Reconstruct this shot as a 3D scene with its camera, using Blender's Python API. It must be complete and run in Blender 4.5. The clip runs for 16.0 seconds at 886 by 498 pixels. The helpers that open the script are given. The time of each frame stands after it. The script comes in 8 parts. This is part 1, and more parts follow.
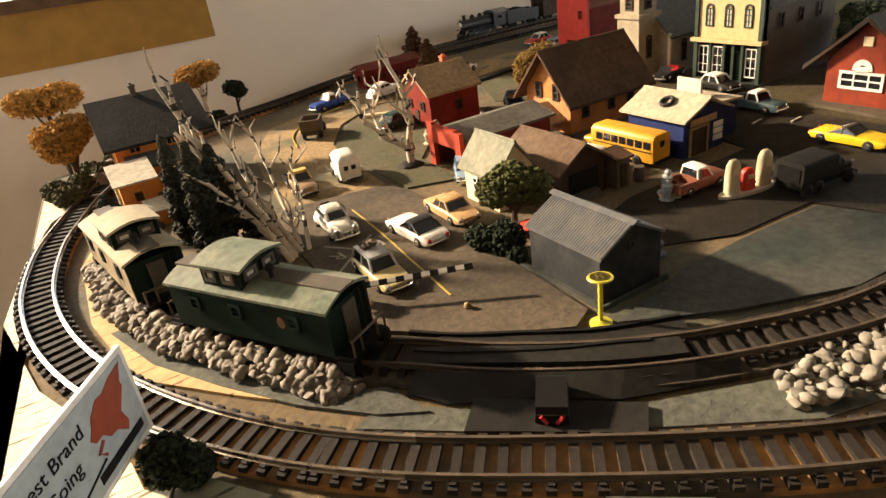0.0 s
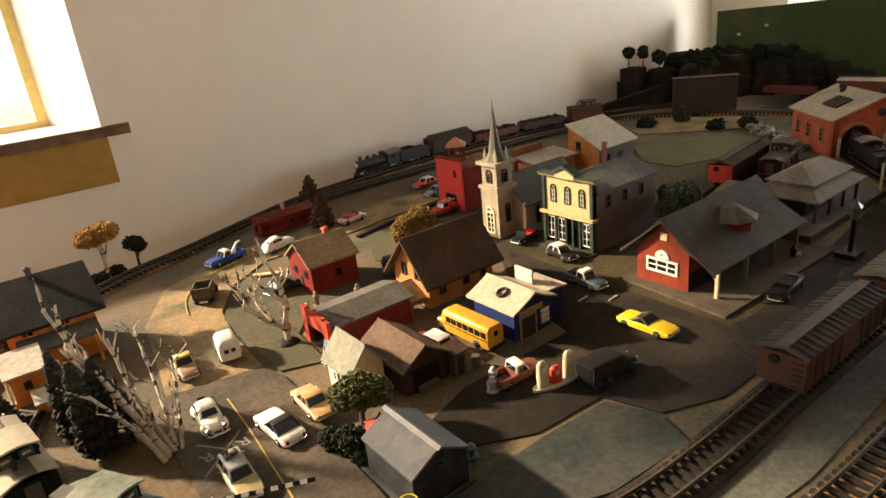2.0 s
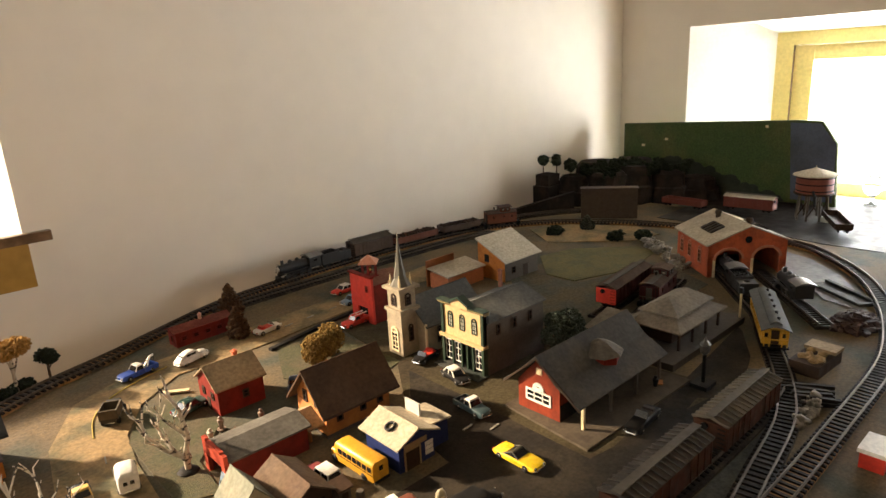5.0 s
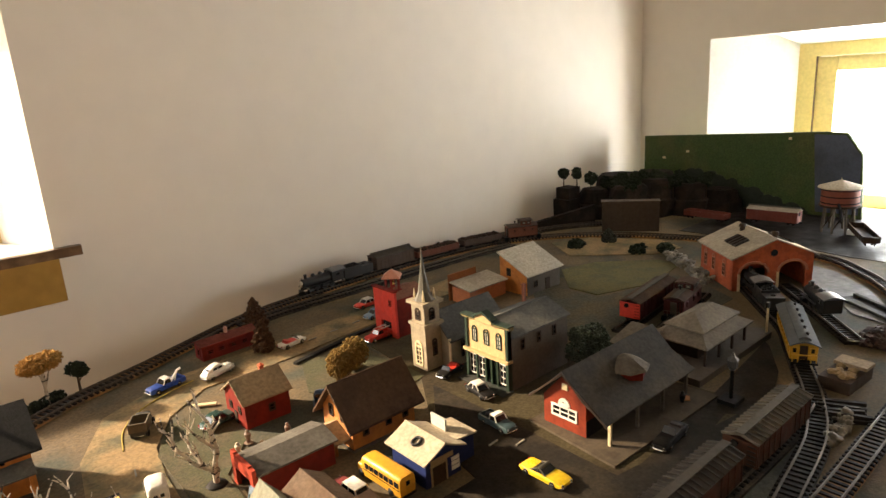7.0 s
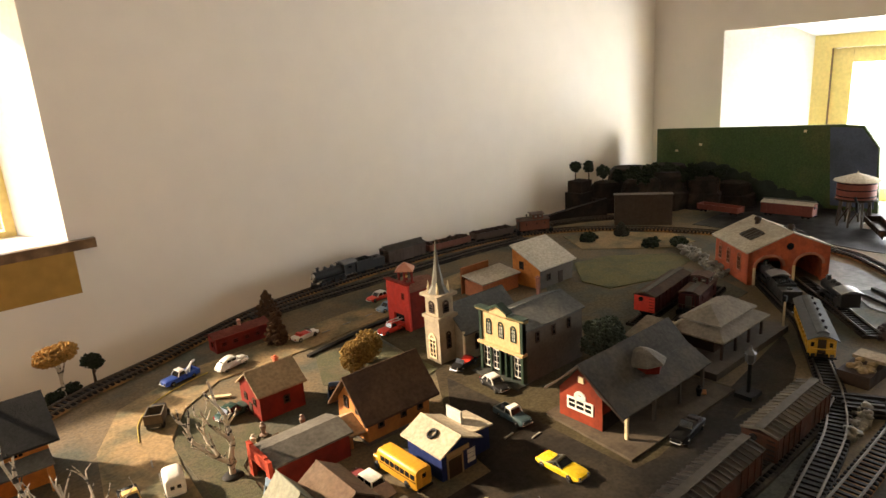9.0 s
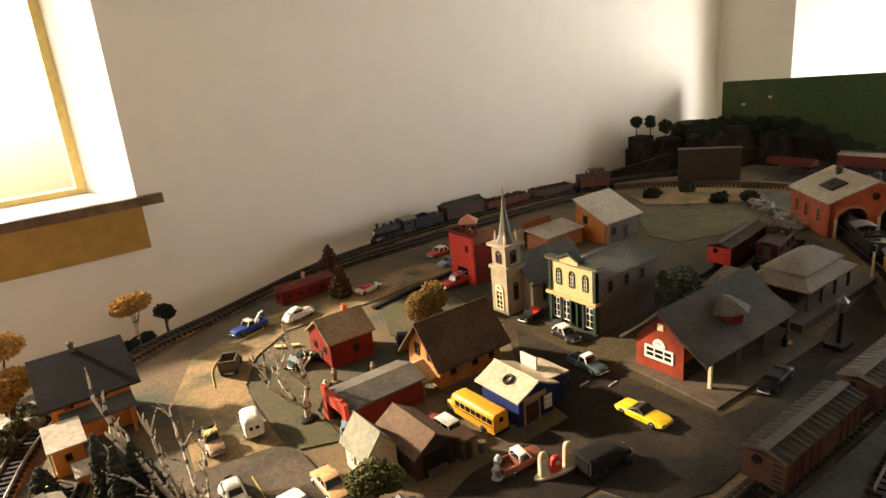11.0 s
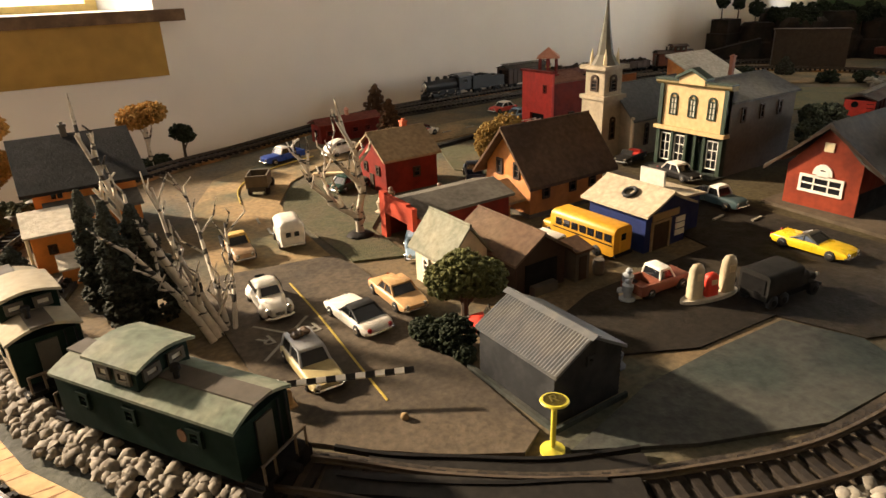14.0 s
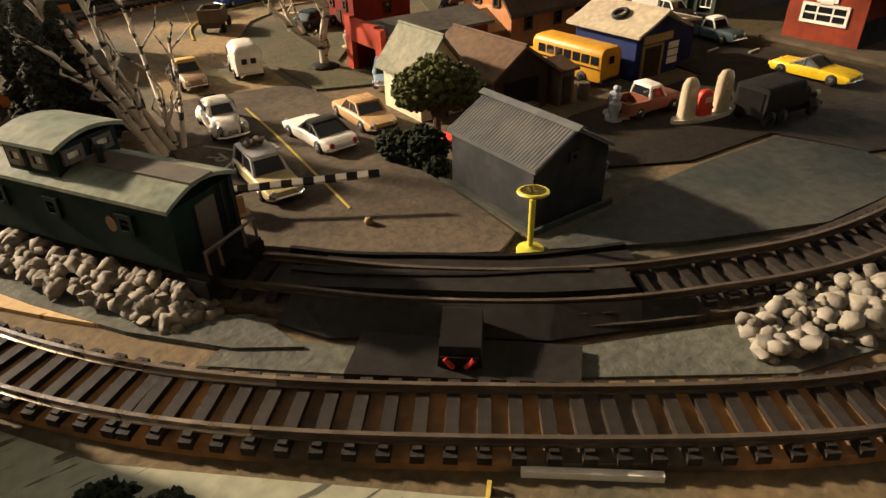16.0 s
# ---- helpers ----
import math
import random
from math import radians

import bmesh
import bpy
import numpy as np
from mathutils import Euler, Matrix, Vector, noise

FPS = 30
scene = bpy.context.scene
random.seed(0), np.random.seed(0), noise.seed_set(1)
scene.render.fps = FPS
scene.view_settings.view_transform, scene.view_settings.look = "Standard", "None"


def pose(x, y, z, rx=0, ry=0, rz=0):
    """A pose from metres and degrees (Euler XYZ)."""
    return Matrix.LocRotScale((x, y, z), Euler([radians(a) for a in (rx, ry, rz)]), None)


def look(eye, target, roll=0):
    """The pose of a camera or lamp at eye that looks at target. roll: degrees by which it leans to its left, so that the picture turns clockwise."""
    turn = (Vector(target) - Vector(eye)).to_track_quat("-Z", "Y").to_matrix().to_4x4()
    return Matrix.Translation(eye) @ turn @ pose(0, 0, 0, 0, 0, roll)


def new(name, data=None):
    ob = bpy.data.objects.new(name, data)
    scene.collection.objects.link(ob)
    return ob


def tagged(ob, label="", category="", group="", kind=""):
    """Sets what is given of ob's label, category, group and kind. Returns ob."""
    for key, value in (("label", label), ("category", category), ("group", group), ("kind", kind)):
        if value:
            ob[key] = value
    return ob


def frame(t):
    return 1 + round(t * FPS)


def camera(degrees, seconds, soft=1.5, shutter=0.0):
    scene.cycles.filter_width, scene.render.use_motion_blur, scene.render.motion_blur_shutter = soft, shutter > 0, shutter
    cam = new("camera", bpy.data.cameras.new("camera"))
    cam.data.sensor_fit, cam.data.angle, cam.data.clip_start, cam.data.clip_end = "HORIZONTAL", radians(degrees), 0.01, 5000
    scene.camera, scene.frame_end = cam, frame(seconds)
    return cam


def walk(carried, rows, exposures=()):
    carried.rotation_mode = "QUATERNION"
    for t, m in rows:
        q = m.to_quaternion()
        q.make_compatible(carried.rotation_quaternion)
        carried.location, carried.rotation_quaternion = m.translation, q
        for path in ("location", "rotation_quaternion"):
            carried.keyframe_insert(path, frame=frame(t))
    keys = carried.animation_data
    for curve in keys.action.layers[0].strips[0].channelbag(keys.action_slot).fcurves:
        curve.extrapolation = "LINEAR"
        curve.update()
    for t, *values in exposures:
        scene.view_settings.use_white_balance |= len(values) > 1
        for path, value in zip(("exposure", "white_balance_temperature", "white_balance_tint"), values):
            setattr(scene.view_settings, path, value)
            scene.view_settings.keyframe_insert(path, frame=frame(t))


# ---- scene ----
# The plan is drawn in decimetres: U turns it into metres.
U = 0.1
cam = camera(69.4, 16.0)
PATH = [
    (0, (0.0904, -0.0010, 1.7289), (0.9412, 1.5734, 0.8359), -8.18),
    (0.5, (0.1064, -0.0645, 1.8820), (0.9746, 1.4774, 0.9499), -8.36),
    (1, (0.1756, -0.1896, 2.1229), (1.0627, 1.3720, 1.2429), -8.16),
    (1.5, (0.3383, -0.3950, 2.4199), (1.3181, 1.1512, 1.6142), -7.83),
    (2, (0.4667, -0.6483, 2.8084), (1.5655, 0.8602, 2.0894), -6.19),
    (2.5, (0.5894, -0.8218, 3.1687), (1.7728, 0.6663, 2.5479), -3.93),
    (3, (0.6110, -0.9635, 3.5580), (1.8112, 0.5373, 3.0039), -3.59),
    (3.5, (0.6370, -1.2153, 3.7055), (1.8914, 0.2387, 3.1467), -3.10),
    (4, (0.6555, -1.2931, 3.6728), (1.9428, 0.1283, 3.1050), -2.92),
    (6.5, (0.5769, -1.2829, 3.7257), (1.8429, 0.1792, 3.2164), -3.58),
    (7, (0.5565, -1.2572, 3.7325), (1.8109, 0.2156, 3.2251), -3.64),
    (7.5, (0.5351, -1.2503, 3.7233), (1.7766, 0.2341, 3.2180), -3.73),
    (8, (0.5250, -1.2310, 3.7184), (1.7624, 0.2550, 3.2079), -3.74),
    (10.5, (0.4122, -1.0239, 3.5345), (1.5787, 0.4956, 2.9598), -5.06),
    (11, (0.3304, -0.9178, 3.4198), (1.4330, 0.6391, 2.8195), -5.27),
    (11.5, (0.2776, -0.7824, 3.3093), (1.3407, 0.7950, 2.6913), -5.59),
    (12, (0.2029, -0.6436, 3.1613), (1.2122, 0.9475, 2.4909), -5.73),
    (12.5, (0.1332, -0.4601, 2.8966), (1.0773, 1.1542, 2.1875), -5.41),
    (13, (0.1249, -0.2133, 2.5704), (1.0624, 1.3857, 1.8191), -4.97),
    (13.5, (0.1802, 0.1108, 2.2031), (1.0708, 1.7279, 1.4337), -4.26),
    (14, (0.3432, 0.3070, 1.7970), (1.3580, 1.8498, 1.0288), -2.16),
    (14.5, (0.4223, 0.4422, 1.5101), (1.4480, 1.9507, 0.6902), -1.64),
    (15, (0.4323, 0.4055, 1.3354), (1.4403, 1.8533, 0.3932), -0.70),
    (15.5, (0.4139, 0.3615, 1.2753), (1.3901, 1.7486, 0.2158), -1.08),
    (16, (0.4104, 0.3504, 1.2912), (1.3851, 1.7415, 0.2353), -1.48),
]
walk(cam, [(t, look([U * v for v in eye], [U * v for v in target], roll)) for t, eye, target, roll in PATH], [(0.0, 1.6), (2.0, 1.63), (4.0, 1.68), (10.0, 1.68), (13.0, 1.53), (14.5, 1.35), (15.0, 1.27), (16.0, 1.0)])

# ---- light: low sun through the wide window in the north wall, daylight in the east window ----
world = bpy.data.worlds.new("sky")
scene.world = world
world.use_nodes = True
wn = world.node_tree.nodes
sky = wn.new("ShaderNodeTexSky")
sky.sky_type = "NISHITA"
sky.sun_disc = False
SUN_EL, SUN_WAY = 24.0, (0.559, -0.829)
sky.sun_elevation = radians(SUN_EL)
sky.sun_rotation = math.atan2(-SUN_WAY[0], -SUN_WAY[1])
wn["Background"].inputs["Strength"].default_value = 0.15
world.node_tree.links.new(sky.outputs[0], wn["Background"].inputs["Color"])

sun = new("sun", bpy.data.lights.new("sun", "SUN"))
sun.data.energy, sun.data.angle, sun.data.color = 5.0, radians(3.0), (1.0, 0.78, 0.55)
sun.matrix_world = look((0, 0, 0), (SUN_WAY[0], SUN_WAY[1], -math.tan(radians(SUN_EL))))


def window_light(name, x, y, z, w, h, target, watts, colour):
    ob = new(name, bpy.data.lights.new(name, "AREA"))
    ob.data.shape, ob.data.size, ob.data.size_y = "RECTANGLE", U * w, U * h
    ob.data.energy, ob.data.color = watts, colour
    ob.matrix_world = look((U * x, U * y, U * z), (U * target[0], U * target[1], U * target[2]))


window_light("daylight_east", 20.7, 2.0, 2.1, 8.0, 4.2, (0, 2.0, 2.1), 8.0, (0.9, 0.95, 1.0))
window_light("daylight_north", -6.2, 12.3, 4.8, 13.4, 6.2, (-6.2, 0, 4.8), 3.0, (1.0, 0.88, 0.72))
window_light("daylight_far", -19.0, 12.3, 6.7, 12.5, 9.8, (-19.0, 0, 6.7), 2.4, (1.0, 0.88, 0.72))

glow = bpy.data.materials.new("overcast_glow")
glow.use_nodes = True
glow.node_tree.nodes["Principled BSDF"].inputs["Emission Color"].default_value = (1.0, 0.98, 0.93, 1)
glow.node_tree.nodes["Principled BSDF"].inputs["Emission Strength"].default_value = 1.2


# ---- shapes ----
class Shape:
    """Gathers vertices and faces, in decimetres."""

    def __init__(self):
        self.v, self.f = [], []

    def add(self, verts, faces):
        n = len(self.v)
        self.v += [tuple(p) for p in verts]
        self.f += [tuple(n + i for i in f) for f in faces]
        return self

    def box(self, x0, x1, y0, y1, z0, z1):
        c = [(x0, y0), (x1, y0), (x1, y1), (x0, y1)]
        return self.prism(c, z0, z1)

    def prism(self, outline, z0, z1):
        """An outline of (x, y) raised from z0 to z1."""
        n = len(outline)
        v = [(x, y, z0) for x, y in outline] + [(x, y, z1) for x, y in outline]
        f = [tuple(reversed(range(n))), tuple(range(n, 2 * n))]
        f += [(i, (i + 1) % n, n + (i + 1) % n, n + i) for i in range(n)]
        return self.add(v, f)

    def along_x(self, outline, x0, x1):
        """An outline of (y, z) drawn from x0 to x1."""
        n = len(outline)
        v = [(x0, y, z) for y, z in outline] + [(x1, y, z) for y, z in outline]
        f = [tuple(reversed(range(n))), tuple(range(n, 2 * n))]
        f += [(i, (i + 1) % n, n + (i + 1) % n, n + i) for i in range(n)]
        return self.add(v, f)

    def along_y(self, outline, y0, y1):
        """An outline of (x, z) drawn from y0 to y1."""
        n = len(outline)
        v = [(x, y0, z) for x, z in outline] + [(x, y1, z) for x, z in outline]
        f = [tuple(range(n)), tuple(reversed(range(n, 2 * n)))]
        f += [(i, n + i, n + (i + 1) % n, (i + 1) % n) for i in range(n)]
        return self.add(v, f)

    def loft(self, rings, closed=True):
        """Rings of equal length, joined in order, capped when closed."""
        n = len(rings[0])
        v = [p for r in rings for p in r]
        f = []
        for k in range(len(rings) - 1):
            f += [(k * n + i, k * n + (i + 1) % n, (k + 1) * n + (i + 1) % n, (k + 1) * n + i) for i in range(n)]
        if closed:
            f += [tuple(reversed(range(n))), tuple((len(rings) - 1) * n + i for i in range(n))]
        return self.add(v, f)

    def tube(self, points, radii, sides=8):
        """A round bar through points, one radius each (or one for all)."""
        pts = [Vector(p) for p in points]
        if not isinstance(radii, (list, tuple)):
            radii = [radii] * len(pts)
        rings = []
        for i, p in enumerate(pts):
            d = (pts[min(i + 1, len(pts) - 1)] - pts[max(i - 1, 0)]).normalized()
            a = d.orthogonal().normalized() if abs(d.z) > 0.99 else d.cross(Vector((0, 0, 1))).normalized()
            b = d.cross(a)
            rings.append([tuple(p + radii[i] * (math.cos(t) * a + math.sin(t) * b)) for t in (2 * math.pi * k / sides for k in range(sides))])
        return self.loft(rings)

    def lathe(self, x, y, profile, sides=16):
        """A profile of (radius, z) turned about the upright through x, y."""
        rings = [[(x + r * math.cos(2 * math.pi * k / sides), y + r * math.sin(2 * math.pi * k / sides), z) for k in range(sides)] for r, z in profile]
        return self.loft(rings)

    def disc_x(self, x0, x1, y, z, profile, sides=14):
        """Wheels: rings of (radius, share of the way from x0 to x1) about an axle along x."""
        rings = [[(x0 + (x1 - x0) * s, y + r * math.cos(2 * math.pi * k / sides), z + r * math.sin(2 * math.pi * k / sides)) for k in range(sides)] for r, s in profile]
        return self.loft(rings)

    def lump(self, c, r, rough=0.25, level=1, squash=(1, 1, 1), seed=0.0):
        """A pebble or clump: a sphere of triangles pushed in and out."""
        bm = bmesh.new()
        bmesh.ops.create_icosphere(bm, subdivisions=level, radius=1)
        vs = []
        for w in bm.verts:
            k = 1 + rough * noise.noise(w.co * 1.3 + Vector((seed * 7.3, seed * 3.1, seed)))
            vs.append((c[0] + r * squash[0] * w.co.x * k, c[1] + r * squash[1] * w.co.y * k, c[2] + r * squash[2] * w.co.z * k))
        fs = [[w.index for w in f.verts] for f in bm.faces]
        bm.free()
        return self.add(vs, fs)

    def moved(self, m):
        self.v = [tuple(m @ Vector(p)) for p in self.v]
        return self


def mesh_of(name, shape, material, smooth=None):
    me = bpy.data.meshes.new(name)
    me.from_pydata([(U * x, U * y, U * z) for x, y, z in shape.v], [], shape.f)
    me.materials.append(material)
    bm = bmesh.new()
    bm.from_mesh(me)
    bmesh.ops.recalc_face_normals(bm, faces=bm.faces)
    bm.to_mesh(me)
    bm.free()
    if smooth:
        me.shade_smooth()
        if smooth < 179:
            me.set_sharp_from_angle(angle=radians(smooth))
    return me


def part(name, shape, material, parent=None, label="", smooth=None):
    """One mesh object under a thing or a part."""
    ob = new(name, mesh_of(name, shape, material, smooth))
    ob.parent = parent
    return tagged(ob, label)


def thing(name, label, category, x=0.0, y=0.0, z=0.0, turn=0.0, group=""):
    """An empty at the thing's base."""
    ob = new(name)
    ob.empty_display_size = 0.01
    ob.matrix_basis = pose(U * x, U * y, U * z, 0, 0, turn)
    return tagged(ob, label, category, group)


def setting(name, shape, material, label, category="", smooth=None):
    ob = part(name, shape, material, None, label, smooth)
    return tagged(ob, "", category or name.split("_")[0], "", "structure")


def spline(points, step=0.1, closed=False):
    """Evenly spaced points on a smooth curve through the given ones."""
    pts = [Vector((*p[:2], 0)) for p in points]
    n, out = len(pts), []
    for i in range(n if closed else n - 1):
        get = (lambda k: pts[k % n]) if closed else (lambda k: pts[min(max(k, 0), n - 1)])
        a, b, c, d = get(i - 1), get(i), get(i + 1), get(i + 2)
        for k in range(20):
            t = k / 20
            out.append(0.5 * ((2 * b) + (c - a) * t + (2 * a - 5 * b + 4 * c - d) * t * t + (3 * b - a - 3 * c + d) * t ** 3))
    out.append(pts[0] if closed else pts[-1])
    even, left = [out[0]], step
    for p, q in zip(out, out[1:]):
        seg = (q - p).length
        while seg >= left > 0:
            p = p + (q - p) * (left / seg)
            even.append(p.copy())
            seg -= left
            left = step
        left -= seg
    return [(p.x, p.y) for p in even]


def sides_of(line, off, closed=False):
    """The line moved sideways: off to its left."""
    out, n = [], len(line)
    for i, (x, y) in enumerate(line):
        a = line[(i - 1) % n] if closed else line[max(i - 1, 0)]
        b = line[(i + 1) % n] if closed else line[min(i + 1, n - 1)]
        d = math.hypot(b[0] - a[0], b[1] - a[1]) or 1
        out.append((x - off * (b[1] - a[1]) / d, y + off * (b[0] - a[0]) / d))
    return out


# ---- materials ----
def material(name, colour, rough=0.7, metal=0.0, vary=0.25, grain=120.0, stain=12.0, bump=0.15, bump_scale=300.0, second=None, spec=0.4, mix_at=(0.45, 0.62)):
    """Base colour broken up at two scales, roughness and fine relief; second: the colour of stains and wear."""
    m = bpy.data.materials.new(name)
    m.use_nodes = True
    nt = m.node_tree
    b = nt.nodes["Principled BSDF"]
    b.inputs["Metallic"].default_value = metal
    b.inputs["Specular IOR Level"].default_value = spec
    at = nt.nodes.new("ShaderNodeTexCoord").outputs["Object"]

    def noise_node(scale, detail=4.0):
        n = nt.nodes.new("ShaderNodeTexNoise")
        n.inputs["Scale"].default_value, n.inputs["Detail"].default_value = scale, detail
        nt.links.new(at, n.inputs["Vector"])
        return n.outputs["Fac"]

    def ramp(fac, stops):
        r = nt.nodes.new("ShaderNodeValToRGB")
        r.color_ramp.elements[0].position, r.color_ramp.elements[1].position = stops[0][0], stops[-1][0]
        r.color_ramp.elements[0].color, r.color_ramp.elements[1].color = (*stops[0][1], 1), (*stops[-1][1], 1)
        nt.links.new(fac, r.inputs[0])
        return r.outputs[0]

    def mix(kind, fac, a, c):
        n = nt.nodes.new("ShaderNodeMix")
        n.data_type, n.blend_type = "RGBA", kind
        for socket, value in ((n.inputs["Factor"], fac), (n.inputs[6], a), (n.inputs[7], c)):
            if isinstance(value, (int, float)):
                socket.default_value = value
            elif isinstance(value, tuple):
                socket.default_value = (*value, 1)
            else:
                nt.links.new(value, socket)
        return n.outputs[2]

    lo, hi = 1 - vary, 1 + vary * 0.6
    fine = ramp(noise_node(grain), [(0.3, (lo,) * 3), (0.7, (hi,) * 3)])
    base = tuple(colour)
    if second:
        base = mix("MIX", ramp(noise_node(stain, 6.0), [(mix_at[0], (0, 0, 0)), (mix_at[1], (1, 1, 1))]), tuple(colour), tuple(second))
    else:
        base = mix("MULTIPLY", 1.0, tuple(colour), ramp(noise_node(stain), [(0.3, (1 - vary * 0.6,) * 3), (0.7, (1 + vary * 0.3,) * 3)]))
    nt.links.new(mix("MULTIPLY", 1.0, base, fine), b.inputs["Base Color"])
    rr = ramp(noise_node(grain * 0.4), [(0.3, (max(rough - 0.12, 0.03),) * 3), (0.7, (min(rough + 0.1, 1),) * 3)])
    nt.links.new(rr, b.inputs["Roughness"])
    if bump:
        n = nt.nodes.new("ShaderNodeBump")
        n.inputs["Strength"].default_value, n.inputs["Distance"].default_value = bump, 0.001
        nt.links.new(noise_node(bump_scale), n.inputs["Height"])
        nt.links.new(n.outputs[0], b.inputs["Normal"])
    return m

M = {}
M["wall"] = material("painted_plaster_wall", (0.83, 0.755, 0.66), 0.8, vary=0.025, grain=18, stain=2.0, bump=0.05, bump_scale=60)
# darker than the other walls so the unseen south side bounces less light
M["dim_wall"] = material("low_bounce_wall", (0.4, 0.35, 0.29), 0.8, vary=0.06, grain=60, stain=2.5)
M["white_reveal"] = material("white_painted_reveal", (0.88, 0.86, 0.8), 0.6, vary=0.05, stain=5)
M["floor"] = material("brown_floor", (0.2, 0.135, 0.085), 0.5, vary=0.3, grain=30, stain=5)
M["ceiling"] = material("ceiling_paint", (0.7, 0.68, 0.64), 0.8, vary=0.05)
M["panel"] = material("ochre_wood_panel", (0.42, 0.24, 0.05), 0.45, vary=0.15, grain=40, stain=8)
M["sill"] = material("dark_stained_sill", (0.12, 0.065, 0.03), 0.45, vary=0.35, grain=60, stain=15, second=(0.2, 0.12, 0.06))
M["frame"] = material("yellow_window_frame", (0.85, 0.68, 0.26), 0.5, vary=0.1)
M["ground"] = material("painted_ground", (0.13, 0.09, 0.043), 0.92, vary=0.35, grain=260, stain=9, second=(0.055, 0.056, 0.036), bump=0.4, bump_scale=420)
M["table_wood"] = material("pine_edge", (0.35, 0.22, 0.1), 0.6, vary=0.2)

# ---- the room ----
WX0, WX1, WZ0, WZ1 = -25.6, 2.25, 1.6, 11.8      # north window
EY0, EY1, EZ0, EZ1 = -2.5, 7.85, -0.3, 4.4       # east window
HX, HZ = -14.0, 6.5                               # unseen lower head added to block the sun: where it begins, its height
X0, X1, Y0, Y1, ZF, ZC = -27.0, 18.6, -10.0, 10.0, -7.6, 14.0

s = Shape()
# the first two boxes are unseen blockers, added to shade the right of the table
s.box(HX, WX1, Y1 + 1.7, Y1 + 2, HZ, WZ1).box(-3.6, WX1, Y1 + 1.7, Y1 + 2, 5.5, HZ).box(X0 - 2, WX0, Y1, Y1 + 2, ZF, ZC).box(WX1, X1 + 2, Y1, Y1 + 2, ZF, ZC)
s.box(WX0, WX1, Y1, Y1 + 2, ZF, WZ0).box(WX0, WX1, Y1, Y1 + 2, WZ1, ZC)
setting("wall_north", s, M["wall"], "plain grey-white plaster wall behind the layout, with unseen sun-blocking heads")
s = Shape()
s.box(X1, X1 + 2, Y0, EY0, ZF, ZC).box(X1, X1 + 2, EY1, Y1, ZF, ZC)
s.box(X1, X1 + 2, EY0, EY1, ZF, EZ0).box(X1, X1 + 2, EY0, EY1, EZ1, ZC)
setting("wall_east", s, M["wall"], "plain cream plaster wall with a deep window")
# unseen south wall, its dark colour holds back the fill light
setting("wall_south", Shape().box(X0 - 2, X1 + 2, Y0 - 2, Y0, ZF, ZC), M["dim_wall"], "unseen wall behind the viewer, darkened to cut bounce light")
setting("wall_west", Shape().box(X0 - 2, X0, Y0, Y1, ZF, ZC), M["wall"], "plain plaster wall at the end of the room")
setting("floor", Shape().box(X0 - 2, X1 + 2, Y0 - 2, Y1 + 2, ZF - 1, ZF), M["floor"], "dark brown floor under the layout table")
setting("ceiling", Shape().box(X0 - 2, X1 + 2, Y0 - 2, Y1 + 2, ZC, ZC + 1), M["ceiling"], "plain off-white ceiling")


def window(name, label, x, y, turn, w, h, depth, mullions, jamb=0.45, rail=0.35):
    """A window set deep in its opening; it looks out along +y, its lower corner at the origin."""
    ob = tagged(thing(name, label, "window", x, y, 0.0, turn), "", "", "", "structure")
    part("frame", Shape().box(0, 0.45, depth, depth + 0.3, 0, h).box(w - jamb, w, depth, depth + 0.3, 0, h).box(0.45, w - jamb, depth, depth + 0.3, 0, rail).box(0.45, w - jamb, depth, depth + 0.3, h - 0.35, h), M["frame"], ob, "yellow painted wooden frame")
    for k in mullions:
        part("mullion", Shape().box(k - 0.2, k + 0.2, depth + 0.02, depth + 0.28, rail, h - 0.35), M["frame"], ob)
    return ob


w1 = window("window_1", "wide sunlit window in a deep plaster opening", WX0, Y1, 0, 1.75 - WX0, WZ1 - WZ0, 1.3, (7.0,), 0.15, 0.1)
w1.location.z = U * WZ0
span = WX1 - WX0
part("reveal", Shape().prism([(span, 0.004), (span, 2.0), (1.75 - WX0 + 0.002, 2.0), (1.75 - WX0 + 0.002, 1.3)], 0, WZ1 - WZ0), M["white_reveal"], w1, "splayed white plaster reveal")
part("sill", Shape().box(0.0, span + 0.36, -0.13, 0.02, -0.15, 0.0), M["sill"], w1, "worn dark wooden window sill")
part("panel", Shape().box(0.3, span + 0.04, -0.03, 0.02, -0.85, -0.15), M["panel"], w1, "ochre wooden panel below the sill")
w2 = window("window_2", "deep window with a yellow wooden frame", X1, 6.15, -90, 6.15 - EY0, 4.1 - EZ0, 1.75, (5.0,))
w2.location.z = U * EZ0
wh = 4.1 - EZ0
part("sash", Shape().box(0.46, 0.95, 1.86, 1.98, 0.36, wh - 0.36).box(0.96, 4.79, 1.86, 1.98, wh - 0.75, wh - 0.36), M["frame"], w2, "yellow painted sash")
part("sash_gap", Shape().box(0.452, 0.458, 1.74, 1.86, 0.36, wh - 0.36).box(0.46, 4.79, 1.74, 1.86, wh - 0.358, wh - 0.352), M["sill"], w2, "dark joint between frame and sash")
part("reveal", Shape().prism([(6.15 - EY1, 0.004), (-0.002, 1.75), (-0.002, 2.0), (6.15 - EY1, 2.0)], 0, EZ1 - EZ0), M["white_reveal"], w2, "splayed white plaster reveal")
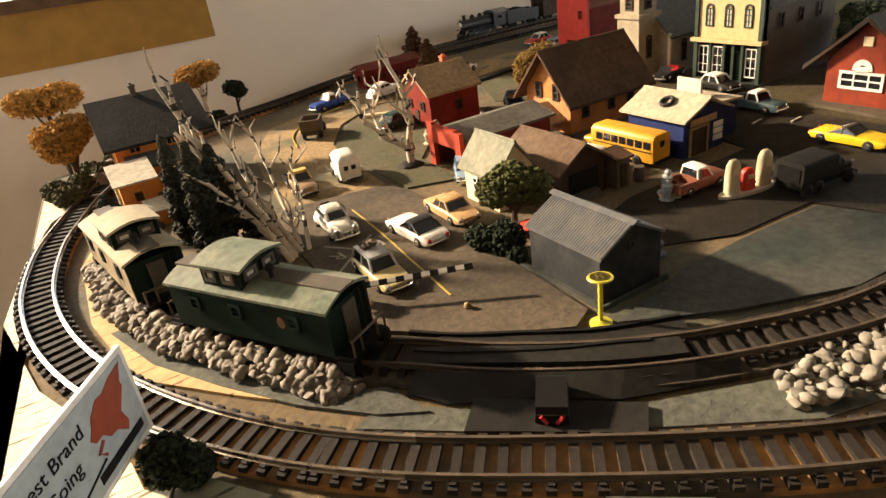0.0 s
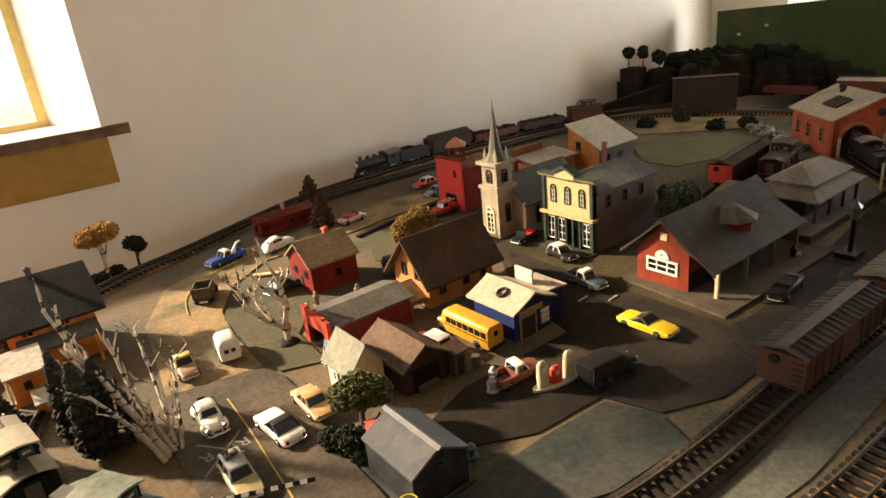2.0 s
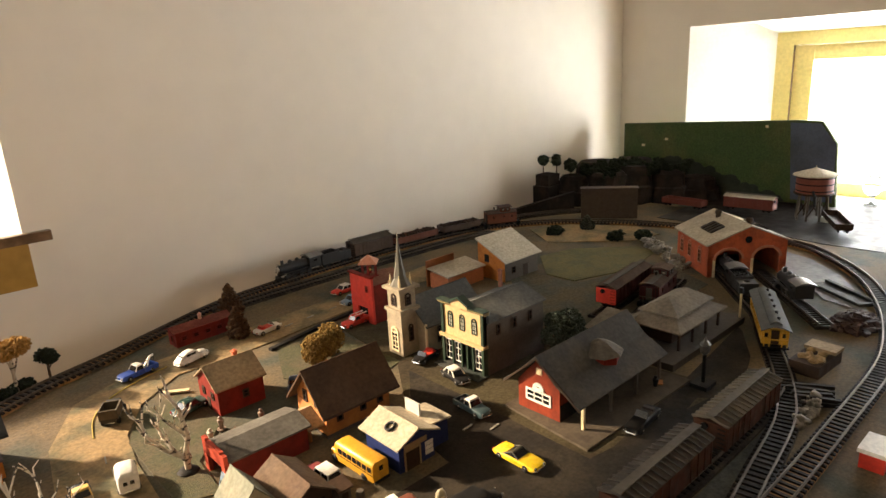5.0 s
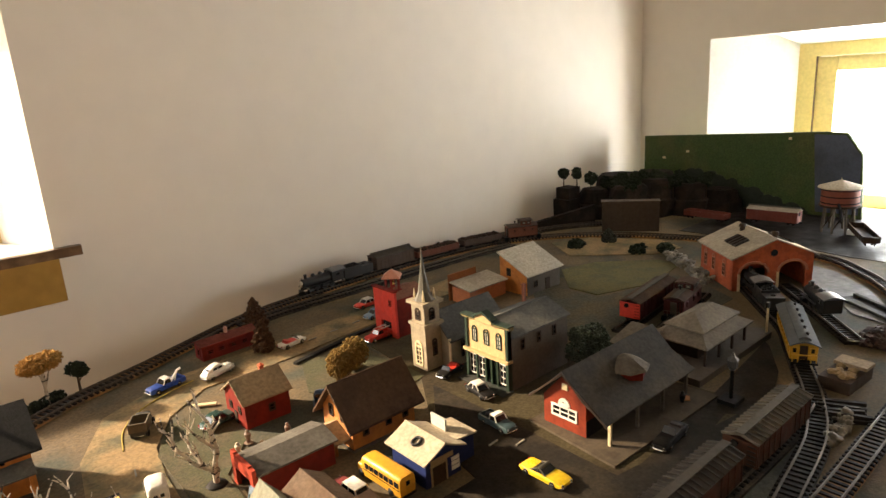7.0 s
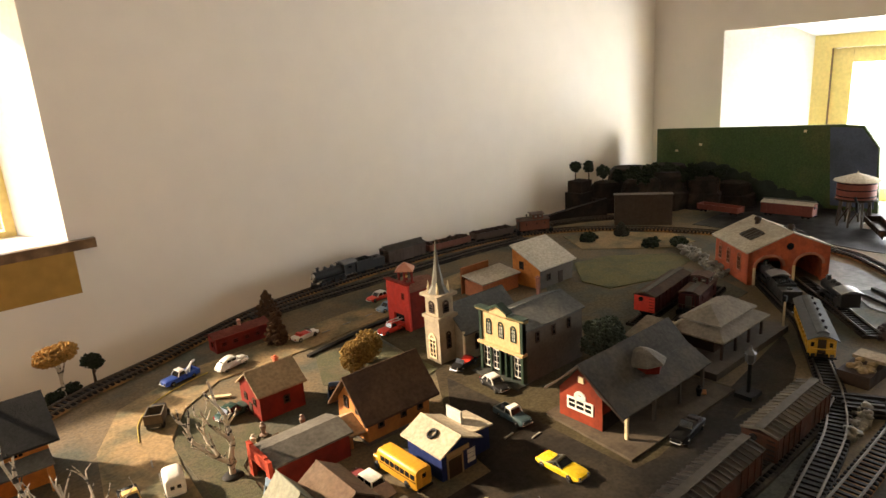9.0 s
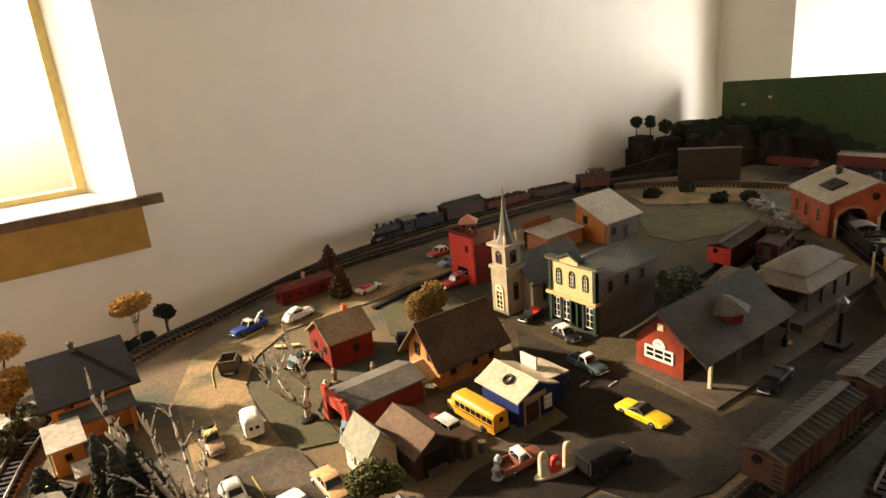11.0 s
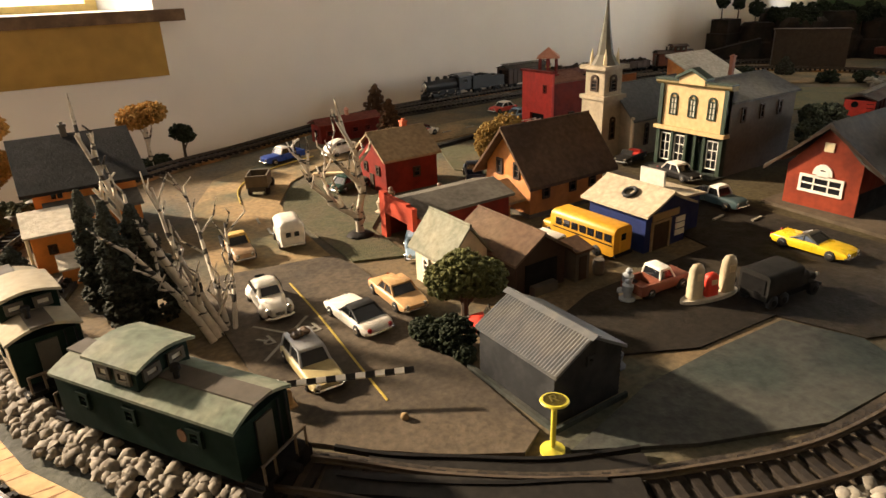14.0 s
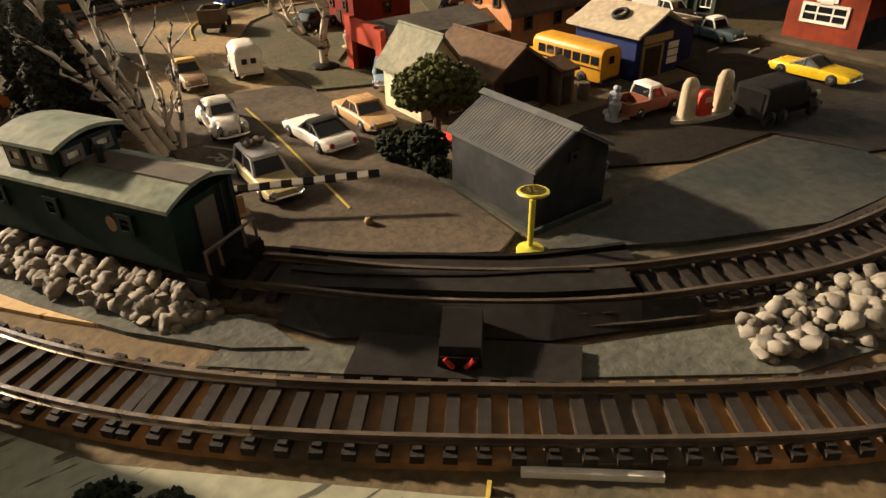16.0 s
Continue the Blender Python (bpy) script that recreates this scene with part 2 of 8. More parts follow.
part("reveal_top", Shape().along_x([(0.004, EZ1 - EZ0), (2.0, EZ1 - EZ0), (2.0, 4.1 - EZ0 + 0.002), (1.75, 4.1 - EZ0 + 0.002)], 0.0, 6.15 - EY0), M["white_reveal"], w2)

setting("backdrop", Shape().box(23.0, 23.1, -8, 10, -2, 9), glow, "bright overcast sky outside the east window", "sky")

# ---- the table ----
TABLE = [(-0.68, 1.9), (-0.35, 1.2), (0.6, 0.3), (2.2, -0.3), (18.3, -0.4), (18.3, 9.75), (9.0, 9.5), (6.0, 9.35), (4.4, 9.0), (2.6, 8.3), (0.6, 7.6), (-0.3, 7.2), (-0.45, 5.4)]
setting("ground", Shape().prism(TABLE, -0.25, 0.0), M["ground"], "painted and scattered ground of the model railway table", "ground")
s = Shape()
for x, y in ((0.4, 2.6), (17.5, 0.4), (17.5, 8.8), (2.4, 7.4), (9, 0.3), (9, 8.6)):
    s.box(x - 0.3, x + 0.3, y - 0.3, y + 0.3, ZF, -0.25)
setting("table_legs", s, M["table_wood"], "plain wooden legs under the layout table", "table leg")


def paint(name, colour, rough=0.45, **more):
    if name not in M:
        M[name] = material(name, colour, rough, **{"vary": 0.14, "grain": 250, "stain": 60, "bump": 0.08, "bump_scale": 500, **more})
    return M[name]


def glass_pane(name, colour):
    m = bpy.data.materials.new(name)
    m.use_nodes = True
    b = m.node_tree.nodes["Principled BSDF"]
    b.inputs["Base Color"].default_value = (*colour, 1)
    b.inputs["Roughness"].default_value = 0.12
    b.inputs["Specular IOR Level"].default_value = 0.6
    return m


def banded(name, colour, dark, scale=(60, 60, 260), at=(0.56, 0.6)):
    """A base colour with dark bands: scars on bark, painted ridge shadows on paper and cork."""
    m = material(name, colour, 0.8, vary=0.2, grain=200, bump=0.3)
    nt = m.node_tree
    tc = nt.nodes.new("ShaderNodeTexCoord").outputs["Object"]
    mp = nt.nodes.new("ShaderNodeMapping")
    mp.inputs["Scale"].default_value = scale
    n = nt.nodes.new("ShaderNodeTexNoise")
    n.inputs["Scale"].default_value = 1.0
    r = nt.nodes.new("ShaderNodeValToRGB")
    r.color_ramp.elements[0].position, r.color_ramp.elements[1].position = at
    mix = nt.nodes.new("ShaderNodeMix")
    mix.data_type = "RGBA"
    base = nt.nodes["Principled BSDF"].inputs["Base Color"]
    nt.links.new(tc, mp.inputs[0])
    nt.links.new(mp.outputs[0], n.inputs["Vector"])
    nt.links.new(n.outputs["Fac"], r.inputs[0])
    nt.links.new(r.outputs[0], mix.inputs["Factor"])
    nt.links.new(base.links[0].from_socket, mix.inputs[6])
    mix.inputs[7].default_value = (*dark, 1)
    nt.links.new(mix.outputs[2], base)
    return m


def pieced(m, amount=0.5):
    """Lets each piece of a kind be a little lighter or darker than the next."""
    nt = m.node_tree
    info = nt.nodes.new("ShaderNodeObjectInfo")
    isle = nt.nodes.new("ShaderNodeNewGeometry")
    add = nt.nodes.new("ShaderNodeMath")
    add.operation = "ADD"
    nt.links.new(info.outputs["Random"], add.inputs[0])
    nt.links.new(isle.outputs["Random Per Island"], add.inputs[1])
    rng = nt.nodes.new("ShaderNodeMapRange")
    rng.inputs[2].default_value = 2.0
    rng.inputs[3].default_value, rng.inputs[4].default_value = 1 - amount, 1 + amount
    nt.links.new(add.outputs[0], rng.inputs[0])
    mix = nt.nodes.new("ShaderNodeMix")
    mix.data_type, mix.blend_type = "RGBA", "MULTIPLY"
    mix.inputs["Factor"].default_value = 1.0
    base = nt.nodes["Principled BSDF"].inputs["Base Color"]
    nt.links.new(base.links[0].from_socket, mix.inputs[6])
    nt.links.new(rng.outputs[0], mix.inputs[7])
    nt.links.new(mix.outputs[2], base)
    return m


M["asphalt"] = material("worn_asphalt_paint", (0.02, 0.016, 0.012), 0.9, spec=0.15, vary=0.3, grain=300, stain=18, second=(0.036, 0.028, 0.018), bump=0.35, bump_scale=500)
M["slab"] = material("grey_slab", (0.05, 0.05, 0.042), 0.85, spec=0.2, vary=0.3, grain=240, stain=16, second=(0.03, 0.038, 0.032), bump=0.5, bump_scale=300)
M["dirt"] = material("pale_dirt", (0.27, 0.18, 0.08), 0.95, vary=0.3, grain=260, stain=15, second=(0.1, 0.09, 0.045), bump=0.4)
M["grass"] = material("static_grass", (0.06, 0.058, 0.022), 0.95, vary=0.4, grain=420, stain=20, second=(0.085, 0.066, 0.032), bump=0.7, bump_scale=700)
# the dark strokes are ridge shadows painted into the cork
M["verge"] = banded("pale_cork_sheet", (0.5, 0.34, 0.15), (0.2, 0.09, 0.03), (60, 380, 60), (0.6, 0.66))
M["street"] = material("dusty_brown_street", (0.095, 0.074, 0.05), 0.9, spec=0.2, vary=0.3, grain=300, stain=18, second=(0.06, 0.048, 0.034), bump=0.35, bump_scale=500)
M["scatter"] = material("grey_green_scatter", (0.085, 0.088, 0.066), 0.9, vary=0.35, grain=260, stain=20, second=(0.06, 0.06, 0.05), bump=0.6, bump_scale=350)
M["dark_scatter"] = material("dark_grey_scatter", (0.09, 0.088, 0.066), 0.95, spec=0.1, vary=0.35, grain=260, stain=16, second=(0.12, 0.098, 0.058), bump=0.6, bump_scale=350)
M["town_dirt"] = material("olive_brown_dirt", (0.062, 0.05, 0.026), 0.95, spec=0.1, vary=0.35, grain=300, stain=14, second=(0.045, 0.034, 0.02), bump=0.5, bump_scale=420)
M["cork"] = material("stained_cork_roadbed", (0.34, 0.17, 0.055), 0.9, vary=0.35, grain=140, stain=16, second=(0.075, 0.06, 0.042), bump=0.5, bump_scale=160, mix_at=(0.47, 0.6))
# both papers: the dark strokes paint the shadows of their ridges
M["paper"] = banded("ridge_shaded_paper_edge", (0.66, 0.6, 0.45), (0.16, 0.14, 0.08), (45, 420, 45), (0.6, 0.65))
M["green_paper"] = banded("ridge_shaded_green_paper", (0.27, 0.27, 0.19), (0.06, 0.06, 0.04), (50, 420, 45), (0.6, 0.65))
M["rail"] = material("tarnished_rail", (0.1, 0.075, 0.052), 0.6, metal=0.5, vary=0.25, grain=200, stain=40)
# brighter copy of the rail metal, carries the sun glint of the near curve
M["shine_rail"] = material("glinting_rail", (0.4, 0.34, 0.27), 0.33, metal=1.0, vary=0.12, grain=200, stain=40)
M["tie"] = pieced(material("weathered_tie", (0.022, 0.017, 0.013), 0.75, spec=0.2, vary=0.35, grain=300, stain=50, bump=0.4), 0.45)
M["stone"] = pieced(material("grey_ballast_stone", (0.2, 0.172, 0.132), 0.85, vary=0.3, grain=260, stain=60, bump=0.4), 0.4)
M["white_stone"] = pieced(material("pale_rock", (0.18, 0.162, 0.13), 0.85, vary=0.25, grain=200, stain=60, second=(0.26, 0.235, 0.18), bump=0.5), 0.25)
M["olive"] = material("olive_flat_turf", (0.125, 0.105, 0.032), 0.95, vary=0.35, grain=420, stain=22, second=(0.085, 0.085, 0.03), bump=0.6, bump_scale=700)
M["black"] = material("matt_black_plastic", (0.01, 0.009, 0.008), 0.6, spec=0.12, vary=0.3, grain=250, stain=40)
M["ramp"] = material("dusty_black_ramp", (0.014, 0.012, 0.01), 0.75, spec=0.15, vary=0.35, grain=250, stain=25, second=(0.018, 0.016, 0.013))
M["tyre"] = material("tyre_rubber", (0.012, 0.012, 0.012), 0.7)
M["chrome"] = material("chrome_trim", (0.75, 0.74, 0.7), 0.2, metal=1.0, vary=0.05)
M["glass"] = glass_pane("dark_glass", (0.012, 0.013, 0.015))
M["white"] = paint("white_paint", (0.72, 0.68, 0.6), 0.4)
M["cream"] = paint("cream_paint", (0.68, 0.55, 0.33), 0.5)
M["trim_green"] = paint("dark_green_trim", (0.014, 0.028, 0.015), 0.5)
M["birch"] = banded("birch_bark", (0.5, 0.43, 0.33), (0.035, 0.028, 0.02), (50, 50, 240), (0.56, 0.59))
M["trunk"] = material("brown_trunk", (0.07, 0.045, 0.025), 0.9, vary=0.4, bump=0.5)
M["gold"] = pieced(material("golden_lichen", (0.44, 0.25, 0.07), 0.95, vary=0.35, grain=300, bump=0.6, spec=0.1), 0.35)
M["brown_gold"] = pieced(material("olive_gold_lichen", (0.3, 0.19, 0.055), 0.95, vary=0.35, grain=300, bump=0.6, spec=0.1), 0.4)
M["conifer"] = pieced(material("dark_conifer", (0.055, 0.057, 0.042), 0.95, vary=0.4, grain=300, bump=0.6, spec=0.1), 0.5)
M["brown_conifer"] = pieced(material("brown_conifer", (0.075, 0.04, 0.02), 0.95, vary=0.4, grain=300, bump=0.6, spec=0.1), 0.45)
M["leaf"] = pieced(material("olive_foliage", (0.085, 0.088, 0.03), 0.9, vary=0.4, grain=300, bump=0.6, spec=0.15), 0.5)
M["dark_leaf"] = pieced(material("dark_foliage", (0.025, 0.032, 0.018), 0.9, vary=0.4, grain=300, bump=0.6, spec=0.1), 0.5)
M["dark_bed"] = material("dark_ballast_bed", (0.04, 0.033, 0.026), 0.95, spec=0.1, vary=0.4, grain=300, stain=25, second=(0.08, 0.062, 0.042), bump=0.6, bump_scale=400)
M["concrete"] = material("pale_yard_concrete", (0.13, 0.125, 0.12), 0.7, vary=0.3, grain=120, stain=14, second=(0.08, 0.078, 0.075), bump=0.3)
M["bare_table"] = material("bare_dark_board", (0.02, 0.016, 0.014), 0.6, spec=0.15, vary=0.3, grain=80, stain=12)

# ---- roads and ground cover ----
def patch(name, outline, mat, label, h=0.02, category=""):
    return setting(name, Shape().prism(outline, -0.01, h), mat, label, category or name)


def ribbon(line, half, z0, z1, closed=False):
    """A flat strip along a line."""
    a, b = sides_of(line, half, closed), sides_of(line, -half, closed)
    rings = [[(p[0], p[1], z0), (p[0], p[1], z1), (q[0], q[1], z1), (q[0], q[1], z0)] for p, q in zip(a, b)]
    return Shape().loft(rings + rings[:1] if closed else rings, not closed)


patch("road", [(1.02, 2.5), (1.24, 2.27), (1.5, 2.04), (1.74, 1.88), (1.88, 1.95), (1.91, 2.4), (1.92, 2.75), (2.05, 3.5), (2.06, 4.0), (2.0, 4.28), (1.22, 4.44), (1.05, 4.2)], M["street"], "worn brown-grey street slab at the crossing", 0.022)
patch("road_north", [(1.22, 4.46), (2.0, 4.3), (2.05, 5.1), (2.15, 5.7), (2.5, 6.3), (3.1, 6.75), (4.4, 6.75), (5.6, 6.9), (8.4, 7.1), (8.4, 7.75), (5.8, 7.6), (4.3, 7.5), (2.9, 7.4), (1.9, 6.9), (1.45, 6.0)], M["dirt"], "pale dusty road winding past the houses", 0.014, "road")
patch("yard_pavement", [(3.0, 2.75), (4.2, 2.75), (4.35, 3.5), (5.2, 4.55), (5.2, 3.5), (5.15, 1.8), (7.3, 1.45), (7.3, 1.25), (4.2, 1.3), (3.75, 1.5), (3.62, 1.92), (3.0, 1.96), (2.55, 2.2), (2.55, 2.6)], M["asphalt"], "dark asphalt square round the filling station", 0.012, "pavement")
patch("pavement_south", [(1.9, 1.78), (2.35, 1.5), (2.9, 1.26), (3.6, 1.2), (3.72, 1.5), (3.58, 1.86), (2.99, 1.9), (2.5, 1.9)], M["slab"], "grey-green pavement slab beside the inner track", 0.02, "pavement")
patch("grass", [(2.08, 4.1), (2.45, 3.95), (2.5, 4.6), (3.0, 5.2), (2.9, 6.2), (2.4, 6.1), (2.1, 5.5)], M["grass"], "olive scatter grass round the birch tree", 0.016)
patch("meadow_edge", [(11.0, 6.9), (11.6, 7.9), (12.5, 7.5), (13.2, 6.1), (12.9, 5.4), (12.1, 5.6)], M["dirt"], "bare tan ground below the hill", 0.011, "ground")
patch("meadow", [(9.3, 5.6), (9.3, 5.0), (10.4, 4.6), (11.6, 4.8), (11.8, 5.3), (10.9, 6.2), (10.1, 6.4)], M["olive"], "flat green meadow by the engine house", 0.012)
patch("front_scatter", [(0.64, 1.95), (0.78, 2.02), (1.05, 1.75), (1.5, 1.38), (2.05, 1.12), (2.7, 0.9), (3.6, 0.82), (6.8, 0.82), (6.8, 0.55), (3.8, 0.54), (2.65, 0.68), (2.0, 0.88), (1.2, 1.45)], M["scatter"], "grey-green scatter between the two front tracks", 0.009, "ground")
patch("scatter_strip", [(-0.1, 3.5), (0.04, 3.02), (0.27, 2.6), (0.5, 2.24), (0.74, 1.96), (0.92, 1.83), (0.86, 2.08), (0.64, 2.22), (0.4, 2.6), (0.16, 3.0), (0.0, 3.5)], M["scatter"], "grey-green scatter below the ballast bank", 0.0195, "ground")
patch("yard_scatter", [(6.9, 1.6), (7.2, 1.25), (8.3, 1.6), (9.0, 2.0), (9.1, 2.1), (7.2, 1.9), (5.2, 1.72), (5.2, 1.4)], M["asphalt"], "dark ground beside the depot platform", 0.0105, "ground")
patch("east_scatter", [(7.2, 3.15), (10.5, 3.2), (10.9, 3.9), (10.4, 4.6), (9.2, 4.9), (9.2, 5.8), (10.2, 6.7), (9.6, 6.9), (8.4, 5.6), (7.2, 5.2)], M["dark_scatter"], "dark grey-green scatter round the freight cars", 0.0085, "ground")
patch("yard_concrete", [(10.7, 0.95), (11.4, 1.25), (12.2, 1.75), (12.9, 2.45), (13.2, 3.2), (12.6, 3.1), (11.7, 2.2), (10.9, 1.6)], M["concrete"], "pale grey concrete yard inside the far curve", 0.01, "pavement")
patch("bare_table", [(14.05, 0.2), (18.2, -0.3), (18.2, 6.2), (14.2, 6.2), (14.3, 4.0), (14.0, 2.6)], M["bare_table"], "bare dark glossy board beyond the far curve", 0.008, "table")
patch("town_ground", [(4.42, 3.62), (5.25, 4.86), (5.4, 6.3), (7.15, 6.3), (7.15, 3.1), (7.35, 1.45), (5.0, 1.7), (5.0, 3.4), (5.0, 4.3)], M["town_dirt"], "dark olive-brown ground round the store and depot", 0.0095, "ground")
patch("lawn", [(4.4, 4.6), (5.3, 4.85), (5.3, 6.4), (4.4, 6.5), (4.0, 5.6)], M["grass"], "olive grass beside the church", 0.011)
patch("front_paper", [(-0.1, 1.02), (0.55, 0.4), (1.5, 0.0), (1.6, 0.62), (0.98, 1.13), (0.32, 1.74), (0.0, 2.2), (-0.1, 1.9)], M["green_paper"], "cracked grey-green paper along the front edge, ridge shadows painted in", 0.011, "paper")
patch("paper_edge", [(-0.67, 1.95), (-0.4, 1.35), (-0.12, 1.05), (-0.12, 1.9), (0.0, 2.24), (-0.15, 2.42), (-0.46, 3.2), (-0.62, 4.1), (-0.5, 5.0), (-0.3, 5.8), (0.3, 6.75), (0.2, 7.2), (-0.27, 7.15), (-0.43, 5.4)], M["paper"], "cream cracked paper along the table edge, ridge shadows painted in", 0.012, "paper")
patch("verge", [(-0.05, 2.95), (0.3, 2.5), (0.6, 2.15), (0.8, 2.3), (0.3, 3.1), (0.02, 4.0), (0.0, 4.6), (0.25, 5.4), (0.1, 5.4), (-0.16, 4.6), (-0.18, 3.7)], M["verge"], "pale cork verge between the two tracks, ridge shadows painted in", 0.017, "verge")
for line, name, label in (
    ([(1.58, 4.02), (1.55, 3.5), (1.5, 2.95), (1.46, 2.5)], "yellow_line", "yellow centre line painted on the street"),
    ([(1.86, 5.9), (1.98, 6.35), (2.25, 6.72), (2.7, 6.98), (3.1, 7.1)], "yellow_line", "faded yellow line on the dirt road"),
    ([(1.06, 1.11), (0.85, 0.9)], "yellow_line", "bright yellow stripe at the front crossing"),
):
    setting(name, ribbon(spline(line, 0.05), 0.0055, 0.0, 0.026), paint("yellow_line_paint", (0.42, 0.31, 0.05), 0.7), label, "road line")
for x, y in ((1.85, 4.75), (1.82, 5.05), (1.83, 5.35), (4.95, 7.12), (5.35, 7.16), (5.8, 7.2), (4.75, 3.05), (4.95, 2.85)):
    setting("road_dash", Shape().box(-0.07, 0.07, -0.009, 0.009, 0, 0.024).moved(pose(x, y, 0, 0, 0, 80 if x < 3 else 5)), paint("white_line_paint", (0.26, 0.24, 0.19), 0.8), "short worn white road dash", "road line")
# the crossing marks on the street: a painted ring of two letters and a cross
for a, b in (((1.19, 3.6), (1.42, 3.27)), ((1.49, 3.53), (1.12, 3.2))):
    setting("crossing_mark", ribbon([a, b], 0.008, 0, 0.0245), paint("white_line_paint", (0.26, 0.24, 0.19)), "faded white crossing stroke on the street", "road mark")
for i, (x, y) in enumerate(((1.24, 3.45), (1.5, 3.43))):
    cu = bpy.data.curves.new("letter", "FONT")
    cu.body, cu.size, cu.extrude = "R", 0.015, 0.0002
    tmp = bpy.data.objects.new("letter", cu)
    me = bpy.data.meshes.new_from_object(tmp)
    me.materials.append(paint("white_line_paint", (0.26, 0.24, 0.19)))
    ob = new("road_letter", me)
    ob.matrix_basis = pose(U * x, U * y, 0.0024, 0, 0, 185)
    tagged(ob, "white letter R painted on the street", "road mark", "", "structure")
setting("front_crossing", Shape().prism([(0.62, 1.38), (0.95, 1.12), (1.2, 0.9), (0.75, 0.35), (0.2, 0.95)], -0.01, 0.02), M["asphalt"], "dark road slab in front of the outer track", "road")
setting("white_bar", Shape().box(-0.17, 0.17, -0.009, 0.009, 0, 0.022).moved(pose(1.275, 0.985, 0, 0, 0, -39.5)), M["white"], "white wooden strip beside the outer rail", "strip")
setting("kerb", ribbon(spline([(4.3, 6.5), (4.9, 6.62), (5.6, 6.75), (7.0, 6.85)], 0.1), 0.035, -0.005, 0.04), M["ramp"], "dark kerb along the back street", "kerb")

# ---- tracks ----
LOOP = [(0.46, 1.88), (0.0, 2.55), (-0.3, 3.3), (-0.42, 4.1), (-0.35, 4.85), (-0.2, 5.4), (0.13, 6.2), (0.75, 7.05), (1.6, 7.62), (2.5, 7.95), (3.4, 8.35), (4.5, 8.8), (5.7, 9.02), (7.3, 9.13), (9.0, 9.1), (10.3, 8.95), (11.15, 8.7), (12.1, 8.1), (12.83, 7.25), (13.35, 6.3), (13.65, 5.3), (13.78, 4.1), (13.55, 2.8), (13.0, 2.1), (12.3, 1.5), (11.4, 1.0), (10.3, 0.6), (9.0, 0.34), (7.2, 0.3), (5.5, 0.3), (3.8, 0.34), (2.6, 0.5), (1.95, 0.7), (1.1, 1.3)]
RAIL = [(-0.011, 0.0), (0.011, 0.0), (0.011, 0.005), (0.003, 0.008), (0.003, 0.018), (0.0065, 0.02), (0.0065, 0.027), (-0.0065, 0.027), (-0.0065, 0.02), (-0.003, 0.018), (-0.003, 0.008), (-0.011, 0.005)]
TIE = Shape().box(-0.135, 0.135, -0.018, 0.018, 0.03, 0.055).box(-0.119, -0.103, -0.012, 0.012, 0.055, 0.064).box(0.103, 0.119, -0.012, 0.012, 0.055, 0.064)
tie_mesh = mesh_of("tie", TIE, M["tie"])


def rail_shape(line, off, closed):
    rings = []
    for (x, y), (a, b) in zip(sides_of(line, off, closed), sides_of(line, off + 1, closed)):
        rings.append([(x + (a - x) * u, y + (b - y) * u, 0.055 + v) for u, v in RAIL])
    return Shape().loft(rings + rings[:1] if closed else rings, not closed)


def track(label, points, closed=False, near=None, rail="rail", bed=0.17, gauge=0.089, lift=0.0, under="dark_bed"):
    """Roadbed, two rails and every tie; ties outside `near` are joined."""
    line = spline(points, 0.082, closed)
    ob = thing("railway_track", label, "railway track", z=lift)
    part("roadbed", ribbon(line, bed, -0.005, 0.034, closed), M[under], ob, "stained roadbed strip")
    for off in (gauge, -gauge):
        if closed:      # sun glint put into the near curve's metal, darker metal on the far side
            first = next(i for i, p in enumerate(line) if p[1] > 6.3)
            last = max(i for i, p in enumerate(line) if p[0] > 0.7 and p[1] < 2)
            part("rail", rail_shape(line[last:] + line[:first + 1], off, False), M[rail], ob, "rail of the near curve, sun glint put into its metal", 40)
            part("rail", rail_shape(line[first:last + 1], off, False), M["rail"], ob, "darker unlit-looking rail of the far curve", 40)
        else:
            part("rail", rail_shape(line, off, False), M[rail], ob, smooth=40)
    rest, made = Shape(), 0
    for i, (x, y) in enumerate(line):
        a, b = line[i - 1] if i else line[0], line[min(i + 1, len(line) - 1)]
        turn = math.degrees(math.atan2(b[1] - a[1], b[0] - a[0])) - 90
        if near and near(x, y) and made < 290:
            tie = new("tie", tie_mesh)
            tie.parent = ob
            tie.matrix_basis = pose(U * x, U * y, 0, 0, 0, turn + random.uniform(-1.5, 1.5))
            made += 1
        else:
            r = pose(x, y, 0, 0, 0, turn)
            rest.add([tuple(r @ Vector(p)) for p in TIE.v], TIE.f)
    if rest.v:
        tagged(part("tie_strip", rest, M["tie"], ob, "row of weathered ties"), "", "", "", "stuff")
    return line


TRACKS = []
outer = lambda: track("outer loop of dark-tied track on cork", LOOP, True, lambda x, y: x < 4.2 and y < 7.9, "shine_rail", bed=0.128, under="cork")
INNER = [(0.28, 5.0), (0.1, 4.45), (0.13, 3.8), (0.34, 3.15), (0.68, 2.55), (1.05, 2.14), (1.32, 1.85), (1.69, 1.55), (2.1, 1.32), (2.7, 1.1), (3.5, 1.03), (4.5, 1.03), (6.0, 1.0), (7.2, 1.01), (7.7, 1.06)]
inner = lambda: track("inner track past the crossing and the depot", INNER, False, lambda x, y: x < 7.3, "rail")
siding = lambda: track("passing siding along the back wall", [(4.4, 8.55), (5.4, 8.6), (6.6, 8.6), (8.3, 8.6), (9.8, 8.56), (10.9, 8.4)], rail="rail", bed=0.14)
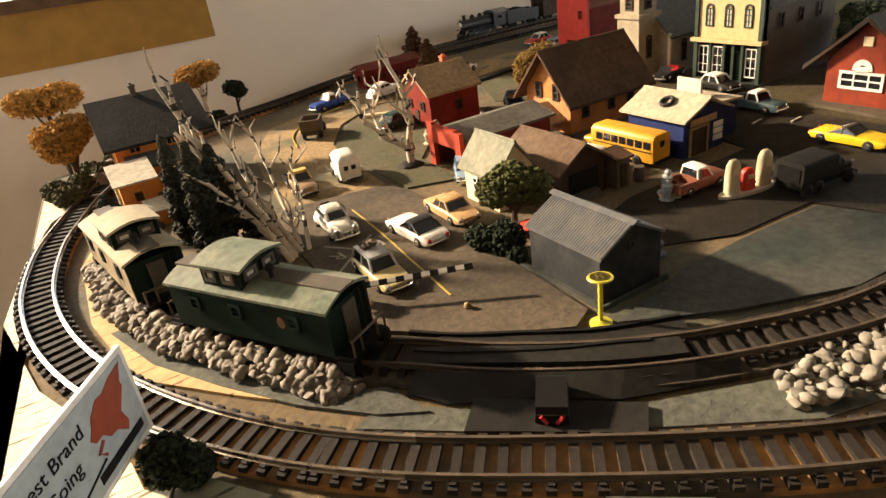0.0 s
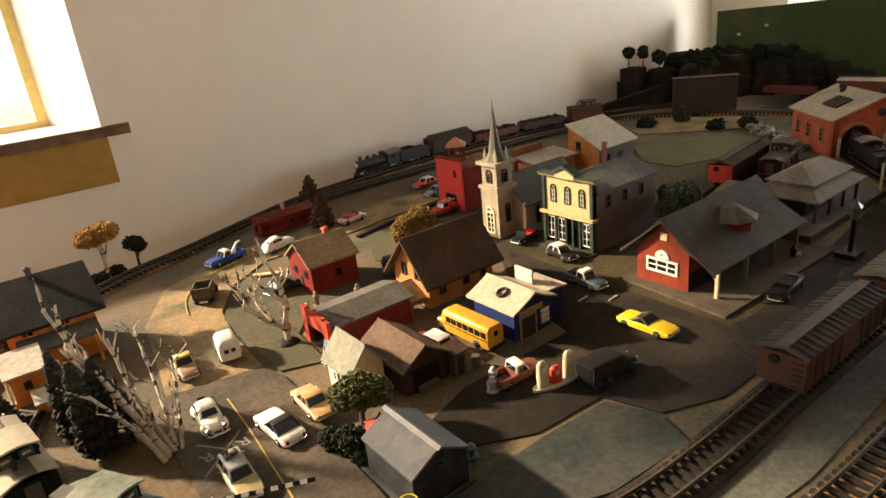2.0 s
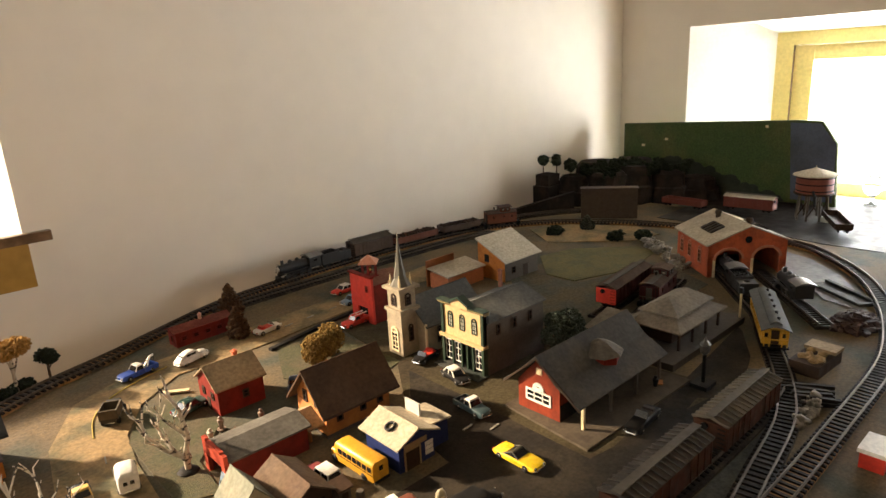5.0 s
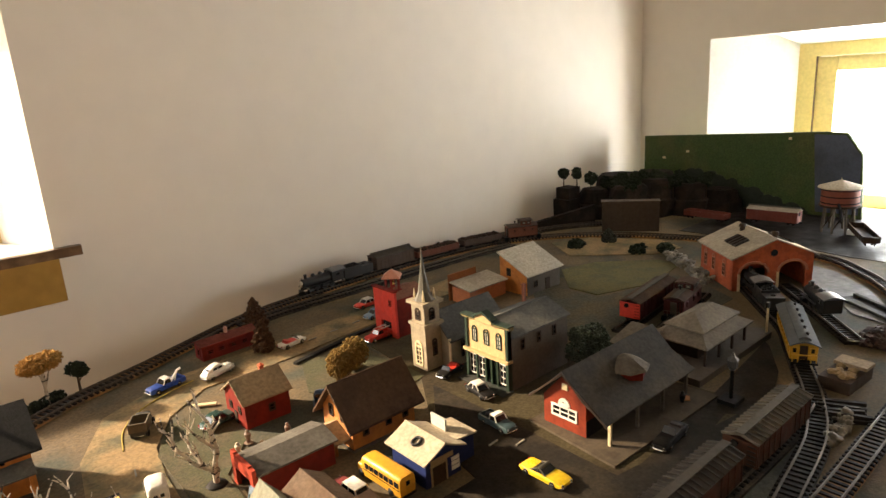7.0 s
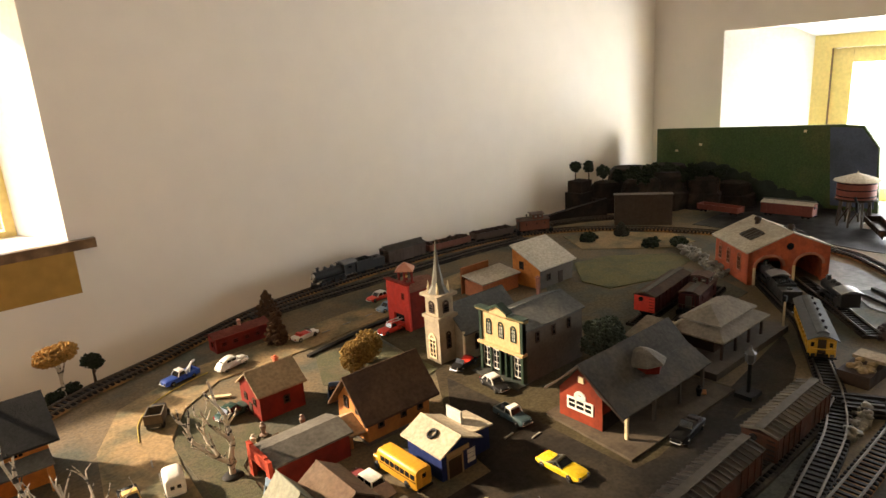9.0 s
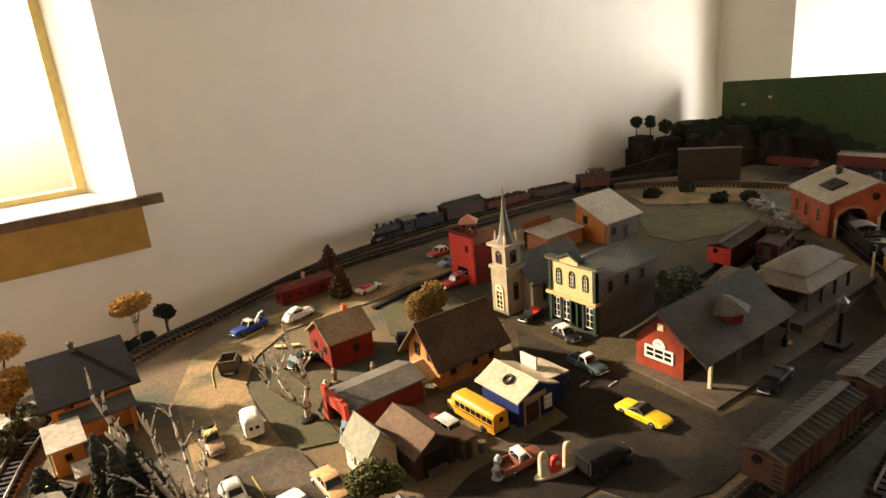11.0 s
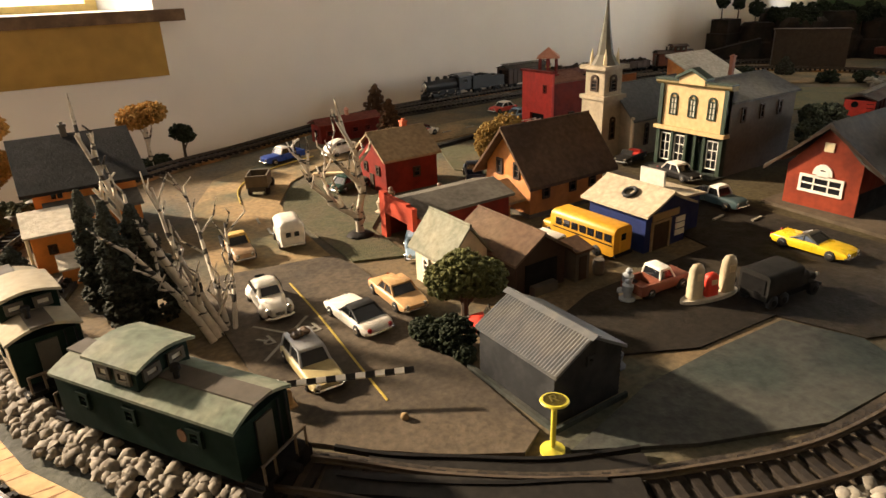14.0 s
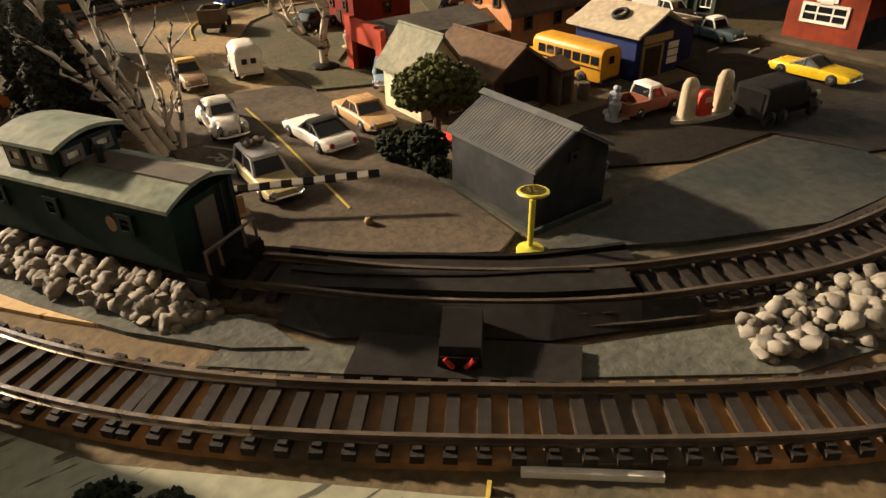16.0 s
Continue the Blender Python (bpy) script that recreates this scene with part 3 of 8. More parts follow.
back = lambda: track("back track running in behind the hill", [(9.6, 9.18), (10.9, 9.14), (12.0, 8.95), (13.1, 8.5), (14.0, 7.8)], rail="rail", bed=0.14)
spur = lambda: track("yard track leading to the engine house", [(5.0, 0.42), (5.9, 0.55), (7.0, 0.72), (7.8, 1.02), (8.46, 1.37), (9.08, 1.71), (9.7, 2.06), (10.27, 2.55), (11.1, 3.25)], rail="rail", bed=0.14)
yard = lambda: track("short yard track behind the freight house", [(8.1, 3.73), (9.08, 3.87), (10.4, 4.05)], rail="rail", bed=0.14)
yard_two = lambda: track("short yard track beside the shelter", [(8.5, 3.28), (9.33, 3.44), (10.4, 3.65)], rail="rail", bed=0.14)
stall = lambda: track("outer stall track of the engine house", [(9.75, 1.2), (10.6, 1.95), (11.1, 2.4), (11.6, 2.85)], rail="rail", bed=0.14)


# ---- building kit ----
def on_face(face, at, u0, u1, z0, z1, t0, t1):
    """A box on a wall: face 'x-' looks to -x at x = at, u runs along the other axis, t0 to t1 is its depth outward."""
    k = -1 if face[1] == "-" else 1
    a, b = sorted((at + k * t0, at + k * t1))
    return (a, b, u0, u1, z0, z1) if face[0] == "x" else (u0, u1, a, b, z0, z1)


def win(parent, face, at, u, z, w, h, frame, bars=(1, 1), arch=False, name="window", pane="glass", edge=0.016):
    """A window: frame with bars, and its pane."""
    s = Shape()
    s.box(*on_face(face, at, u - w / 2, u - w / 2 + edge, z, z + h, -0.006, 0.012)).box(*on_face(face, at, u + w / 2 - edge, u + w / 2, z, z + h, -0.006, 0.012))
    s.box(*on_face(face, at, u - w / 2 + edge, u + w / 2 - edge, z, z + edge, -0.006, 0.014)).box(*on_face(face, at, u - w / 2 + edge, u + w / 2 - edge, z + h - edge, z + h, -0.006, 0.012))
    thin = edge * 0.55
    for i in range(1, bars[0] + 1):
        c = u - w / 2 + w * i / (bars[0] + 1)
        s.box(*on_face(face, at, c - thin / 2, c + thin / 2, z + edge, z + h - edge, -0.004, 0.009))
    for i in range(1, bars[1] + 1):
        c = z + h * i / (bars[1] + 1)
        s.box(*on_face(face, at, u - w / 2 + edge, u + w / 2 - edge, c - thin / 2, c + thin / 2, -0.004, 0.0085))
    if arch:
        for k in range(8):
            a0, a1 = math.pi * k / 8, math.pi * (k + 1) / 8
            ring = [(u + r * math.cos(a), z + h + r * math.sin(a)) for r, a in ((w / 2, a0), (w / 2, a1), (w / 2 - edge * 1.4, a1), (w / 2 - edge * 1.4, a0))]
            d = 0.012 if face[1] == "+" else -0.012
            v = [(at, p, q) if face[0] == "x" else (p, at, q) for p, q in ring] + [(at + d, p, q) if face[0] == "x" else (p, at + d, q) for p, q in ring]
            s.add(v, [(0, 1, 2, 3), (4, 5, 6, 7), (0, 1, 5, 4), (1, 2, 6, 5), (2, 3, 7, 6), (3, 0, 4, 7)])
    ob = part(name, s, frame, parent)
    p = Shape().box(*on_face(face, at, u - w / 2 + edge * 0.5, u + w / 2 - edge * 0.5, z + edge * 0.5, z + h - edge * 0.5, -0.003, 0.003))
    part("pane", p, M[pane], ob)
    return ob


def door(parent, face, at, u, z, w, h, mat, label="", frame=None):
    ob = part("door", Shape().box(*on_face(face, at, u - w / 2, u + w / 2, z, z + h, -0.004, 0.008)), mat, parent, label)
    if frame:
        s = Shape().box(*on_face(face, at, u - w / 2 - 0.016, u - w / 2, z, z + h + 0.016, 0.0, 0.014)).box(*on_face(face, at, u + w / 2, u + w / 2 + 0.016, z, z + h + 0.016, 0.0, 0.014))
        s.box(*on_face(face, at, u - w / 2, u + w / 2, z + h, z + h + 0.016, 0.0, 0.014))
        part("door_frame", s, frame, ob)
    return ob


def gable_walls(x0, x1, y0, y1, eave, ridge, axis, z0=-0.02):
    if axis == "x":
        return Shape().along_x([(y0, z0), (y1, z0), (y1, eave), ((y0 + y1) / 2, ridge), (y0, eave)], x0, x1)
    return Shape().along_y([(x0, z0), (x1, z0), (x1, eave), ((x0 + x1) / 2, ridge), (x0, eave)], y0, y1)


def gable_roof(parent, x0, x1, y0, y1, eave, ridge, axis, mat, t=0.022, over=0.05, sag=0.0, label=""):
    """Two slabs that meet at the ridge, with eaves."""
    lo, hi = (y0, y1) if axis == "x" else (x0, x1)
    a, b = (x0, x1) if axis == "x" else (y0, y1)
    c, slope = (lo + hi) / 2, (ridge - eave) / ((hi - lo) / 2)
    for k in (-1, 1):
        edge = c + k * ((hi - lo) / 2 + over)
        low = eave - slope * over
        mid = ((c + edge) / 2, (ridge + low) / 2 - sag)
        prof = [(c, ridge + t), (mid[0], mid[1] + t), (edge, low + t), (edge, low + 0.002), (mid[0], mid[1] + 0.002), (c, ridge + 0.002)]
        s = Shape().along_x(prof, a - over, b + over) if axis == "x" else Shape().along_y(prof, a - over, b + over)
        part("roof", s, mat, parent, label)
    s = Shape().tube([(a - over, c, ridge + t), (b + over, c, ridge + t)] if axis == "x" else [(c, a - over, ridge + t), (c, b + over, ridge + t)], 0.009, 6)
    part("ridge_cap", s, mat, parent)


def chimney(parent, x, y, z0, z1, w, mat):
    s = Shape().box(x - w / 2, x + w / 2, y - w / 2, y + w / 2, z0, z1)
    s.box(x - w * 0.65, x + w * 0.65, y - w * 0.65, y + w * 0.65, z1, z1 + w * 0.35).box(x - w * 0.25, x + w * 0.25, y - w * 0.25, y + w * 0.25, z1 + w * 0.35, z1 + w * 0.7)
    part("chimney", s, mat, parent)


def clapboards(parent, face, at, u0, u1, z0, z1, mat, n, name="siding_board"):
    """Overlapping boards on a wall, each a wedge of its own."""
    k = -1 if face[1] == "-" else 1
    h = (z1 - z0) / n
    for i in range(n):
        b0, b1 = z0 + i * h, z0 + (i + 1) * h
        prof = [(at, b0), (at + k * 0.009, b0), (at + k * 0.003, b1), (at, b1)]
        part(name, Shape().along_y(prof, u0, u1) if face[0] == "x" else Shape().along_x(prof, u0, u1), mat, parent)


def roofing(name, colour, second, grain=240):
    return paint(name, colour, 0.85, second=second, stain=25, grain=grain, vary=0.25, bump=0.4, spec=0.12)


dark_roof = roofing("dark_shingle", (0.06, 0.056, 0.05), (0.085, 0.074, 0.06))
brown_roof = roofing("brown_shingle", (0.082, 0.048, 0.029), (0.06, 0.036, 0.024))
tan_roof = roofing("tan_shingle", (0.33, 0.245, 0.145), (0.24, 0.18, 0.11))
grey_roof = roofing("grey_slate", (0.1, 0.1, 0.095), (0.13, 0.125, 0.11))
pale_roof = roofing("pale_tin", (0.5, 0.45, 0.36), (0.42, 0.38, 0.3))
orange = paint("orange_boards", (0.55, 0.2, 0.035), 0.6, second=(0.42, 0.14, 0.025))
ochre = paint("ochre_boards", (0.42, 0.155, 0.03), 0.65, second=(0.34, 0.12, 0.025))
red = paint("barn_red", (0.19, 0.022, 0.014), 0.65, spec=0.12, second=(0.13, 0.017, 0.012))
bright_red = paint("fire_red", (0.6, 0.045, 0.025), 0.5)
brick = paint("brick_red", (0.48, 0.105, 0.04), 0.75, second=(0.36, 0.08, 0.035), stain=80)
blue = paint("navy_blue", (0.011, 0.02, 0.085), 0.6, spec=0.2)
shed_black = paint("charcoal_boards", (0.013, 0.0135, 0.014), 0.65, spec=0.15, second=(0.026, 0.026, 0.026))
tan_stone = paint("tan_stone", (0.31, 0.25, 0.165), 0.75, second=(0.24, 0.195, 0.13))
grey_side = paint("grey_brown_boards", (0.1, 0.084, 0.066), 0.75, spec=0.15)
brown = paint("dark_brown_boards", (0.042, 0.025, 0.015), 0.75, spec=0.2)


def black_shed():
    ob = thing("tool_shed", "charcoal grey shed with a ribbed metal roof", "shed", 2.165, 2.21)
    x, y0, y1, e, r = 0.2, -0.26, 0.26, 0.27, 0.37
    part("wall", gable_walls(-x, x, y0, y1, e, r, "y"), shed_black, ob)
    for f, at in (("x-", -x), ("x+", x)):
        clapboards(ob, f, at, y0, y1, 0.0, e - 0.01, shed_black, 11)
    for k in (-1, 1):
        rows = []
        n = 64
        for i in range(n + 1):
            yy = y0 - 0.02 + (y1 - y0 + 0.04) * i / n
            lift = 0.004 if i % 2 else 0.0
            rows.append([(0, yy, r + 0.018 + lift), (k * (x + 0.018), yy, e - 0.002 + lift), (k * (x + 0.018), yy, e - 0.018), (0, yy, r + 0.004)])
        part("roof", Shape().loft(rows), paint("ribbed_grey_metal", (0.065, 0.068, 0.07), 0.55, second=(0.09, 0.088, 0.08)), ob, "ribbed grey metal roof slope")
    part("ridge_cap", Shape().along_y([(-0.03, r + 0.015), (0, r + 0.032), (0.03, r + 0.015), (0, r + 0.022)], y0 - 0.04, y1 + 0.04), paint("ribbed_grey_metal", (0.085, 0.09, 0.095)), ob)
    win(ob, "y-", y0, 0.0, 0.24, 0.05, 0.05, shed_black, (0, 0))
    part("step", Shape().prism([(-0.235, 0.33), (-0.212, 0.33), (-0.212, -0.29), (0.22, -0.29), (0.22, -0.305), (-0.235, -0.305)], 0, 0.026), M["slab"], ob, "pale concrete kerb round the shed")


def yellow_house():
    ob = thing("farmhouse", "ochre farmhouse with a brown shingle roof", "house", 4.05, 4.29)
    x, y, e, r = 0.41, 0.285, 0.36, 0.68
    part("wall", gable_walls(-x, x, -y, y, e, r, "x"), ochre, ob)
    gable_roof(ob, -x, x, -y, y, e, r, "x", brown_roof, 0.03, 0.09, 0.0)
    for u in (-0.11, 0.11):
        win(ob, "x-", -x, u, 0.29, 0.08, 0.14, brown, (0, 1))
    door(ob, "x-", -x, 0.02, 0.0, 0.09, 0.2, brown, "dark front door")
    part("porch_roof", Shape().along_x([(-0.24, 0.16), (0.0, 0.28), (0.24, 0.16), (0.24, 0.14), (0.0, 0.255), (-0.24, 0.14)], -x - 0.2, -x - 0.002), tan_roof, ob, "small tan porch roof")
    for u in (-0.2, 0.2):
        part("porch_post", Shape().box(-x - 0.185, -x - 0.155, u - 0.015, u + 0.015, 0, 0.16), ochre, ob)
    for u in (-0.25, 0.05, 0.28):
        win(ob, "y-", -y, u, 0.14, 0.08, 0.13, brown, (0, 1))
    clapboards(ob, "x-", -x, -y, y, 0.0, 0.3, ochre, 12)
    part("foundation", Shape().box(-x - 0.02, x + 0.02, -y - 0.02, y + 0.02, -0.01, 0.03), grey_side, ob)


def red_house():
    ob = thing("red_barn", "barn-red saltbox house with a tan roof", "house", 3.32, 5.58)
    x, y, e, r = 0.28, 0.27, 0.33, 0.52
    part("wall", gable_walls(-x, x, -y, y, e, r, "x"), red, ob)
    gable_roof(ob, -x, x, -y, y, e, r, "x", tan_roof, 0.022, 0.035)
    for u in (-0.13, 0.11):
        win(ob, "x-", -x, u, 0.16, 0.07, 0.09, brown, (0, 1))
    door(ob, "x-", -x, 0.0, 0.0, 0.075, 0.15, brown, "dark plank door")
    chimney(ob, 0.1, 0.02, 0.5, 0.58, 0.05, brick)
    win(ob, "y-", -y, 0.05, 0.12, 0.08, 0.1, brown, (0, 1))


def red_garage():
    ob = thing("garage", "open-fronted red garage with a flat grey roof", "garage", 2.95, 4.22)
    x, y, h = 0.44, 0.24, 0.25
    s = Shape().box(-x, -x + 0.04, -y, -y + 0.08, 0, 0.33).box(-x, -x + 0.04, y - 0.08, y, 0, 0.36).box(-x, -x + 0.04, -y + 0.08, y - 0.08, 0.2, 0.345)
    part("front_wall", s, paint("garage_red", (0.36, 0.05, 0.024), 0.65, spec=0.15, second=(0.28, 0.04, 0.02)), ob, "red false front with an open bay")
    part("side_wall", Shape().box(-x + 0.04, x, -y, -y + 0.03, 0, h), red, ob)
    part("side_wall", Shape().box(-x + 0.04, x, y - 0.03, y, 0, h), red, ob)
    part("rear_wall", Shape().box(x - 0.03, x, -y + 0.03, y - 0.03, 0, h), red, ob)
    part("roof", Shape().along_x([(-y - 0.03, h + 0.005), (0, h + 0.075), (y + 0.03, h + 0.005), (y + 0.03, h + 0.025), (0, h + 0.097), (-y - 0.03, h + 0.025)], -x + 0.045, x + 0.04), roofing("tar_roof", (0.1, 0.09, 0.075), (0.13, 0.12, 0.1)), ob)


def small_house(name, label, cat, x, y, hx, hy, e, r, axis, wall, roof, turn=0.0, over=0.035):
    ob = thing(name, label, cat, x, y, 0, turn)
    part("wall", gable_walls(-hx, hx, -hy, hy, e, r, axis), wall, ob)
    gable_roof(ob, -hx, hx, -hy, hy, e, r, axis, roof, 0.02, over)
    return ob


def cottages():
    ob = small_house("cottage", "small cream cottage with a pale green-grey roof", "cottage", 2.44, 3.41, 0.145, 0.19, 0.265, 0.44, "y", paint("pale_cream_boards", (0.66, 0.58, 0.4), 0.6), roofing("sage_tin", (0.2, 0.2, 0.15), (0.25, 0.235, 0.17)))
    door(ob, "y-", -0.19, 0.0, 0.0, 0.08, 0.18, brown)
    win(ob, "x-", -0.15, 0.05, 0.1, 0.07, 0.1, M["white"], (0, 1))
    ob = small_house("workshop", "dark brown workshop with a tan board roof", "workshop", 2.82, 3.28, 0.2, 0.3, 0.24, 0.37, "y", brown, roofing("rust_brown_tin", (0.11, 0.07, 0.045), (0.14, 0.1, 0.065)))
    # black sheet on the solid wall, shade of an open doorway
    part("opening", Shape().box(-0.13, 0.13, -0.306, -0.296, 0.0, 0.2), M["black"], ob, "black sheet for the shade in the workshop doorway")
    part("bench", Shape().box(-0.1, 0.09, -0.36, -0.31, 0.0, 0.06), grey_side, ob)
    ob = thing("outhouse", "narrow wooden outhouse beside the workshop", "outhouse", 3.12, 2.98)
    part("wall", Shape().box(-0.06, 0.06, -0.06, 0.06, 0, 0.21), grey_side, ob)
    part("roof", Shape().along_x([(-0.08, 0.2), (0.08, 0.24), (0.08, 0.255), (-0.08, 0.215)], -0.08, 0.08), brown_roof, ob)
    door(ob, "y-", -0.06, 0.0, 0.01, 0.06, 0.16, brown)


def blue_garage():
    ob = thing("service_garage", "navy blue service garage with a cream roof", "garage", 3.98, 3.22)
    x, y, e, r = 0.22, 0.26, 0.3, 0.4
    part("wall", gable_walls(-x, x, -y, y, e, r, "y"), blue, ob)
    cream_roof = roofing("cream_tin_roof", (0.4, 0.34, 0.24), (0.34, 0.28, 0.2))
    gable_roof(ob, -x, x, -y, y, e, r, "y", cream_roof, 0.02, 0.05, 0.006)
    s = Shape()
    rings = []
    for k in range(17):
        a = 2 * math.pi * k / 16
        rings.append([(-0.12 + math.cos(a) * (0.045 + 0.014 * math.cos(b)), -0.02 + math.sin(a) * (0.045 + 0.014 * math.cos(b)), 0.375 + 0.42 * math.cos(a) * 0.045 + 0.014 * math.sin(b)) for b in (2 * math.pi * j / 6 for j in range(6))])
    part("roof_tyre", s.loft(rings, False), M["tyre"], ob, "old black tyre lying on the roof", smooth=60)
    door(ob, "y-", -y, -0.06, 0.0, 0.17, 0.2, brown, "brown crossbuck garage door", paint("tan_trim", (0.3, 0.2, 0.1)))
    part("sign_board", Shape().box(-0.16, 0.12, -y - 0.014, -y - 0.004, 0.225, 0.275), paint("tan_trim", (0.3, 0.2, 0.1)), ob, "tan sign board above the door")
    for i in range(3):
        part("notice", Shape().box(0.1, 0.2, -y - 0.01, -y - 0.003, 0.06 + 0.05 * i, 0.1 + 0.05 * i), M["white"], ob, "small white notice on the wall")
    ob = thing("lean_to", "navy lean-to wing with a pale flat roof", "shed", 4.34, 3.18)
    part("wall", Shape().box(-0.12, 0.12, -0.14, 0.2, 0, 0.27), blue, ob)
    part("roof", Shape().along_y([(-0.13, 0.3), (0.15, 0.275), (0.15, 0.29), (-0.13, 0.315)], -0.17, 0.23), cream_roof, ob)
    ob = thing("roof_sign", "blank pale board standing on the garage roof", "sign", 4.24, 3.3, 0.3)
    part("board", Shape().box(-0.01, 0.01, -0.1, 0.12, 0.02, 0.15), paint("pale_grey_board", (0.5, 0.48, 0.42)), ob)
    for u in (-0.07, 0.09):
        part("post", Shape().box(-0.006, 0.006, u - 0.006, u + 0.006, -0.02, 0.03), brown, ob)


def general_store():
    ob = thing("general_store", "two-storey store with a yellow and green false front", "store", 5.7, 4.06)
    yf, w = 0.0, 0.37
    yellow = paint("pale_yellow_front", (0.46, 0.315, 0.145), 0.6)
    part("side_wall", Shape().along_x([(-w, -0.02), (w, -0.02), (w, 0.7), (0, 0.84), (-w, 0.7)], 0.05, 1.12), grey_side, ob, "plain grey-brown boarded body")
    gable_roof(ob, 0.07, 1.12, -w, w, 0.7, 0.84, "x", grey_roof, 0.02, 0.03)
    part("front_wall", Shape().box(-0.0, 0.05, -w, w, 0.42, 0.82), yellow, ob, "pale yellow upper front")
    for u in (-w + 0.02, w - 0.02):
        part("pilaster", Shape().box(-0.02, 0.052, u - 0.02, u + 0.02, 0.0, 0.82), M["trim_green"], ob)
    part("cornice", Shape().along_y([(-0.04, 0.86), (-0.04, 0.84), (-0.012, 0.815), (0.055, 0.815), (0.055, 0.86)], -w - 0.04, w + 0.04), paint("olive_gold_trim", (0.2, 0.15, 0.055), 0.6), ob, "moulded olive-gold cornice")
    part("cornice_cap", Shape().box(-0.05, 0.06, -w - 0.045, w + 0.045, 0.86, 0.875), M["trim_green"], ob)
    part("pediment", Shape().along_x([(-0.14, 0.84), (0.14, 0.84), (0.14, 0.89), (0.0, 0.965), (-0.14, 0.89)], -0.052, 0.03), yellow, ob, "small yellow arched pediment")
    part("pediment_trim", Shape().along_x([(-0.17, 0.885), (-0.17, 0.91), (0.0, 0.995), (0.17, 0.91), (0.17, 0.885), (0.0, 0.965)], -0.075, 0.035), M["trim_green"], ob)
    for u in (-0.21, 0.0, 0.21):
        win(ob, "x-", 0.0, u, 0.53, 0.085, 0.17, M["trim_green"], (1, 2), True, edge=0.011, pane="lace")
    part("belt", Shape().box(-0.05, 0.05, -w - 0.02, w + 0.02, 0.385, 0.42), yellow, ob, "yellow shopfront cornice")
    # black sheet stands for the unlit shop interior
    part("shop_wall", Shape().box(0.04, 0.05, -w + 0.04, w - 0.04, 0.0, 0.385), M["black"], ob, "black sheet for the shade behind the shop windows")
    for u in (-0.255, 0.02 + 0.09, 0.255 + 0.02):
        win(ob, "x-", 0.02, u, 0.07, 0.12, 0.27, M["white"], (1, 2), edge=0.009)
    for u in (-0.345, -0.17, -0.07, 0.03, 0.19, 0.345):
        part("shop_post", Shape().box(-0.01, 0.02, u - 0.014, u + 0.014, 0.0, 0.385), M["trim_green"], ob)
    door(ob, "x-", 0.035, -0.12, 0.0, 0.09, 0.3, M["trim_green"], "dark green shop door")
    part("step", Shape().box(-0.16, 0.04, -w - 0.03, w + 0.03, -0.01, 0.025), M["slab"], ob, "grey board pavement")
    for u in (0.25, 0.55, 0.85):
        win(ob, "y-", -w, u, 0.5, 0.07, 0.14, brown, (0, 1))
    chimney(ob, 1.07, 0.33, 0.6, 0.97, 0.042, paint("salmon_brick", (0.22, 0.075, 0.04), 0.75))


def church():
    ob = thing("church", "tan stone church with a slender pointed steeple", "church", 5.55, 5.05)
    t = 0.15
    part("tower", Shape().box(-t, t, -t, t, -0.02, 0.62), tan_stone, ob, "square tan stone tower")
    part("belfry", Shape().box(-t + 0.02, t - 0.02, -t + 0.02, t - 0.02, 0.66, 0.92), tan_stone, ob)
    for z, g in ((0.62, 0.02), (0.92, 0.028)):
        part("cornice", Shape().box(-t - g, t + g, -t - g, t + g, z, z + 0.04), tan_stone, ob)
    part("spire", Shape().lathe(0, 0, [(0.15, 0.96), (0.085, 1.06), (0.06, 1.2), (0.035, 1.35), (0.004, 1.63)], 8), paint("weathered_steeple", (0.11, 0.1, 0.075), 0.7), ob, "grey-tan octagonal spire")
    for k in range(4):
        a = math.radians(45 + 90 * k)
        part("pinnacle", Shape().lathe(0.13 * math.cos(a), 0.13 * math.sin(a), [(0.02, 0.96), (0.018, 1.03), (0.003, 1.12)], 6), M["cream"], ob)
    part("steeple_tip", Shape().tube([(0, 0, 1.6), (0, 0, 1.68)], 0.006, 6), M["chrome"], ob)
    for f, at in (("x-", -t + 0.02), ("y-", -t + 0.02)):
        win(ob, f, at, 0.0, 0.7, 0.1, 0.12, brown, (0, 2), True)
    win(ob, "x-", -t, 0.0, 0.06, 0.15, 0.28, M["cream"], (1, 3), True, "portal", edge=0.02)
    win(ob, "y-", -t, 0.0, 0.2, 0.08, 0.2, brown, (0, 2), True)
    part("nave", gable_walls(0.12, 1.15, -0.32, 0.32, 0.42, 0.72, "x"), tan_stone, ob, "long stone nave")
    gable_roof(ob, 0.14, 1.15, -0.32, 0.32, 0.42, 0.72, "x", grey_roof, 0.02, 0.04)
    part("corner_post", Shape().box(0.1, 0.125, -0.345, -0.315, 0, 0.44), M["cream"], ob, "slim cream corner post")
    for u in (0.35, 0.6, 0.85):
        win(ob, "y-", -0.32, u, 0.12, 0.07, 0.2, brown, (0, 2), True)


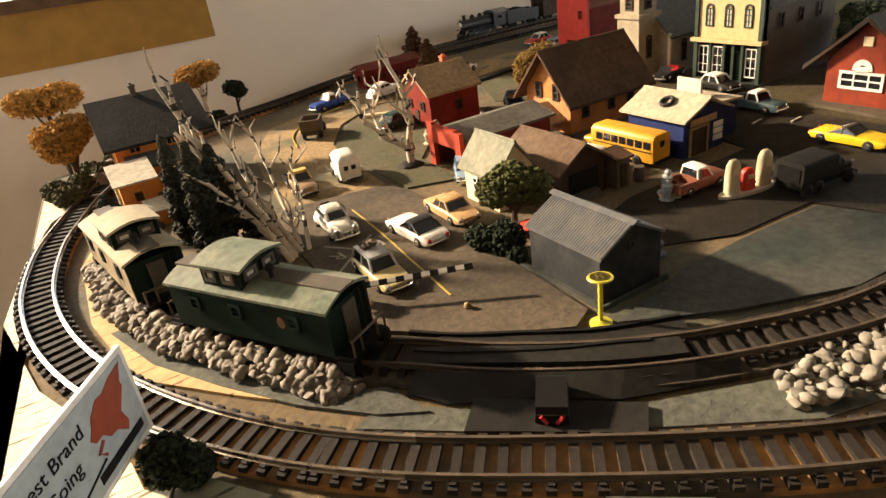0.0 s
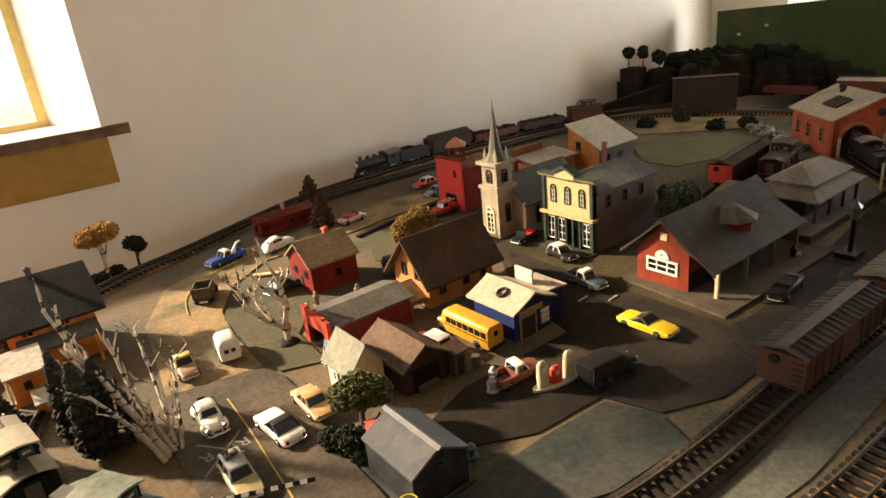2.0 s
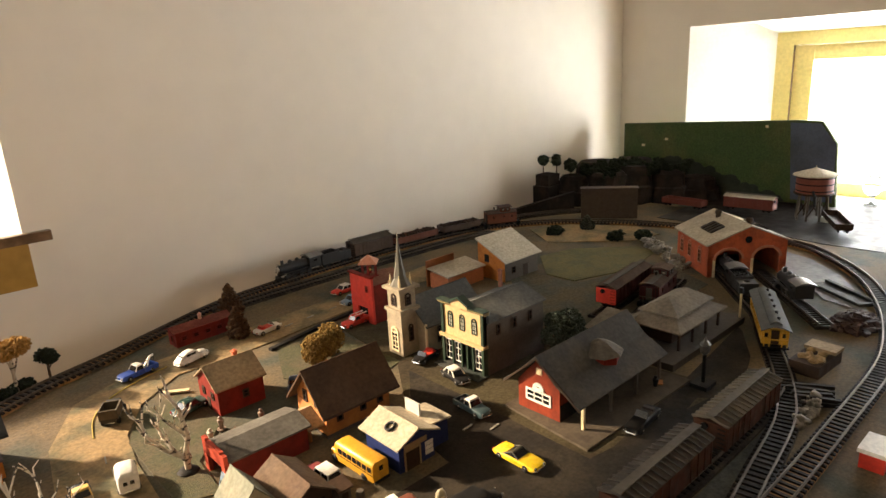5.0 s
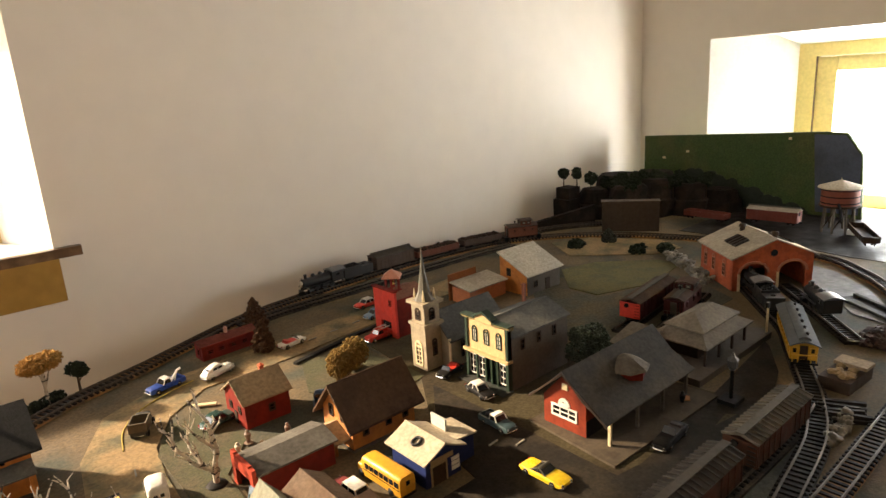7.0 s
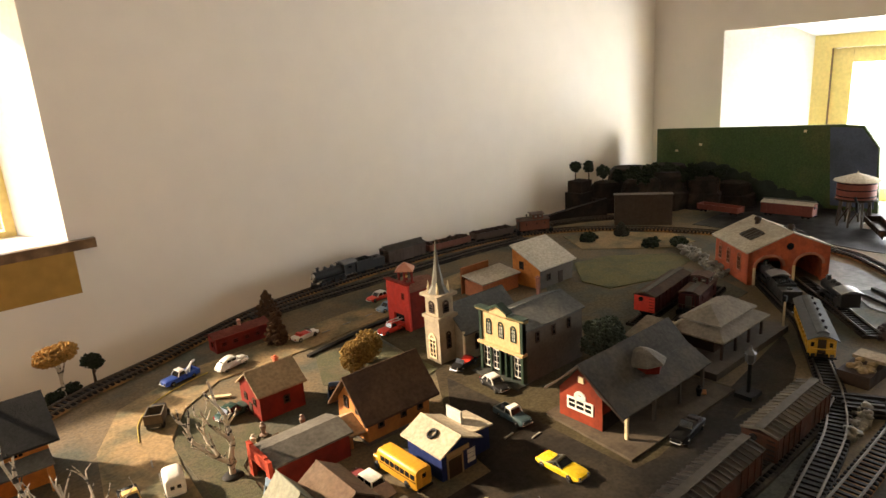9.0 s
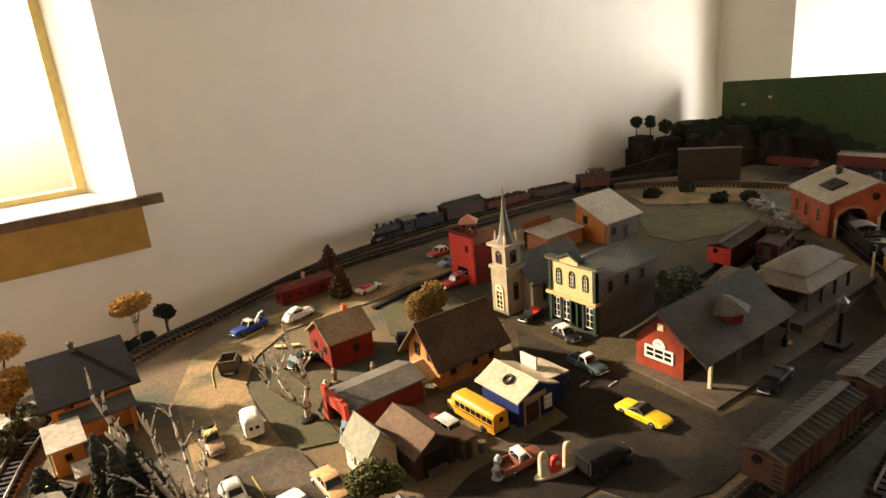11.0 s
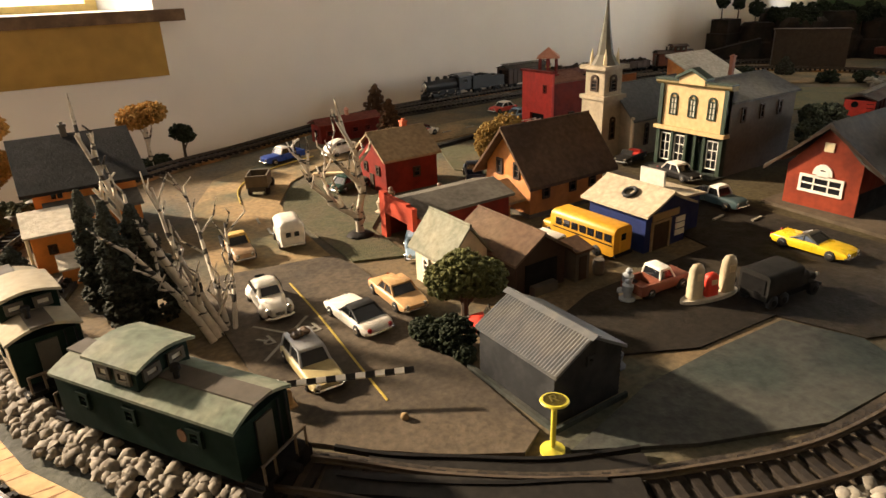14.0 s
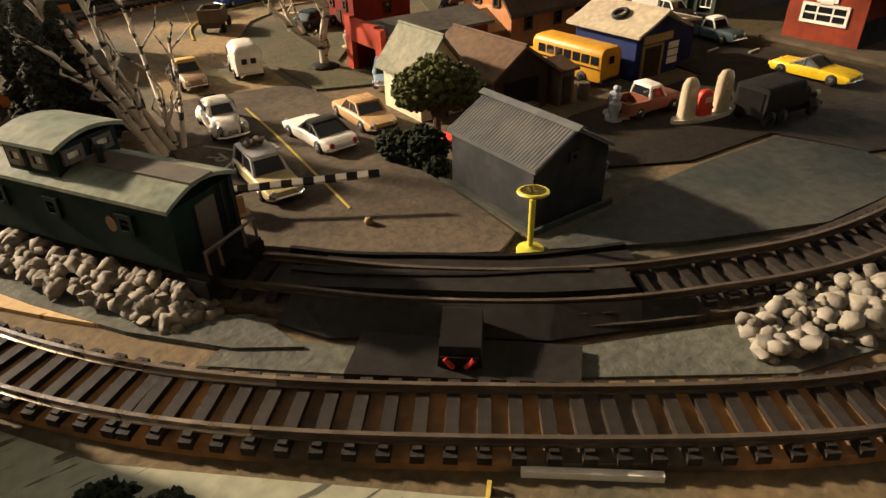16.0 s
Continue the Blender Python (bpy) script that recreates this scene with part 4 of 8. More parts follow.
def fire_hall():
    ob = thing("fire_hall", "bright red fire hall with a bell cupola", "fire station", 6.12, 6.38)
    x, y, h = 0.3, 0.26, 0.62
    part("body", Shape().box(-x + 0.04, x, -y, y, -0.02, h), red, ob)
    s = Shape().box(-x, -x + 0.04, -y - 0.01, -y + 0.12, 0, 0.74).box(-x, -x + 0.04, y - 0.14, y + 0.01, 0, 0.74).box(-x, -x + 0.04, -y + 0.12, y - 0.14, 0.24, 0.74)
    # brighter red than the body: stands in for sun on the front
    part("front_wall", s, bright_red, ob, "red false front with an open bay, sunlight put into its colour")
    # black sheet paints the shade inside the bay
    part("bay", Shape().box(-x + 0.036, -x + 0.044, -y + 0.12, y - 0.14, 0.0, 0.24), M["black"], ob, "black sheet for the shade in the engine bay")
    part("cornice", Shape().box(-x - 0.025, -x + 0.05, -y - 0.03, y + 0.03, 0.74, 0.765), red, ob)
    gable_roof(ob, -x + 0.06, x, -y, y, h, h + 0.07, "x", roofing("rust_roof", (0.2, 0.09, 0.06), (0.26, 0.13, 0.08)), 0.02, 0.02)
    for a in (-1, 1):
        for b in (-1, 1):
            part("cupola_post", Shape().box(-0.12 + a * 0.07 - 0.014, -0.12 + a * 0.07 + 0.014, b * 0.07 - 0.014, b * 0.07 + 0.014, 0.66, 0.9), red, ob)
    part("cupola_base", Shape().box(-0.22, -0.02, -0.1, 0.1, 0.6, 0.7), red, ob)
    part("cupola_roof", Shape().lathe(-0.12, 0, [(0.2, 0.9), (0.19, 0.915), (0.008, 1.02)], 4), paint("salmon_roof", (0.48, 0.2, 0.12)), ob, "salmon pyramid roof on the cupola")
    part("bell", Shape().lathe(-0.12, 0, [(0.035, 0.78), (0.022, 0.83), (0.005, 0.85)], 10), paint("brass", (0.6, 0.4, 0.1), 0.3, metal=0.8), ob)
    win(ob, "y-", -y, 0.05, 0.12, 0.1, 0.13, brown, (0, 1))
    win(ob, "x-", -x, -0.15, 0.5, 0.06, 0.1, red, (0, 1))


def depot():
    ob = thing("railway_depot", "red depot with a wide sweeping grey roof", "depot", 6.25, 2.58)
    x, y = 0.8, 0.36
    part("platform", Shape().prism([(-1.02, -0.7), (0.95, -0.75), (0.95, 0.45), (-0.9, 0.48)], -0.01, 0.035), paint("tan_platform", (0.085, 0.066, 0.045), 0.9, spec=0.15, second=(0.065, 0.05, 0.034)), ob, "tan plank platform")
    part("wall", Shape().along_x([(-0.2, 0), (y, 0), (y, 0.36), (0.06, 0.7), (-0.2, 0.45)], -x, x), paint("depot_red", (0.2, 0.034, 0.014), 0.65, spec=0.15, second=(0.15, 0.026, 0.012)), ob)
    for k, prof in ((1, [(0.06, 0.74), (0.3, 0.5), (0.52, 0.33), (0.52, 0.315), (0.3, 0.485), (0.06, 0.72)]), (-1, [(0.06, 0.74), (-0.2, 0.49), (-0.5, 0.325), (-0.5, 0.31), (-0.2, 0.472), (0.06, 0.72)])):
        part("roof", Shape().along_x(prof, -x - 0.07, x + 0.07), dark_roof, ob, "curved grey roof slope")
    bay = Shape().lathe(0.05, -0.11, [(0.22, 0.42), (0.22, 0.54)], 8)
    part("dormer", bay, red, ob, "octagonal red dormer")
    part("dormer_roof", Shape().lathe(0.05, -0.11, [(0.27, 0.535), (0.25, 0.555), (0.1, 0.64), (0.008, 0.67)], 8), roofing("grey_dormer_tin", (0.12, 0.105, 0.085), (0.16, 0.135, 0.1)), ob, "faceted grey dormer roof")
    win(ob, "x-", -x, 0.08, 0.16, 0.34, 0.14, M["white"], (2, 1), edge=0.02)
    win(ob, "x-", -x, 0.08, 0.31, 0.15, 0.012, M["white"], (0, 0), True, "fanlight", edge=0.03)
    part("fanlight_pane", Shape().along_x([(0.08 + 0.05 * math.cos(math.pi * k / 8), 0.32 + 0.05 * math.sin(math.pi * k / 8)) for k in range(9)], -x - 0.004, -x + 0.01), M["glass"], ob)
    part("vent", Shape().box(-x - 0.012, -x, 0.03, 0.1, 0.5, 0.57), M["cream"], ob, "small cream gable vent")
    part("bargeboard", Shape().along_x([(0.06, 0.72), (0.52, 0.315), (0.52, 0.29), (0.06, 0.69), (-0.5, 0.285), (-0.5, 0.31)], -x - 0.075, -x - 0.055), brown, ob)
    # black strip paints the shade below the porch roof
    part("porch_opening", Shape().box(-x + 0.004, x - 0.05, -0.206, -0.196, 0.02, 0.22), M["black"], ob, "black strip for the shade under the porch")
    for u in (-0.75, -0.25, 0.25, 0.75):
        mat = M["cream"] if u < -0.5 else grey_side
        part("post", Shape().box(u - 0.016, u + 0.016, -0.475, -0.443, 0.03, 0.31), mat, ob, "porch post")
        part("bracket", Shape().along_x([(-0.44, 0.24), (-0.36, 0.33), (-0.36, 0.31), (-0.44, 0.21)], u - 0.01, u + 0.01), mat, ob)
    win(ob, "y-", -0.2, 0.5, 0.12, 0.14, 0.16, M["cream"], (1, 1))


def freight_house():
    ob = thing("platform_shelter", "open platform shelter with a two-tier hip roof", "shelter", 8.25, 2.58)
    part("platform", Shape().box(-0.95, 1.05, -0.48, 0.4, -0.01, 0.09), paint("dark_platform", (0.07, 0.055, 0.04), 0.85), ob, "dark raised platform")
    tin = roofing("weathered_tin", (0.2, 0.17, 0.13), (0.15, 0.13, 0.1))

    def hip(z, hx, hy, dz, ix, iy):
        return Shape().add([(-hx, -hy, z), (hx, -hy, z), (hx, hy, z), (-hx, hy, z), (-ix, -iy, z + dz), (ix, -iy, z + dz), (ix, iy, z + dz), (-ix, iy, z + dz), (-hx, -hy, z - 0.018), (hx, -hy, z - 0.018), (hx, hy, z - 0.018), (-hx, hy, z - 0.018)], [(0, 1, 5, 4), (1, 2, 6, 5), (2, 3, 7, 6), (3, 0, 4, 7), (4, 5, 6, 7), (8, 9, 1, 0), (9, 10, 2, 1), (10, 11, 3, 2), (11, 8, 0, 3), (11, 10, 9, 8)])

    part("lower_roof", hip(0.36, 0.64, 0.4, 0.1, 0.44, 0.23), tin, ob, "wide lower hip roof")
    part("upper_wall", Shape().box(-0.42, 0.42, -0.21, 0.21, 0.4, 0.5), brown, ob)
    part("upper_roof", hip(0.5, 0.49, 0.28, 0.15, 0.24, 0.012), tin, ob, "upper hip roof")
    part("room", Shape().box(-0.4, 0.35, -0.16, 0.3, 0.09, 0.4), brown, ob, "dark brown waiting room")
    for u in (-0.54, -0.18, 0.18, 0.54):
        for v in (-0.33, 0.33):
            part("post", Shape().box(u - 0.014, u + 0.014, v - 0.014, v + 0.014, 0.09, 0.36), brown, ob)
    ob = thing("annex", "low annex with a pale lean-to roof", "annex", 7.35, 2.98)
    part("wall", Shape().box(-0.16, 0.2, -0.15, 0.2, 0, 0.34), brown, ob)
    part("roof", Shape().along_y([(-0.26, 0.33), (0.28, 0.45), (0.28, 0.47), (-0.26, 0.35)], -0.2, 0.26), tin, ob)


def engine_house():
    ob = thing("engine_house", "orange-red brick engine house with two arched doors", "engine house", 11.75, 3.42, 0, -39.4)
    x, y, e, r = 0.68, 0.62, 0.58, 0.86
    part("side_wall", Shape().box(-x, -x + 0.07, -y, y, -0.02, e), brick, ob)
    part("side_wall", Shape().box(x - 0.07, x, -y, y, -0.02, e), brick, ob)
    part("rear_wall", Shape().along_y([(-x + 0.07, -0.02), (x - 0.07, -0.02), (x - 0.07, e), (0, r), (-x + 0.07, e)], y - 0.07, y), brick, ob)
    out = [(-x, -0.02), (-x, e), (0, r), (x, e), (x, -0.02), (0.56, -0.02), (0.56, 0.3)]
    out += [(0.33 + 0.23 * math.cos(math.pi * k / 8), 0.3 + 0.17 * math.sin(math.pi * k / 8)) for k in range(1, 8)]
    out += [(0.1, 0.3), (0.1, -0.02), (-0.1, -0.02), (-0.1, 0.3)]
    out += [(-0.33 + 0.23 * math.cos(math.pi * k / 8), 0.3 + 0.17 * math.sin(math.pi * k / 8)) for k in range(1, 8)]
    out += [(-0.56, 0.3), (-0.56, -0.02)]
    part("front_wall", Shape().along_y(out, -y, -y + 0.07), brick, ob, "brick front with two arched openings")
    for c in (-0.33, 0.33):
        arch = Shape()
        for k in range(8):
            a0, a1 = math.pi * k / 8, math.pi * (k + 1) / 8
            arch.along_y([(c + p * math.cos(a), 0.3 + q * math.sin(a)) for p, q, a in ((0.23, 0.17, a0), (0.23, 0.17, a1), (0.27, 0.21, a1), (0.27, 0.21, a0))], -y - 0.02, -y)
        part("arch_trim", arch, paint("pale_brick", (0.42, 0.16, 0.09)), ob)
        part("post", Shape().box(c - 0.27, c - 0.23, -y - 0.02, -y, 0, 0.3), M["cream"], ob)
    part("round_window", Shape().along_y([(0.06 * math.cos(math.pi * k / 8), 0.63 + 0.06 * math.sin(math.pi * k / 8)) for k in range(16)], -y - 0.01, -y + 0.02), M["glass"], ob)
    pale = roofing("pale_roofing", (0.48, 0.42, 0.32), (0.4, 0.35, 0.27))
    gable_roof(ob, -x, x, -y, y, e, r, "y", pale, 0.025, 0.06)
    for k in (-1, 1):
        m = pose(k * 0.38, 0, 0.725, 0, k * 22.4, 0)
        part("skylight", Shape().box(-0.13, 0.13, -0.3, 0.1, 0.0, 0.035).moved(m), M["glass"], ob, "dark glazed skylight")
        for v in (-0.2, -0.1, 0.0):
            part("skylight_bar", Shape().box(-0.135, 0.135, v - 0.008, v + 0.008, 0.0, 0.042).moved(m), brown, ob)
    for v in (0.25, -0.42):
        part("roof_vent", Shape().lathe(-0.12 if v > 0 else 0.1, v, [(0.045, 0.78), (0.045, 0.9), (0.065, 0.9), (0.05, 0.95), (0.01, 0.96)], 10), brown, ob)
    for u in (-0.3, 0.1, 0.42):
        win(ob, "x-", -x, u, 0.18, 0.13, 0.24, paint("pale_brick", (0.42, 0.16, 0.09)), (1, 2), True)


def mill():
    ob = thing("feed_mill", "orange-fronted mill with a pale lean roof", "mill", 8.96, 6.21)
    x, y = 0.44, 0.32
    part("wall", Shape().along_x([(-y, -0.02), (y, -0.02), (y, 0.68), (-y, 0.38)], -x, x), grey_side, ob, "grey-brown boarded walls")
    part("front_wall", Shape().along_x([(-y + 0.004, 0.0), (y - 0.004, 0.0), (y - 0.004, 0.675), (-y + 0.004, 0.378)], -x - 0.012, -x - 0.002), orange, ob, "bright orange front")
    part("roof", Shape().along_x([(y + 0.03, 0.712), (-y - 0.06, 0.37), (-y - 0.06, 0.35), (y + 0.03, 0.692)], -x - 0.05, x + 0.05), pale_roof, ob, "pale single-pitch roof")
    door(ob, "y-", -y, 0.1, 0.0, 0.12, 0.22, brown)
    win(ob, "y-", -y, -0.22, 0.12, 0.1, 0.12, brown, (0, 1))
    win(ob, "x-", -x - 0.012, 0.1, 0.3, 0.1, 0.14, brown, (0, 1))
    ob = thing("loading_shed", "low salmon loading shed with a pale flat roof", "shed", 7.95, 6.5)
    part("wall", Shape().box(-0.42, 0.45, -0.2, 0.25, -0.02, 0.26), paint("salmon_boards", (0.55, 0.19, 0.08), 0.6), ob)
    part("roof", Shape().along_x([(-0.24, 0.26), (0.28, 0.33), (0.28, 0.35), (-0.24, 0.28)], -0.46, 0.48), pale_roof, ob)
    part("parapet", Shape().box(-0.46, 0.2, 0.285, 0.31, 0.0, 0.47), paint("rust_orange_boards", (0.3, 0.1, 0.03), 0.7), ob, "rusty orange rear board")


def station():
    ob = thing("signal_house", "orange two-storey house with a dark slab roof", "house", 0.68, 6.12)
    x, y = 0.36, 0.3
    slab_roof = roofing("black_slab_roof", (0.022, 0.021, 0.02), (0.03, 0.028, 0.026))
    part("wall", Shape().along_x([(-y, -0.02), (y, -0.02), (y, 0.5), (0.3, 0.62), (-y, 0.44)], -x, x), orange, ob)
    part("roof", Shape().along_x([(-0.36, 0.46), (0.3, 0.76), (0.3, 0.735), (-0.36, 0.435)], -x - 0.08, x + 0.1), slab_roof, ob, "dark shingle roof slope")
    part("roof", Shape().along_x([(0.3, 0.76), (0.42, 0.62), (0.42, 0.6), (0.3, 0.735)], -x - 0.08, x + 0.1), slab_roof, ob, "short rear roof slope")
    chimney(ob, -0.02, 0.28, 0.7, 0.82, 0.05, grey_side)
    part("porch_roof", Shape().along_x([(-0.52, 0.3), (-0.29, 0.37), (-0.29, 0.35), (-0.52, 0.28)], -x + 0.05, x), grey_roof, ob)
    for u in (-0.2, 0.1):
        win(ob, "y-", -y, u, 0.37, 0.11, 0.07, orange, (1, 0))
    for u in (-0.28, 0.3):
        part("post", Shape().box(u - 0.013, u + 0.013, -0.5, -0.474, 0, 0.285), orange, ob)
    ob = thing("ticket_booth", "small orange booth with a pale shed roof", "booth", 0.36, 5.42)
    part("wall", Shape().box(-0.12, 0.13, -0.14, 0.16, -0.02, 0.3), orange, ob)
    part("roof", Shape().along_x([(-0.2, 0.29), (0.22, 0.36), (0.22, 0.375), (-0.2, 0.305)], -0.16, 0.17), pale_roof, ob)
    win(ob, "y-", -0.14, 0.0, 0.14, 0.06, 0.07, brown, (0, 0))
    part("drainpipe", Shape().tube([(-0.14, -0.17, 0.0), (-0.14, -0.17, 0.3)], 0.012, 6), M["cream"], ob)
    ob = thing("coal_bin", "tiny orange lean-to with a pale lid", "bin", 0.44, 5.05)
    part("body", Shape().box(-0.07, 0.07, -0.08, 0.08, -0.01, 0.12), orange, ob)
    part("lid", Shape().along_x([(-0.1, 0.115), (0.1, 0.16), (0.1, 0.172), (-0.1, 0.127)], -0.085, 0.085), pale_roof, ob)


def diner():
    ob = thing("roadside_diner", "long red roadside diner with a dark roof", "diner", 3.85, 7.78, 0, 3)
    part("wall", Shape().box(-0.42, 0.42, -0.12, 0.14, -0.02, 0.22), red, ob)
    part("roof", Shape().along_x([(-0.15, 0.22), (0.0, 0.28), (0.17, 0.22), (0.17, 0.235), (0.0, 0.3), (-0.15, 0.235)], -0.46, 0.45), roofing("maroon_roof", (0.13, 0.035, 0.025), (0.17, 0.06, 0.04)), ob)
    part("roof_stripe", Shape().box(-0.44, 0.43, -0.165, -0.15, 0.2, 0.235), red, ob)
    for u in (-0.3, -0.12, 0.06, 0.24):
        win(ob, "y-", -0.12, u, 0.08, 0.1, 0.075, red, (0, 1))
    win(ob, "x-", -0.42, 0.0, 0.06, 0.1, 0.12, red, (0, 0))
    part("chef_sign", Shape().lathe(0.02, 0.0, [(0.03, 0.29), (0.025, 0.34), (0.035, 0.36), (0.01, 0.39)], 8), paint("pink_sign", (0.6, 0.3, 0.2)), ob, "small pink roof ornament")


M["lace"] = glass_pane("curtained_glass", (0.45, 0.42, 0.34))


# ---- vehicles: local +y is the front ----
def rounded(half, z0, z1, y, k=0.25, n=3):
    """A cross section with soft upper corners."""
    r = k * (z1 - z0)
    pts = [(-half * 0.93, y, z0), (half * 0.93, y, z0), (half, y, z0 + r)]
    pts += [(half - r + r * math.cos(a), y, z1 - r + r * math.sin(a)) for a in (math.pi / 2 * i / n for i in range(n + 1))]
    pts += [(-half + r - r * math.sin(a), y, z1 - r + r * math.cos(a)) for a in (math.pi / 2 * i / n for i in range(n + 1))]
    return pts + [(-half, y, z0 + r)]


def wheels(ob, half, ys, r=0.036, w=0.03, hub="chrome"):
    for y in ys:
        for k in (-1, 1):
            x0, x1 = k * (half - w), k * (half + 0.004)
            t = part("wheel", Shape().disc_x(x0, x1, y, r, [(r * 0.85, 0), (r, 0.15), (r, 0.85), (r * 0.85, 1.0)], 14), M["tyre"], ob, smooth=50)
            part("hubcap", Shape().disc_x(x1 - k * 0.002, x1 + k * 0.004, y, r, [(r * 0.52, 0), (r * 0.4, 1.0)], 10), M[hub], t)


def lamps(ob, y, half, z, names, mat, d):
    for k in (-1, 1):
        part(names, Shape().tube([(k * half, y, z), (k * half, y + d, z)], [0.015, 0.012], 8), mat, ob)


def car(label, x, y, turn, colour, roof=None, L=0.46, W=0.19, belt=0.085, top=0.135, cab=(-0.15, 0.09), rake=(0.05, 0.06), fins=False, open_top=False, hood=None, deck=None, name="car", seats=None):
    """A car: lofted body, glazed cabin, roof, bumpers, lamps and wheels."""
    ob = thing(name, label, "car", x, y, 0.015, turn, "model cars")
    h, w = L / 2, W / 2
    hood, deck = hood or belt * 0.92, deck or belt * 0.95
    body = [rounded(w * 0.82, 0.034, hood * 0.78, -h), rounded(w * 0.95, 0.024, deck * (1.08 if fins else 1.0), -h + 0.03), rounded(w, 0.022, deck, cab[0]), rounded(w, 0.022, belt, 0.0), rounded(w, 0.022, belt, cab[1]), rounded(w * 0.97, 0.024, hood, h - 0.05), rounded(w * 0.88, 0.034, hood * 0.82, h)]
    part("body", Shape().loft(body), colour, ob, smooth=45)
    if open_top:
        seats = seats or paint("dark_seat", (0.04, 0.03, 0.025))
        part("cockpit", Shape().box(-w * 0.8, w * 0.8, cab[0] + 0.02, cab[1] - 0.02, belt - 0.01, belt + 0.004), seats, ob, "open cockpit")
        part("windscreen", Shape().add([(-w * 0.8, cab[1], belt), (w * 0.8, cab[1], belt), (w * 0.72, cab[1] - 0.03, top), (-w * 0.72, cab[1] - 0.03, top), (-w * 0.8, cab[1] + 0.006, belt), (w * 0.8, cab[1] + 0.006, belt), (w * 0.72, cab[1] - 0.024, top), (-w * 0.72, cab[1] - 0.024, top)], [(0, 1, 2, 3), (4, 5, 6, 7), (0, 1, 5, 4), (1, 2, 6, 5), (2, 3, 7, 6), (3, 0, 4, 7)]), M["glass"], ob)
        for k in (-0.12, 0.0):
            part("seat", Shape().box(-w * 0.7, w * 0.7, cab[0] + 0.06 + k * 0.2, cab[0] + 0.085 + k * 0.2, belt - 0.02, belt + 0.03), seats, ob)
    else:
        lo = [(-w * 0.86, cab[0], belt - 0.008), (w * 0.86, cab[0], belt - 0.008), (w * 0.86, cab[1], belt - 0.008), (-w * 0.86, cab[1], belt - 0.008)]
        hi = [(-w * 0.72, cab[0] + rake[0], top), (w * 0.72, cab[0] + rake[0], top), (w * 0.72, cab[1] - rake[1], top), (-w * 0.72, cab[1] - rake[1], top)]
        part("glazing", Shape().add(lo + hi, [(0, 1, 5, 4), (1, 2, 6, 5), (2, 3, 7, 6), (3, 0, 4, 7), (4, 5, 6, 7), (3, 2, 1, 0)]), M["glass"], ob, "dark glazed cabin")
        rings = [[(s * px * 1.04, py, pz) for s in (1,) for px, py, pz in [(p[0], p[1] + (-0.006 if i < 2 else 0.006), p[2] + dz) for i, p in enumerate(hi)]] for dz in (-0.004, 0.007)]
        rings.append([(p[0] * 0.86, p[1] * 0.97, p[2] + 0.013) for p in hi])
        part("roof", Shape().loft(rings), roof or colour, ob, smooth=50)
        for i in range(4):
            part("pillar", Shape().tube([lo[i], hi[i]], 0.0075, 6), roof or colour, ob)
        mid = (cab[0] + cab[1]) / 2 - 0.01
        for k in (-1, 1):
            part("pillar", Shape().tube([(k * w * 0.86, mid, belt - 0.005), (k * w * 0.725, mid, top)], 0.006, 6), roof or colour, ob)
    part("bumper", Shape().tube([(-w * 0.9, h - 0.012, 0.04), (-w * 0.6, h + 0.008, 0.04), (w * 0.6, h + 0.008, 0.04), (w * 0.9, h - 0.012, 0.04)], 0.009, 6), M["chrome"], ob, "chrome front bumper")
    part("bumper", Shape().tube([(-w * 0.9, -h + 0.012, 0.04), (-w * 0.6, -h - 0.008, 0.04), (w * 0.6, -h - 0.008, 0.04), (w * 0.9, -h + 0.012, 0.04)], 0.009, 6), M["chrome"], ob, "chrome rear bumper")
    lamps(ob, h - 0.004, w * 0.62, 0.06, "headlight", M["chrome"], 0.01)
    lamps(ob, -h + 0.004, w * 0.66, 0.06, "tail_light", paint("tail_red", (0.3, 0.01, 0.01), 0.3), -0.008)
    wheels(ob, w, (-h * 0.62, h * 0.62))
    return ob


